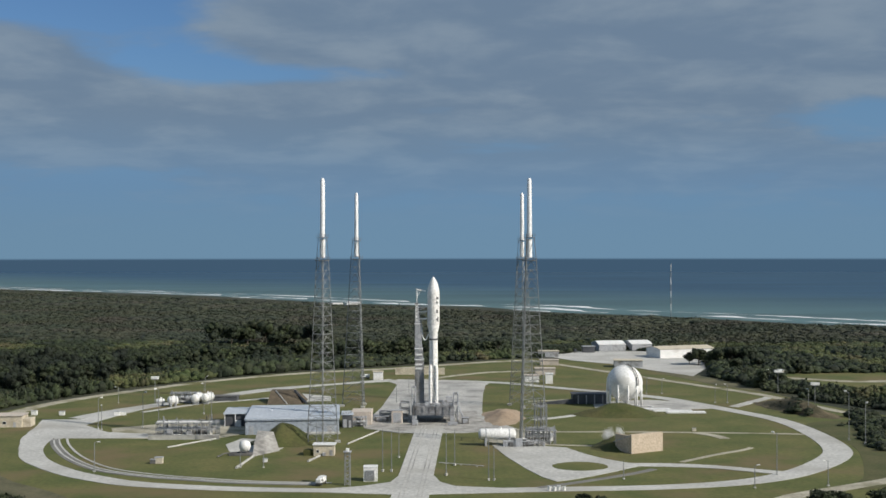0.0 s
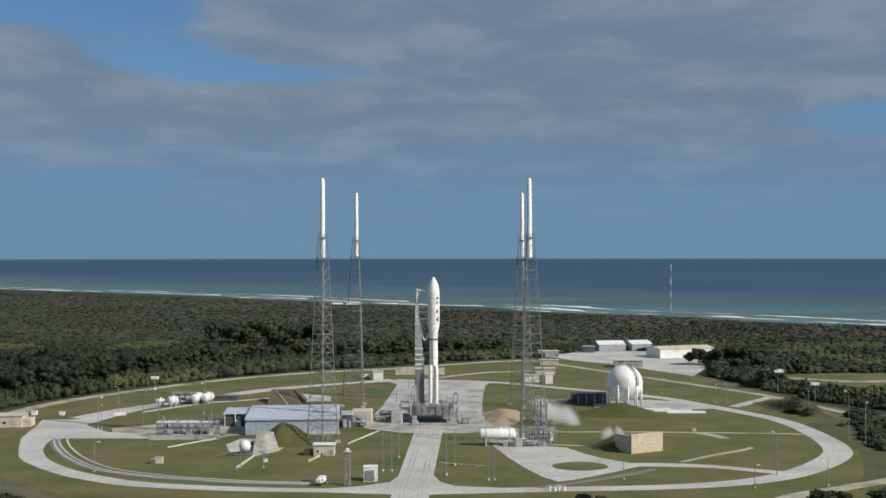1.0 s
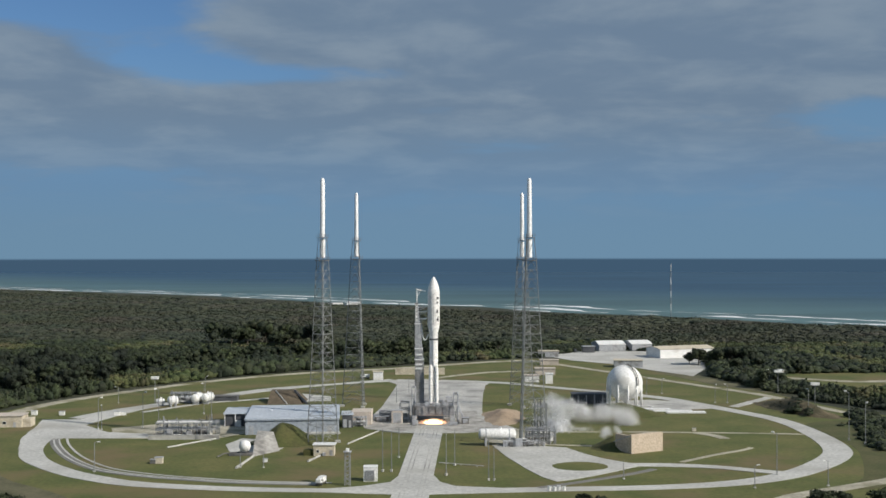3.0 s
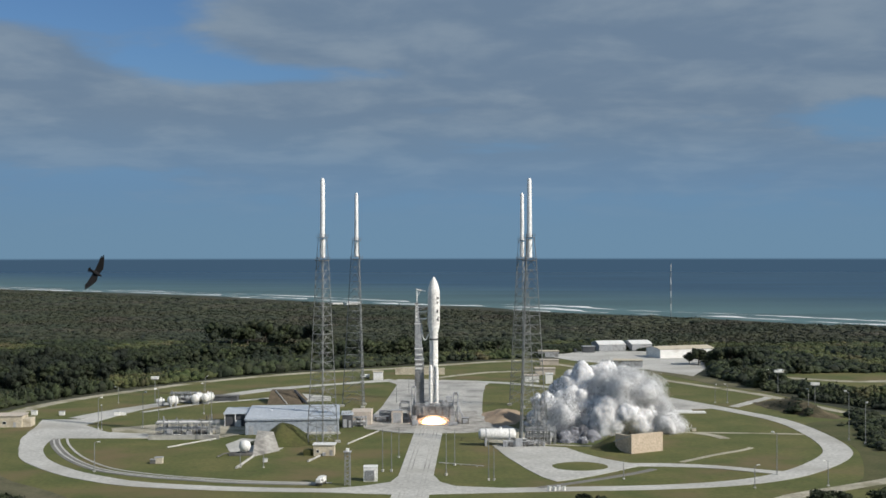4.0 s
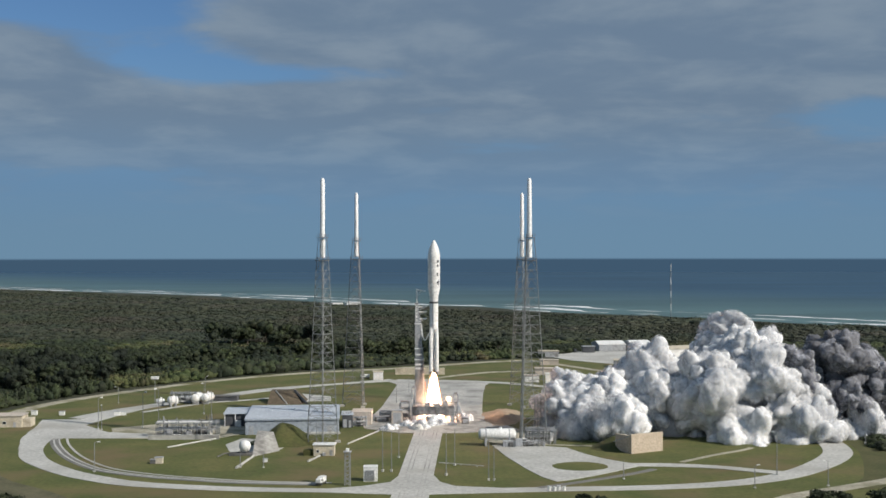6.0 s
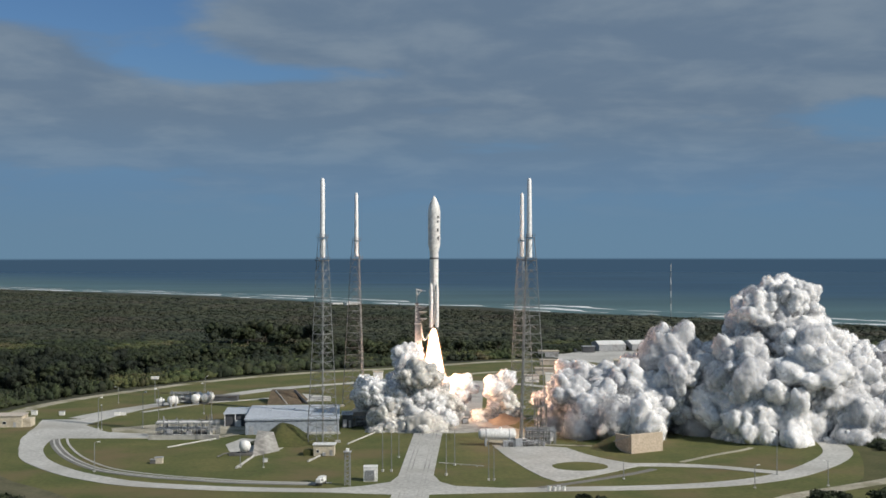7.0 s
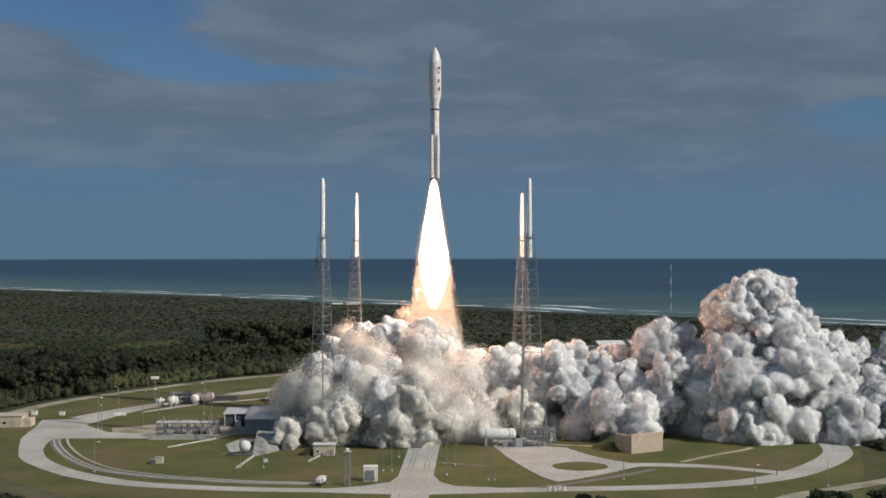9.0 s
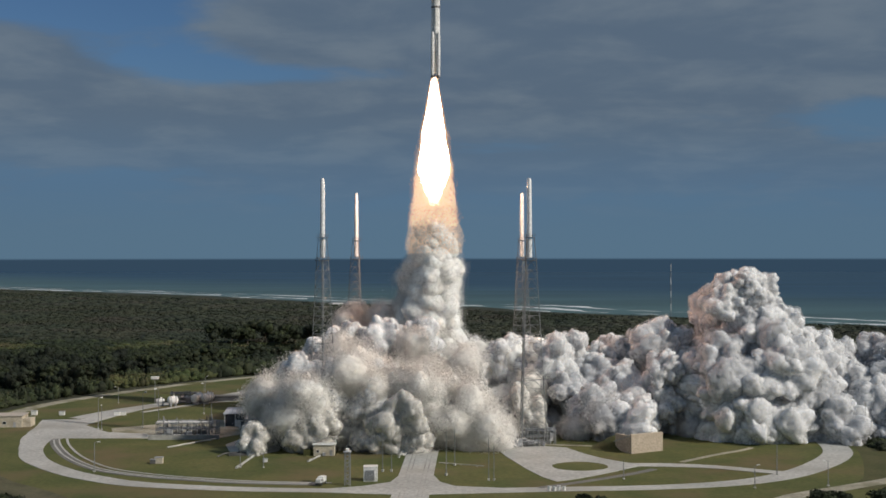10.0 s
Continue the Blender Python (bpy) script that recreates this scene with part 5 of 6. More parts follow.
POLES = ((-118, 412, 10), (-145, 512, 13), (-143, 510, 10), (-125, 640, 9), (-99, 520, 17), (-121, 518, 16), (-127, 515, 15), (-70, 420, 9), (-62, 420, 6),
         (-20.5, 412, 16), (-17.5, 412, 15), (-16, 440, 12), (1, 405, 16), (4, 424, 14), (14.8, 396, 15), (16.5, 396, 13), (-23, 600, 9), (-18, 640, 10),
         (59, 398, 7), (98, 383, 7), (111, 405, 14), (122, 386, 8), (160, 480, 19), (163, 470, 16), (187, 470, 12), (107, 640, 8), (115, 640, 8), (134, 600, 9),
         (140, 600, 9), (168, 560, 11), (-160, 600, 8), (-52, 470, 13), (-48, 462, 11), (-52, 700, 7), (-46, 690, 9), (-110, 560, 14), (-92, 480, 12))
FIRST = lamp_post(*POLES[0])
PLAIN = lamp_post(*POLES[7], label="slim pale bare pole", head=False)
for x, y, h in POLES[1:7] + POLES[8:]:
    c = copy_thing(PLAIN if -100 < x < 90 else FIRST, pose(x, y, 0.05, 0, 0, (x * 37) % 360))
    c.scale = (1, 1, h / 10)
for x, y, h in ((171, 560, 13), (176, 640, 11), (215, 540, 14), (-142, 600, 12)):
    t = thing("floodlight_mast", x, y, 0.05, 0, "floodlight mast with a white lamp box on top", "floodlight", "floodlight masts")
    part("pole", rod(B(), (0, 0, -0.2), (0, 0, h), 0.2, 0.14, 6), STEEL, t)
    part("lamp_box", box(B(), -2.0, 2.0, -0.5, 0.5, h, h + 1.3, 0.1), WHITE, t)
    part("bracket", box(B(), -1.2, 1.2, -0.1, 0.1, h - 0.4, h - 0.02, 0.03), STEEL, t)
t = thing("radio_mast", 262, 1400, 0.0, 0, "slender far radio mast with white and grey sections", "mast")
for i in range(8):
    part("section", rod(B(), (0, 0, i * 7.6), (0, 0, i * 7.6 + 7.55), 0.42, 0.40, 6), WHITE if i % 2 else STEEL, t)
t = thing("camera_mast", -30.5, 388, 0.1, 0, "stout grey lattice camera mast beside the road", "mast")
for sx in (-0.9, 0.9):
    for sy in (-0.9, 0.9):
        part("leg", rod(B(), (sx, sy, -0.2), (sx * 0.8, sy * 0.8, 10.6), 0.14, None, 5), STEEL, t)
bm = B()
for i in range(8):
    z = i * 1.3
    for a, b in (((-0.9, -0.9), (0.9, -0.9)), ((0.9, -0.9), (0.9, 0.9)), ((0.9, 0.9), (-0.9, 0.9)), ((-0.9, 0.9), (-0.9, -0.9))):
        rod(bm, (*a, z), (*b, z + 1.3), 0.07, None, 4)
        rod(bm, (*b, z), (*a, z + 1.3), 0.07, None, 4)
part("bracing", bm, STEEL, t)
part("platform", box(B(), -1.3, 1.3, -1.3, 1.3, 10.6, 10.8, 0.03), GREY_PAINT, t)
part("camera_box", box(B(), -0.5, 0.5, -0.7, 0.7, 10.82, 11.7, 0.06), WHITE, t)


# ---- vehicles and small things ----
def vehicle(x, y, turn, paint, label):
    t = thing("utility_truck", x, y, 0.2, turn, label, "truck")
    part("chassis", box(B(), -2.6, 2.6, -0.9, 0.9, 0.45, 0.85, 0.06), DARK_STEEL, t)
    part("cab", box(B(), -2.5, -0.5, -0.95, 0.95, 0.86, 2.2, 0.2), paint, t)
    part("windscreen", box(B(), -2.2, -0.8, -0.98, 0.98, 1.5, 2.0, 0.02), GLASSDARK, t)
    part("body", box(B(), -0.4, 2.6, -1.0, 1.0, 0.86, 2.5, 0.1), paint, t)
    for wx in (-1.7, 1.7):
        for wy in (-0.9, 0.9):
            w = part("wheel", rod(B(), (wx, wy - 0.14, 0.42), (wx, wy + 0.14, 0.42), 0.42, None, 14), RUBBER, t)
            part("rim", rod(B(), (wx, wy - 0.16, 0.42), (wx, wy + 0.16, 0.42), 0.22, None, 10), STEEL, w)
    return t


vehicle(-39, 388.5, 75, WHITE, "white box-bodied utility truck beside the ring road")
vehicle(-46, 716, 20, WHITE, "white utility truck behind the pad")
vehicle(98, 902, 90, CHARCOAL, "dark van in the depot yard")
for x, y, w in ((33, 378.5, 0.8), (34.6, 378, 0.7), (36, 379, 0.9), (37.6, 378.4, 0.7)):
    t = thing("marker_drum", x, y, 0.2, 0, "small white drum beside the road", "drum", "white drums")
    part("body", lathe(B(), ((0, 0), (w * 0.7, 0), (w * 0.7, 1.3), (0, 1.3)), 12), WHITE, t)
    part("rim", lathe(B(), ((w * 0.72, 1.2), (w * 0.78, 1.2), (w * 0.78, 1.32), (w * 0.72, 1.32), (w * 0.72, 1.2)), 12), GREY_PAINT, t)
for x, y, s, m in ((-102, 428, 1.0, DARK_STEEL), (-100, 428.6, 1.4, BEIGE), (-63, 431, 0.8, WHITE), (-174, 556, 1.2, WHITE), (-148.5, 555, 1.3, WHITE), (-146, 556, 1.1, WHITE), (-187, 557, 1.3, WHITE), (104, 505, 0.8, BEIGE)):
    t = thing("junction_box", x, y, 0.05, 0, "small weathered junction box on the grass", "box", "junction boxes")
    part("body", box(B(), -s, s, -s * 0.6, s * 0.6, 0, s * 1.5, 0.08), m, t)
    part("cover", box(B(), -s * 1.08, s * 1.08, -s * 0.68, s * 0.68, s * 1.5, s * 1.65, 0.03), GREY_PAINT, t)
for x0, y0, x1, y1, r in ((-71, 418, -68.9, 441.5, 0.45), (-47.8, 431, -44.8, 442.5, 0.4), (-37, 470, -26.5, 505, 0.32), (-104.5, 462, -89.5, 485, 0.3), (-1.5, 428, 14, 421, 0.16)):
    t = thing("surface_pipe", x0, y0, 0.05, 0, "pale pipe lying on the grass", "pipe", "surface pipes")
    part("pipe", rod(B(), (0, 0, 0.35), (x1 - x0, y1 - y0, 0.35), r, None, 8), CONCRETE, t)
    for q in (0.15, 0.5, 0.85):
        part("support", box(B(), (x1 - x0) * q - 0.3, (x1 - x0) * q + 0.3, (y1 - y0) * q - 0.3, (y1 - y0) * q + 0.3, -0.1, 0.3), APRON, t)


# ---- rocket ----
def make_rocket():
    t = thing("rocket", -4.25, 538.5, 0, 0, "tall white launch rocket with a bulbous nose and side boosters", "rocket")
    part("core_stage", lathe(B(), ((0, 1.6), (1.9, 1.6), (1.9, 30.2), (1.9, 30.3), (0, 30.3)), 32), ROCKETWHITE, t, "", True)
    part("interstage_band", lathe(B(), ((1.93, 30.3), (1.97, 30.4), (1.97, 31.0), (1.93, 31.1), (1.5, 31.1), (1.5, 30.3), (1.93, 30.3)), 32), DARK_STEEL, t, "dark band between the stages")
    part("upper_stage", lathe(B(), ((0, 31.1), (1.92, 31.1), (1.92, 33.6), (2.0, 33.8), (0, 33.8)), 32), ROCKETWHITE, t, "", True)
    prof = [(0, 33.8), (2.0, 33.8), (2.7, 37.0), (2.7, 50.6)]
    for i in range(1, 11):
        q = i / 10
        prof.append((2.7 * max(0.0, 1 - q ** 1.9) ** 0.85 if i < 10 else 0.0, 50.6 + 7.9 * q))
    fair = part("payload_fairing", lathe(B(), prof, 40), ROCKETWHITE, t, "white bulbous payload fairing", True)
    part("seam", rod(B(), (0.0, -2.69, 37.0), (0.0, -2.69, 50.6), 0.05, None, 5), GREY_PAINT, fair)
    for a in (62, 118, 242, 298):
        q = radians(a)
        x, y = 2.75 * math.cos(q), 2.75 * math.sin(q)
        b = part("booster", lathe(B(), ((0, 0.4), (0.82, 0.4), (0.82, 17.2), (0.7, 17.8), (0.35, 19.4), (0, 19.9)), 18, (x, y)), ROCKETWHITE, t, "white strap-on solid booster", True)
        part("booster_nozzle", lathe(B(), ((0.5, 0.45), (0.72, -0.7), (0.66, -0.7), (0.45, 0.4)), 16, (x, y)), DARK_STEEL, b, "", True)
    for x in (-0.75, 0.75):
        part("engine_nozzle", lathe(B(), ((0.35, 1.8), (0.5, 1.0), (0.75, -0.1), (0.70, -0.1), (0.4, 1.0)), 18, (x, 0)), DARK_STEEL, t, "", True)
    part("cable_duct", box(B(), -0.25, 0.25, -2.12, -1.88, 3, 30, 0.04), ROCKETWHITE, t)
    # markings on the curved nose section: dark plain shapes
    for z, kind in ((48.9, 0), (47.0, 1), (43.2, 2), (39.6, 3)):
        bm = B()
        for k in range(3 if kind in (0, 3) else 2):
            a0 = radians(-62 + k * 9)
            hgt = (0.55, 0.5, 0.7, 0.35 + 0.45 * k)[kind]
            vs = []
            for zz in (z - hgt, z + hgt):
                for s in range(4):
                    a = a0 + radians(8) * s / 3
                    vs.append(bm.verts.new((2.735 * math.cos(a), 2.735 * math.sin(a), zz)))
            for s in range(3):
                bm.faces.new((vs[s], vs[s + 1], vs[5 + s], vs[4 + s]))
        part("marking", bm, BLACK, fair, "dark emblem on the nose section")
    return t


def flame_shell(name, prof, material, parent, seed, rag):
    n, v, f = 28, [], []
    fine = []
    for (r0, z0), (r1, z1) in zip(prof, prof[1:]):
        for i in range(5):
            q = i / 5
            fine.append((r0 + (r1 - r0) * q, z0 + (z1 - z0) * q))
    fine.append(prof[-1])
    for k, (r, z) in enumerate(fine):
        w = min(1.0, -z / 25.0)
        for i in range(n):
            a = 2 * math.pi * i / n
            e = 1 + rag * w * (noise.noise((math.cos(a) * 1.6, math.sin(a) * 1.6, z * 0.09 + seed)) + 0.6 * noise.noise((math.cos(a) * 3.5, math.sin(a) * 3.5, z * 0.22 + seed)))
            v.append((r * e * math.cos(a), r * e * math.sin(a), z))
    for k in range(len(fine) - 1):
        for i in range(n):
            j = (i + 1) % n
            f.append((k * n + i, k * n + j, (k + 1) * n + j, (k + 1) * n + i))
    f.append(tuple(range((len(fine) - 1) * n, len(fine) * n)))
    return mesh_object(name, v, f, material, parent, smooth=True)


def shreds(name, verts, sizes, material, parent=None, normals=None, seed=0, stretch=1.0):
    """Many tiny three-cornered flecks at the given places; normals make them shade like the puff they belong to."""
    rs = np.random.RandomState(seed)
    n = len(verts)
    v = rs.normal(0, 1, (n, 3, 3))
    v *= (1.3 * sizes[:, None] / np.linalg.norm(v, axis=2))[:, :, None]
    v[:, :, 2] *= stretch
    v = (v + verts[:, None, :]).reshape(-1, 3)
    f = np.arange(3 * n).reshape(-1, 3)
    if normals is not None:
        q = v.reshape(-1, 3, 3)
        away = np.einsum("ij,ij->i", np.cross(q[:, 1] - q[:, 0], q[:, 2] - q[:, 0]), normals) < 0
        f[away] = f[away][:, ::-1]
    me = bpy.data.meshes.new(name)
    me.vertices.add(len(v))
    me.vertices.foreach_set("co", v.ravel())
    me.loops.add(len(f) * 3)
    me.loops.foreach_set("vertex_index", f.ravel().astype(np.int32))
    me.polygons.add(len(f))
    me.polygons.foreach_set("loop_start", np.arange(0, len(f) * 3, 3, dtype=np.int32))
    me.update(calc_edges=True)
    if material:
        me.materials.append(material)
    if normals is not None:
        me.polygons.foreach_set("use_smooth", [True] * len(f))
        me.normals_split_custom_set_from_vertices([tuple(p) for p in np.repeat(normals, 3, 0)])
    if parent is None:
        return me
    ob = new(name, me)
    ob.parent = parent
    return ob


def flame_shreds(name, prof, count, inner, outer, z0, z1, size, material, parent, seed):
    """Shreds between two fractions of a flame's width, thinning outwards."""
    rs = np.random.RandomState(seed)
    zs = np.array([p[1] for p in prof])[::-1]
    ws = np.array([p[0] for p in prof])[::-1]
    z = rs.uniform(z0, z1, count)
    a = rs.uniform(0, 2 * math.pi, count)
    w = np.interp(z, zs, ws)
    rag = np.array([1 + 0.16 * noise.noise((math.cos(q) * 1.5, math.sin(q) * 1.5, h * 0.12 + seed)) for q, h in zip(a, z)])
    r = w * rag * (inner + (outer - inner) * rs.uniform(0, 1, count) ** 1.6)
    p = np.stack([r * np.cos(a), r * np.sin(a), z], 1)
    return shreds(name, p, size * rs.uniform(0.5, 1.2, count), material, parent, None, seed, 2.5)


FLAME_FORM = ((0.9, 0.2), (1.6, -2), (2.4, -6), (3.8, -14), (5.9, -25), (7.7, -36), (8.8, -46), (9.7, -56), (11.0, -66), (12.2, -76))


def make_flame():
    t = thing("exhaust_flame", -4.25, 538.5, 0, 0, "long white-hot exhaust flame with an orange fringe", "flame")
    flame_shell("core", ((0.5, -0.2), (1.3, -2.2), (2.0, -6), (3.2, -14), (5.0, -25), (6.4, -35), (6.6, -41), (5.2, -47), (2.6, -54), (0.4, -62)), FLAME_CORE, t, 1, 0.14)
    flame_shreds("hot_rim", FLAME_FORM, 26000, 0.78, 1.0, -48, 0, 0.12, FLAME_HOT, t, 2)
    flame_shreds("fringe", FLAME_FORM, 12000, 0.95, 1.14, -64, -0.5, 0.11, FLAME_ORANGE, t, 3)
    flame_shreds("hot_end", FLAME_FORM, 38000, 0.2, 1.0, -66, -38, 0.24, FLAME_HOT, t, 6)
    # smoke under the flame, its lit colour given as glow
    flame_shreds("tail", FLAME_FORM, 46000, 0.1, 1.06, -78, -57, 0.21, LIT_SMOKE_TAIL, t, 4)
    return t


def make_licks():
    """Ragged flames that splash over the platform deck at lift-off."""
    out = []
    for x, y, k, prof in ((-7.8, 535.5, 1, ((1.5, 0), (1.9, -2), (1.4, -6), (0.9, -9), (0.2, -12))), (-2.0, 533.5, 2, ((2.6, 0), (3.2, -1.0), (2.2, -2.2), (1.2, -3.4), (0.3, -5))),
                          (-5.8, 534, 3, ((2.0, 0), (2.8, -1.4), (2.0, -3), (1.0, -5), (0.3, -7)))):
        t = thing("deck_flame", x, y, -20, 0, "ragged orange flame splashing over the platform deck", "flame", "deck flames")
        low = prof[-1][1]
        flame_shreds("body", prof, 2400, 0.0, 1.1, low, 0, 0.08, FLAME_ORANGE, t, 10 + k)
        flame_shreds("core", prof, 1200, 0.0, 0.6, low * 0.6, 0, 0.10, FLAME_HOT, t, 20 + k)
        out.append(t)
    return out


def make_duct_fire():
    """Fire of the starting engines that fills the gap under the deck."""
    t = thing("duct_fire", -4.25, 529.5, -12, 0, "bright fire spilling from under the launch platform", "flame")
    form = ((1.0, 2.9), (3.4, 2.5), (5.2, 1.7), (6.3, 0.6), (6.6, -1.0))
    flame_shell("core", [(r * 0.8, z * 0.85) for r, z in form], DUCT_GLOW, t, 31, 0.2)
    flame_shreds("body", form, 4500, 0.6, 1.15, -0.6, 2.9, 0.09, FLAME_HOT, t, 32)
    flame_shreds("fringe", form, 3000, 0.9, 1.3, -0.6, 2.6, 0.09, FLAME_ORANGE, t, 33)
    return t


# ---- smoke ----
def billow(seed, sub, lobes, soft=False):
    """A cauliflower-like puff: the outer skin of many overlapping balls of two sizes."""
    rs = np.random.RandomState(seed)
    bm = B()
    bmesh.ops.create_icosphere(bm, subdivisions=sub, radius=1)
    n = np.array([v.co[:] for v in bm.verts])
    f = [tuple(x.index for x in q.verts) for q in bm.faces]
    bm.free()
    r = np.full(len(n), 0.55)

    def add(c, rad):
        nonlocal r
        b = n @ c
        h = rad * rad - (c @ c - b * b)
        ok = h > 0
        r = np.where(ok, np.maximum(r, b + np.sqrt(np.maximum(h, 0))), r)

    level = []
    for i in range(lobes):
        d = rs.normal(size=3)
        d /= np.linalg.norm(d)
        rad = rs.uniform(0.42, 0.62) if soft else rs.uniform(0.17, 0.32)
        c = d * (rs.uniform(0.32, 0.46) if soft else rs.uniform(0.52, 0.76))
        add(c, rad)
        level.append((c, rad))
    for count, lo, hi in ((5, 0.30, 0.45),) if soft else ((5, 0.34, 0.55), (4, 0.30, 0.5)):
        nxt = []
        for c, rad in level:
            for i in range(count):
                d = rs.normal(size=3) * 0.75 + c / np.linalg.norm(c)
                d /= np.linalg.norm(d)
                q = (c + d * rad * 0.80, rad * rs.uniform(lo, hi))
                add(*q)
                nxt.append(q)
        level = nxt
    # vapour has no sharp creases: relax the skin a little
    ring = np.array([(q[k], q[(k + 1) % 3]) for q in f for k in range(3)])
    count = np.bincount(ring[:, 0], minlength=len(n))
    for _ in range(5 if soft else 1):
        r = 0.4 * r + 0.6 * np.bincount(ring[:, 0], weights=r[ring[:, 1]], minlength=len(n)) / count
    w = 0.9 if soft else 1.0
    r *= np.array([1 + w * 0.11 * noise.noise(Vector(p) * 4 + Vector((seed, 0, 0))) + w * 0.06 * noise.noise(Vector(p) * 11 + Vector((0, seed, 0))) + w * 0.040 * noise.noise(Vector(p) * 24) for p in n])
    v = n * r[:, None]
    me = bpy.data.meshes.new("puff")
    me.from_pydata([tuple(p) for p in v], [], f)
    me.polygons.foreach_set("use_smooth", [True] * len(me.polygons))
    return me


def tinted(meshes, material):
    out = []
    for m in meshes:
        c = m.copy()
        c.materials.append(material)
        out.append(c)
    return out


def veil(forms, count, mean, spread, size, ruffle):
    """Loose droplets round each form, thinning outwards."""
    out = []
    for k, me in enumerate(forms):
        rs = np.random.RandomState(300 + k)
        co = np.empty(len(me.vertices) * 3)
        me.vertices.foreach_get("co", co)
        p = co.reshape(-1, 3)[rs.randint(0, len(me.vertices), count)]
        p = p * np.maximum(rs.normal(mean, spread, count), 0.3)[:, None] + rs.normal(0, 0.05, (count, 3))
        nrm = p / np.linalg.norm(p, axis=1)[:, None] + rs.normal(0, ruffle, (count, 3))
        nrm /= np.linalg.norm(nrm, axis=1)[:, None]
        out.append(shreds("wisp", p, size * rs.uniform(0.5, 1.2, count), None, None, nrm, 500 + k))
    return out


def shrunk(meshes, k):
    """Smaller copies of the forms, as the dense hearts of soft puffs."""
    out = []
    for m in meshes:
        c = m.copy()
        c.transform(Matrix.Scale(k, 4))
        out.append(c)
    return out


def vapour(count, size):
    """Thin vapour: droplets alone, thickest in the middle."""
    out = []
    for k in range(3):
        rs = np.random.RandomState(700 + k)
        p = rs.normal(0, 0.46, (count, 3))
        nrm = p / np.linalg.norm(p, axis=1)[:, None] + rs.normal(0, 0.6, (count, 3))
        nrm /= np.linalg.norm(nrm, axis=1)[:, None]
        out.append(shreds("vapour", p, size * rs.uniform(0.5, 1.2, count), None, None, nrm, 720 + k))
    return out


FORMS = [billow(i, 5, 26 + i % 5) for i in range(7)]
LIGHT = [billow(i, 4, 26 + i % 5) for i in range(7)]
SOFT = [billow(80 + i, 4, 9, True) for i in range(4)]
WHITE_PUFFS, GREY_PUFFS, DUST_PUFFS = tinted(FORMS, SMOKE), tinted(FORMS, SMOKE_GREY), tinted(FORMS, SMOKE_DUST)
HEARTS, FIRM = shrunk(SOFT, 0.62), shrunk(SOFT, 0.80)
# lilac-grey early lumps, used again as shaded copies of the white puffs
LILAC_SHADE_PUFFS = tinted(FORMS, SMOKE_MIST_SHADE)
MIST = tinted(HEARTS, SMOKE_MIST_SHADE)
SOFT_GREY = tinted(FIRM, SMOKE_GREY)
SOFT_WHITE, SOFT_DUST = tinted(FIRM, SMOKE_PALE), tinted(HEARTS, SMOKE_SOFT)
STEAM_PUFFS = tinted(vapour(4200, 0.024), DROPS_STEAM)
HALO = veil(SOFT, 20000, 0.76, 0.17, 0.020, 0.35)
THIN = veil(SOFT, 9000, 0.86, 0.13, 0.018, 0.3)
SHELLS = {id(WHITE_PUFFS): tinted(LIGHT, WISP), id(LILAC_SHADE_PUFFS): tinted(LIGHT, WISP_MIST_SHADE), id(DUST_PUFFS): tinted(LIGHT, WISP_DUST), id(GREY_PUFFS): tinted(LIGHT, WISP_GREY)}
HALOS = {id(SOFT_GREY): tinted(THIN, DROPS_GREY), id(MIST): tinted(HALO, DROPS_MIST), id(SOFT_WHITE): tinted(THIN, DROPS_SOFT), id(SOFT_DUST): tinted(HALO, DROPS_HAZE)}


def table(rows):
    xs, ys = [r[0] for r in rows], [r[1] for r in rows]
    return lambda t: float(np.interp(t, xs, ys))


TIMES = (0, 0.6, 1.0, 1.5, 2.0, 2.5, 3.1, 3.8, 4.2, 4.6, 5.0, 5.5, 6.1, 6.8, 7.5, 8.2, 9.0, 9.5, 10.0)
MOVES = []


def puff(cloud, meshes, rs, radius, path, born, rise, name="puff"):
    """One rigid puff: waits under the ground below its way, wells up when born, then follows path(t)."""
    form = rs.randint(len(meshes))
    ob = new(name, meshes[form])
    ob.parent = cloud
    ob.scale = (radius * rs.uniform(0.9, 1.35), radius * rs.uniform(0.85, 1.15), radius * rs.uniform(0.8, 1.1))
    if id(meshes) in HALOS:
        new("wisp", HALOS[id(meshes)][form]).parent = ob
    if id(meshes) in SHELLS:
        for k in (1.035, 1.075):
            w = new("wisp", SHELLS[id(meshes)][form])
            w.parent = ob
            w.matrix_basis = Matrix.Scale(k, 4)
    tilt = rs.uniform(0, 360, 3)
    spin = rs.normal(0, 9, 3)
    rows = []
    for t in TIMES:
        x, y, z = path(t)
        k = min(1.0, max(0.0, (t - born) / rise))
        k = k * k * (3 - 2 * k)
        zz = z * k + (-radius * 1.15 - 4) * (1 - k)
        a = spin * (t - born if t > born else 0)
        rows.append((t, pose(x, y, zz, tilt[0] + a[0], tilt[1] + a[1], tilt[2] + a[2])))
    MOVES.append((ob, rows))


# spread along the ground (0 to 1) and height (0 to 1) of the cloud from the flame duct
SPREAD = table(((0.5, 0.03), (1.0, 0.08), (1.5, 0.13), (2.5, 0.18), (3.8, 0.30), (4.2, 0.34), (4.6, 0.41), (5.0, 0.53), (5.5, 0.71), (6.1, 0.87), (6.8, 1.0), (7.5, 1.02), (10, 0.95)))
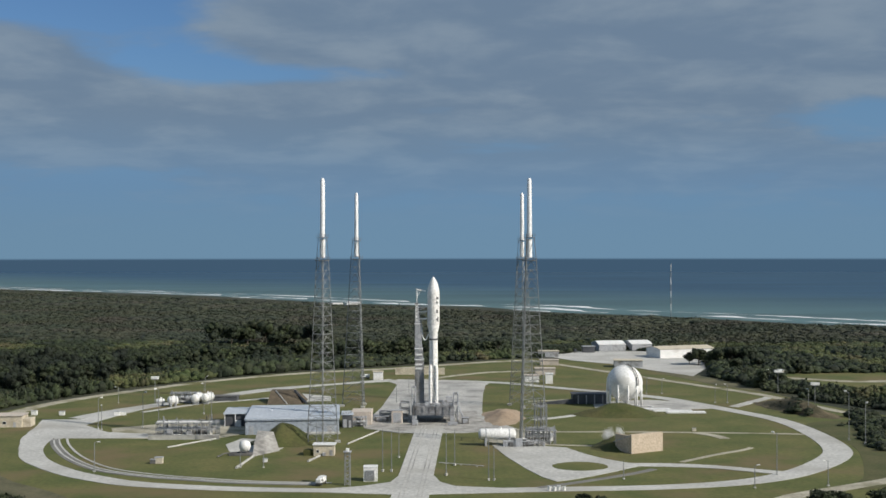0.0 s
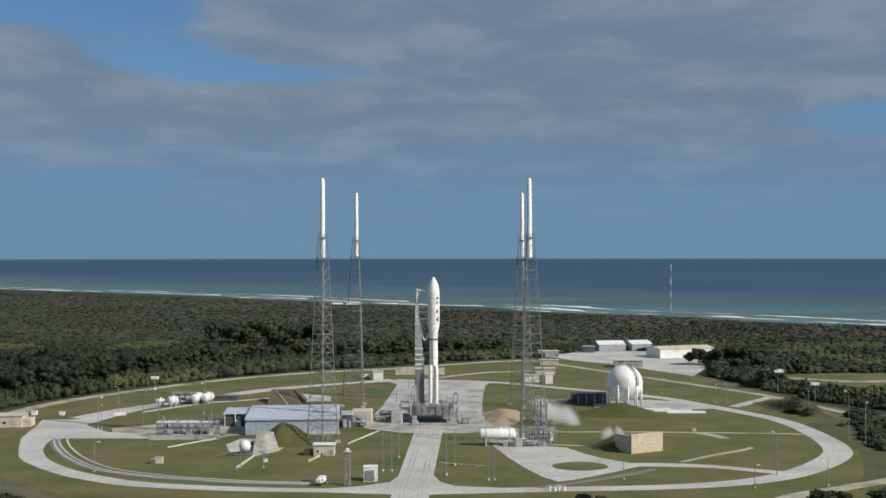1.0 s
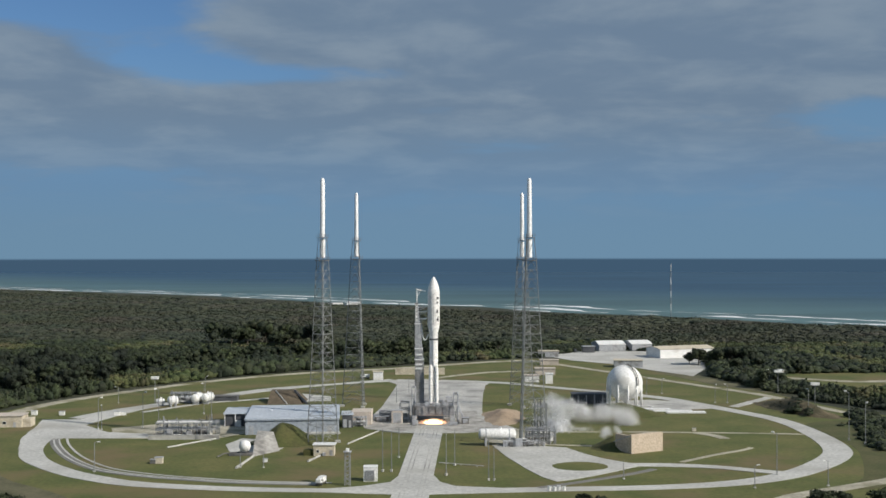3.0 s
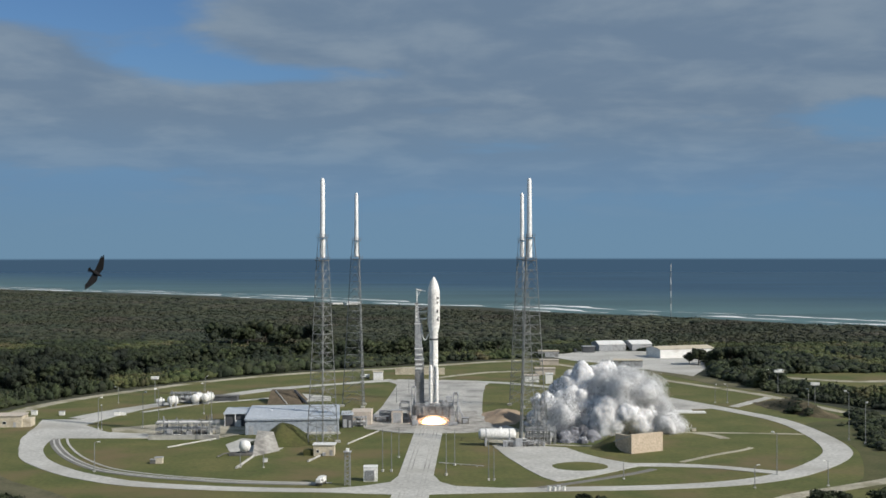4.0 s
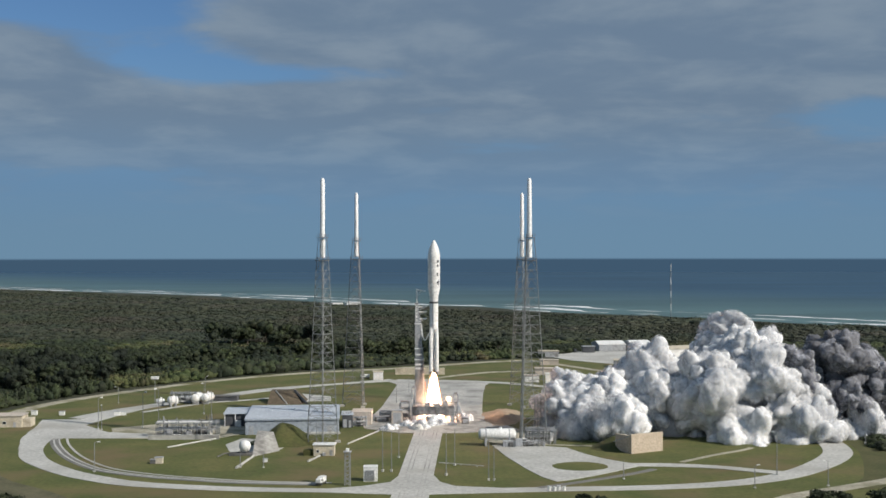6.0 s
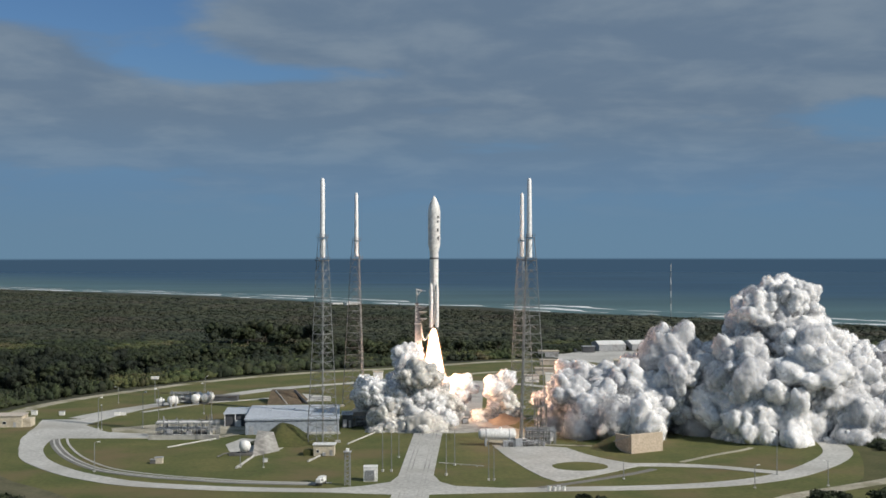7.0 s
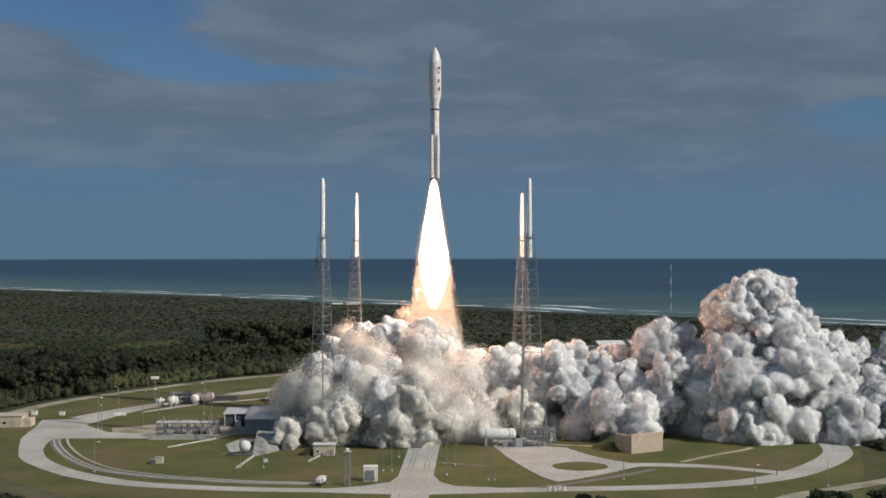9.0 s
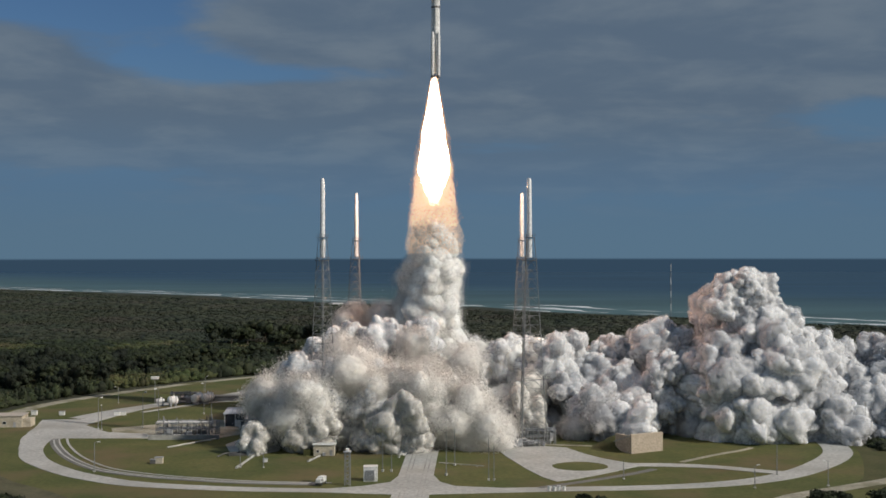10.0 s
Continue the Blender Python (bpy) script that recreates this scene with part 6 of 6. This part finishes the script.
HEIGHT = table(((0.5, 0.05), (1.5, 0.10), (2.5, 0.14), (3.8, 0.32), (4.6, 0.40), (5.0, 0.45), (5.5, 0.57), (6.1, 0.78), (6.8, 0.98), (7.5, 1.0), (10, 1.06)))
CROWN = table(((38, 14), (49, 26), (75, 34), (97, 43), (112, 46), (121, 49), (128, 55), (135, 63), (140, 66), (152, 64), (159, 50), (165, 40), (172, 38), (190, 43), (215, 46), (250, 40)))
FRONT = table(((2.5, 52), (3.1, 68), (3.8, 90), (4.2, 106), (4.6, 132), (5.0, 154), (5.5, 176), (6.1, 186), (6.8, 196), (10, 196)))
FRONT_TOP = table(((2.5, 8), (3.1, 15), (3.8, 26), (4.2, 31), (4.6, 36), (5.0, 29), (5.5, 27), (6.1, 28), (10, 26)))
GREY_FROM = table(((3.8, 40), (4.2, 44), (4.6, 57), (5.0, 72), (5.3, 84), (5.5, 95), (6.1, 112), (6.8, 128), (10, 124)))
GREY_WIDE = table(((3.8, 20), (4.2, 30), (4.6, 44), (5.0, 54), (5.5, 72), (6.1, 78), (10, 78)))
GREY_TOP = table(((3.8, 12), (4.2, 18), (4.6, 25), (5.0, 33), (5.3, 38), (5.5, 41), (6.1, 46), (6.8, 40), (10, 36)))


def duct_cloud():
    rs = np.random.RandomState(21)
    cloud = thing("exhaust_cloud", 0, 0, 0, 0, "billowing white and grey exhaust cloud rolling from the flame duct", "smoke")
    for i in range(135):
        x = 44 + 206 * (i * 0.61803 % 1) if i % 3 else 95 + 92 * (i * 0.7549 % 1)
        top = CROWN(x)
        radius = min(rs.uniform(8.5, 17), top * 0.40)
        side = rs.uniform(-1, 0.6)
        cap = top * math.sqrt(max(0.05, 1 - (side * 0.9) ** 2))
        q = rs.uniform(0, 1) ** 0.5
        z = max(radius * 0.3, cap * q - radius * 0.8)
        born = rs.uniform(2.5, 3.3) if i % 4 == 1 and x < 110 else rs.uniform(3.0, 4.3) if (i % 2 and x < 165) or x < 100 else rs.uniform(5.45, 6.3) if x < 205 else rs.uniform(5.7, 6.4)

        def path(t, x=x, y=516 + side * 38, z=z):
            s, h = SPREAD(t), HEIGHT(t)
            lag = 1 - 0.12 * max(0, t - 7.5) / 2.5 * (z / 60)
            return 40 + (x - 40) * s * lag, 530 + (y - 530) * min(1, 0.25 + s), z * h
        # most puffs beyond x 176 are greyer: the right end's shade in the colour
        puff(cloud, (MIST if z < 9 else LILAC_SHADE_PUFFS) if born < 3.75 else LILAC_SHADE_PUFFS if (x > 176 and i % 3) or (born < 4.4 and i % 2) else WHITE_PUFFS, rs, radius, path, born, 0.8)
    for i in range(13):
        x = rs.uniform(129, 154)
        radius = rs.uniform(6.5, 10)

        def path(t, x=x, y=rs.uniform(498, 526), z=CROWN(x) - radius * rs.uniform(0.75, 1.5)):
            s, h = SPREAD(t), HEIGHT(t)
            lag = 1 - 0.12 * max(0, t - 7.5) / 2.5 * (z / 60)
            return 40 + (x - 40) * s * lag, 530 + (y - 530) * min(1, 0.25 + s), z * h
        puff(cloud, WHITE_PUFFS, rs, radius, path, rs.uniform(5.3, 6.0), 0.8)
    # low billows rolling over the ring road, every second one greyer as painted shade
    for i in range(24):
        x, radius = 118 + 112 * (i * 0.61803 % 1), rs.uniform(7.5, 12)

        def path(t, x=x, y=rs.uniform(474, 500), z=rs.uniform(0, 4 if x < 172 else 14)):
            s = SPREAD(t)
            return 40 + (x - 40) * min(1.0, s + 0.06), 530 + (y - 530) * min(1, 0.25 + s), z
        puff(cloud, WHITE_PUFFS if i % 2 else LILAC_SHADE_PUFFS, rs, radius, path, rs.uniform(5.7, 6.5), 0.8)
    # the pale front that outruns the dark grey billows
    for i in range(34):
        u = 0.42 + 0.58 * (i * 0.61803 % 1)
        dome = max(0.12, 1 - ((u - 0.66) / 0.36) ** 2)
        q, radius = rs.uniform(0.15, 1) ** 0.7, rs.uniform(6.5, 10) * (0.75 + 0.25 * dome)

        def path(t, u=u, y=rs.uniform(500, 530), k=dome * q, r=radius):
            e = min(1.0, max(0.0, (t - 5.6) / 0.9))
            return 38 + (FRONT(t) - 38) * u, y + 25 * e, max(r * 0.25, FRONT_TOP(t) * k - r * 0.5) * (1 - 0.5 * e)
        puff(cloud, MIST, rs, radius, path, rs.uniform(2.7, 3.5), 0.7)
    # dark grey billows, later wrapped by white steam; then they paint the cleft's shade
    for i in range(52):
        u = i * 0.61803 % 1
        dome = math.sqrt(max(0.2, 1 - (1.5 * (u - 0.52)) ** 2))
        q, radius = rs.uniform(0.05, 1) ** 0.6, rs.uniform(6.5, 11.5)

        def path(t, u=u, y=rs.uniform(476, 505), k=dome * q, r=radius):
            e = min(1.0, max(0.0, (t - 5.6) / 0.9))
            # moved back only 26 m, so the dark puffs show as the cleft's shade
            return GREY_FROM(t) + GREY_WIDE(t) * u, y + 26 * e, max(1.5, GREY_TOP(t) * k - r * 0.55) * (1 - 0.3 * e)
        puff(cloud, GREY_PUFFS if i % 5 < 3 else SOFT_GREY, rs, radius, path, rs.uniform(3.7, 4.4), 0.5)
    # first thin steam: a flat jet that sinks to the ground as it spreads
    reach = table(((0.5, 4), (1.0, 18), (1.5, 25), (2.0, 31), (2.7, 40), (3.2, 48), (4.0, 60), (10, 150)))
    for i in range(60):
        u, k = rs.uniform(0, 1), rs.uniform(-1, 1)
        radius = rs.uniform(1.7, 3.0) + 1.2 * u

        def path(t, u=u, k=k, y=rs.uniform(520, 540)):
            e = max(0.0, t - 3.2)
            return 37.5 + u * reach(t), y, 9.0 - 7.0 * u + k * (2.4 + 0.4 * t) * (1 - 0.5 * u) + 1.5 * e
        puff(cloud, STEAM_PUFFS, rs, radius, path, rs.uniform(0.1, 1.4), 0.5)
    for i in range(14):
        x, y, z = rs.uniform(60, 69), rs.uniform(461, 468), rs.uniform(3.4, 6.6)
        puff(cloud, STEAM_PUFFS, rs, rs.uniform(1.0, 1.8), lambda t, x=x, y=y, z=z: (x - 0.3 * t, y, z + 0.25 * t), -3, 0.5)


PAD_SPREAD = table(((5.3, 0.02), (6.1, 0.16), (6.8, 0.31), (7.5, 0.47), (8.2, 0.66), (9.0, 0.84), (9.5, 0.93), (10, 1.0)))
PAD_HEIGHT = table(((5.3, 0.02), (6.1, 0.30), (6.8, 0.60), (7.5, 0.82), (8.2, 0.93), (9.0, 0.98), (10, 1.0)))
LIFT = table(((0, 0), (4.1, 0), (4.4, 0.6), (4.7, 2.6), (5.0, 4.8), (5.3, 7.2), (5.5, 9.2), (5.7, 11.6), (6.1, 18), (6.8, 31), (7.2, 41), (7.5, 49), (8.0, 64), (8.3, 74.5), (8.6, 86), (9.0, 101.5), (9.3, 114), (9.6, 127.5), (10, 146.8)))


def pad_cloud():
    rs = np.random.RandomState(33)
    cloud = thing("pad_cloud", 0, 0, 0, 0, "pale dusty smoke welling up round the launch pad", "smoke")
    for i in range(110):
        x = -70 + 112 * (i * 0.61803 % 1)
        side = -1 + 1.7 * (i * 0.7549 % 1)
        edge = 1 - abs(x + 12) / 75
        top = 46 * (0.84 + 0.25 * edge) if x < 10 else 36
        radius = rs.uniform(7.0, 13.5)
        y = 505 + side * 55
        late = False
        if x > -3:
            late = i % 3 == 0
            if late:
                y = max(y, 470 if x < 12 else 490)
                top *= 0.62
            else:
                y, top, side = rs.uniform(536, 566), 27, 0.3
        cap = top * math.sqrt(max(0.1, 1 - (side * 0.92) ** 2))
        z = max(radius * 0.35, cap * rs.uniform(0, 1) ** 0.6 - radius * 0.9)
        born = 5.6 + 2.6 * rs.uniform() ** 1.2 if radius < 9 else rs.uniform(6.2, 8.2)

        if late:
            born = rs.uniform(7.9, 8.6)

        def path(t, x=x, y=y, z=z):
            s = PAD_SPREAD(t)
            g = min(1.0, 2.0 * s) if x > -4 else s
            up = 1 + (0.55 * min(1.0, max(0.0, (t - 8.2) / 1.5)) if x > -3 else 0)
            return -4 + (x + 4) * g, 538 + (y - 538) * s, z * PAD_HEIGHT(t) * up
        kind = SOFT_DUST if born > 6.9 and i % 4 else DUST_PUFFS if z < 16 else WHITE_PUFFS
        puff(cloud, kind, rs, radius, path, born, 0.9)
    # the column left behind under the flame
    for i in range(120):
        q = 0.03 + 0.97 * (i + 0.5) / 120
        a = i * 2.39996
        top = max(0.0, q - 0.75) / 0.25
        radius = rs.uniform(7.6, 10.2) * (1.2 - 0.25 * q) * (1 - 0.30 * top)
        off = (0.35 if i % 4 == 0 and top == 0 else 1.0) * max(2.0, 22.5 - 8.0 * q - 0.9 * radius - 5.0 * top)

        def path(t, q=q, a=a, off=off):
            end = max(0.0, LIFT(t) + 4.8 - 63.0)
            w = 0.72 + 0.28 * min(1.0, max(0.0, (t - 8.8) / 1.2)) * (1 - 0.6 * q)
            return -4.6 + off * w * math.cos(a) - 1.5 * (1 - q), 538.5 + off * w * math.sin(a), max(-14.0, q * (end + 3) - 2)
        puff(cloud, SOFT_WHITE if q > 0.25 else SOFT_DUST, rs, radius, path, 7.0 + 1.2 * q, 0.8)
    # billows that well up before the flame
    crest = table(((5.6, 0.05), (6.1, 0.35), (6.8, 0.66), (7.0, 0.74), (7.5, 0.90), (8.0, 1.0), (9.0, 1.02), (10, 1.0)))
    for i in range(34):
        q = i * 0.61803 % 1
        x, radius = -39 + 47 * q, rs.uniform(5.0, 8.0)
        cap = 39 - 0.032 * (x + 18) ** 2
        z = max(3.0, cap * rs.uniform(0.1, 1) ** 0.6 - radius * 0.9)

        def path(t, x=x, y=rs.uniform(511, 525), z=z):
            k = crest(t)
            return -10 + (x + 10) * min(1.0, 0.35 + 0.65 * k), y, z * k
        puff(cloud, WHITE_PUFFS if i % 3 else DUST_PUFFS, rs, radius, path, rs.uniform(5.5, 6.4), 0.8)
    # pale smoke that closes the gap between the pad and the duct
    join = table(((7.0, 0.3), (7.6, 0.5), (8.2, 0.72), (9.0, 0.9), (9.6, 1.0), (10, 1.04)))
    for i in range(30):
        x, y, radius = 10 + 64 * (i * 0.61803 % 1), rs.uniform(506, 548), rs.uniform(8, 11.5)
        z = max(3.0, 38 * rs.uniform(0.1, 1) ** 0.7 - radius * 0.7)
        puff(cloud, SOFT_WHITE if i % 3 else WHITE_PUFFS, rs, radius, lambda t, x=x, y=y, z=z: (x, y, z * join(t)), rs.uniform(6.9, 8.0), 0.8)
    # darker billows climbing behind the pad
    for i in range(14):
        x, y, radius = -46 + 30 * (i * 0.61803 % 1), rs.uniform(544, 566), rs.uniform(7, 10)
        z = rs.uniform(26, 44 + 0.25 * (x + 46))
        puff(cloud, SOFT_DUST if i % 3 else WHITE_PUFFS, rs, radius, lambda t, x=x, y=y, z=z: (x, y, z * join(t)), rs.uniform(7.9, 8.8), 0.9)
    # dust rolling out along the ground in front of the pad
    for i in range(78):
        x, y, radius = -64 + 86 * (i * 0.61803 % 1), rs.uniform(452, 486), rs.uniform(8.5, 14)
        z = rs.uniform(0, 1) ** 0.8 * (30 - 0.011 * (x + 26) ** 2)

        def path(t, x=x, y=y, z=max(2.0, z)):
            s = min(1.0, max(0.0, (t - 8.0) / 1.9))
            return -4 + (x + 4) * (0.6 + 0.4 * s), y + 34 * (1 - s), z * (0.6 + 0.4 * s)
        puff(cloud, SOFT_DUST, rs, radius, path, rs.uniform(7.8, 9.0), 0.8)


# ---- bird ----
def make_bird():
    t = thing("bird", -30, 73, 70, 0, "dark soaring bird with spread fingered wings", "bird")
    part("body", lathe(B(), ((0, -0.28), (0.06, -0.23), (0.10, -0.1), (0.10, 0.06), (0.06, 0.16), (0.045, 0.22), (0.035, 0.27), (0, 0.30)), 12), FEATHER, t, "", True)
    tail = B()
    v = [tail.verts.new(p) for p in ((-0.05, 0.02, -0.24), (0.05, 0.02, -0.24), (0.11, 0.02, -0.42), (0.04, 0.02, -0.45), (-0.04, 0.02, -0.45), (-0.11, 0.02, -0.42))]
    tail.faces.new(v)
    bmesh.ops.solidify(tail, geom=tail.faces[:], thickness=0.015)
    part("tail", tail, FEATHER, t)
    for s in (-1, 1):
        bm = B()
        pts = [(0.06, 0.13), (0.32, 0.20), (0.60, 0.10), (0.88, -0.04), (0.92, -0.10), (0.80, -0.08), (0.85, -0.16), (0.72, -0.13), (0.75, -0.20), (0.58, -0.15), (0.30, -0.14), (0.06, -0.14)]
        v = [bm.verts.new((s * x, 0.02 - 0.10 * x, z)) for x, z in pts]
        face = bm.faces.new(v)
        bm.normal_update()
        bmesh.ops.triangulate(bm, faces=[face])
        bmesh.ops.solidify(bm, geom=bm.faces[:], thickness=0.03)
        part("wing", bm, FEATHER, t)
    return t


ROCKET = make_rocket()
FLAME = make_flame()
LICKS = make_licks()
DUCT_FIRE = make_duct_fire()
BIRD = make_bird()
duct_cloud()
pad_cloud()


def motions():
    times = (0, 4.1, 4.4, 4.7, 5.0, 5.3, 5.5, 5.7, 6.1, 6.5, 6.8, 7.2, 7.5, 8.0, 8.3, 8.6, 9.0, 9.3, 9.6, 10)
    drift = table(((0, 0), (6.8, 0.2), (7.5, 0.5), (9, 0.6), (10, 1.0)))
    walk(ROCKET, [(t, pose(-4.25 + drift(t), 538.5, 5.2 + LIFT(t), 0, 0.25 * min(1, LIFT(t) / 80), 0)) for t in times])
    lit = table(((0, -12), (1.9, -12), (2.3, -7.2), (3.8, -3.0), (4.6, -1.2), (5.0, 0), (10, 0)))
    walk(FLAME, [(t, pose(-4.25 + drift(t) * 0.4, 538.5, 5.0 + LIFT(t) + lit(t), 0, 0, 40 * t)) for t in (0, 1.0, 1.9, 2.3, 3.1, 3.8) + times[1:]])
    for i, ob in enumerate(LICKS):
        x, y, _ = ob.location
        swell = table(((0, -20), (4.7, -20), (5.0, -6), (5.3, 4.4), (5.6, 6.2), (6.0, 6.0), (6.4, 1), (6.9, -20), (10, -20)))
        walk(ob, [(t, pose(x, y, swell(t + 0.1 * i), 180, 0, 40 * t)) for t in (0, 4.6, 4.9, 5.1, 5.3, 5.5, 5.7, 5.9, 6.2, 6.5, 6.9, 10)])
    burn = table(((0, -5), (2.0, -5), (2.4, -2.4), (3.8, 0.2), (5.2, 0.4), (6.2, 0.2), (7.0, -5), (10, -5)))
    walk(DUCT_FIRE, [(t, pose(-4.25, 529.5, burn(t), 0, 0, 30 * t)) for t in (0, 2.0, 2.4, 3.1, 3.8, 4.5, 5.2, 6.2, 7.0, 8.5, 10)])
    # the bird crosses from low on one side and climbs away, some seventy metres off
    far, near = 57.0, 57.0 / 73.0
    track = ((0, -120, 52), (3.0, -45, 62), (3.6, -30.5, 68.2), (3.8, -26.0, 70.1), (3.9, -23.2, 71.6), (4.0, -20.8, 72.8), (4.2, -16.3, 75.1), (4.4, -12.5, 77.5), (4.6, -9.5, 80.0),
             (4.8, -7.2, 82.9), (5.0, -6.7, 86.2), (5.1, -7.3, 88.2), (5.2, -8.6, 89.9), (5.5, -14, 95), (10, -60, 160))
    lean = table(((0, 125), (3.8, 122), (4.3, 112), (4.8, 98), (5.1, 88), (10, 80)))
    walk(BIRD, [(t, pose(x * near, far, 74 + (z - 74) * near, 14, lean(t), 8)) for t, x, z in track])
    for ob, rows in MOVES:
        walk(ob, rows)


motions()
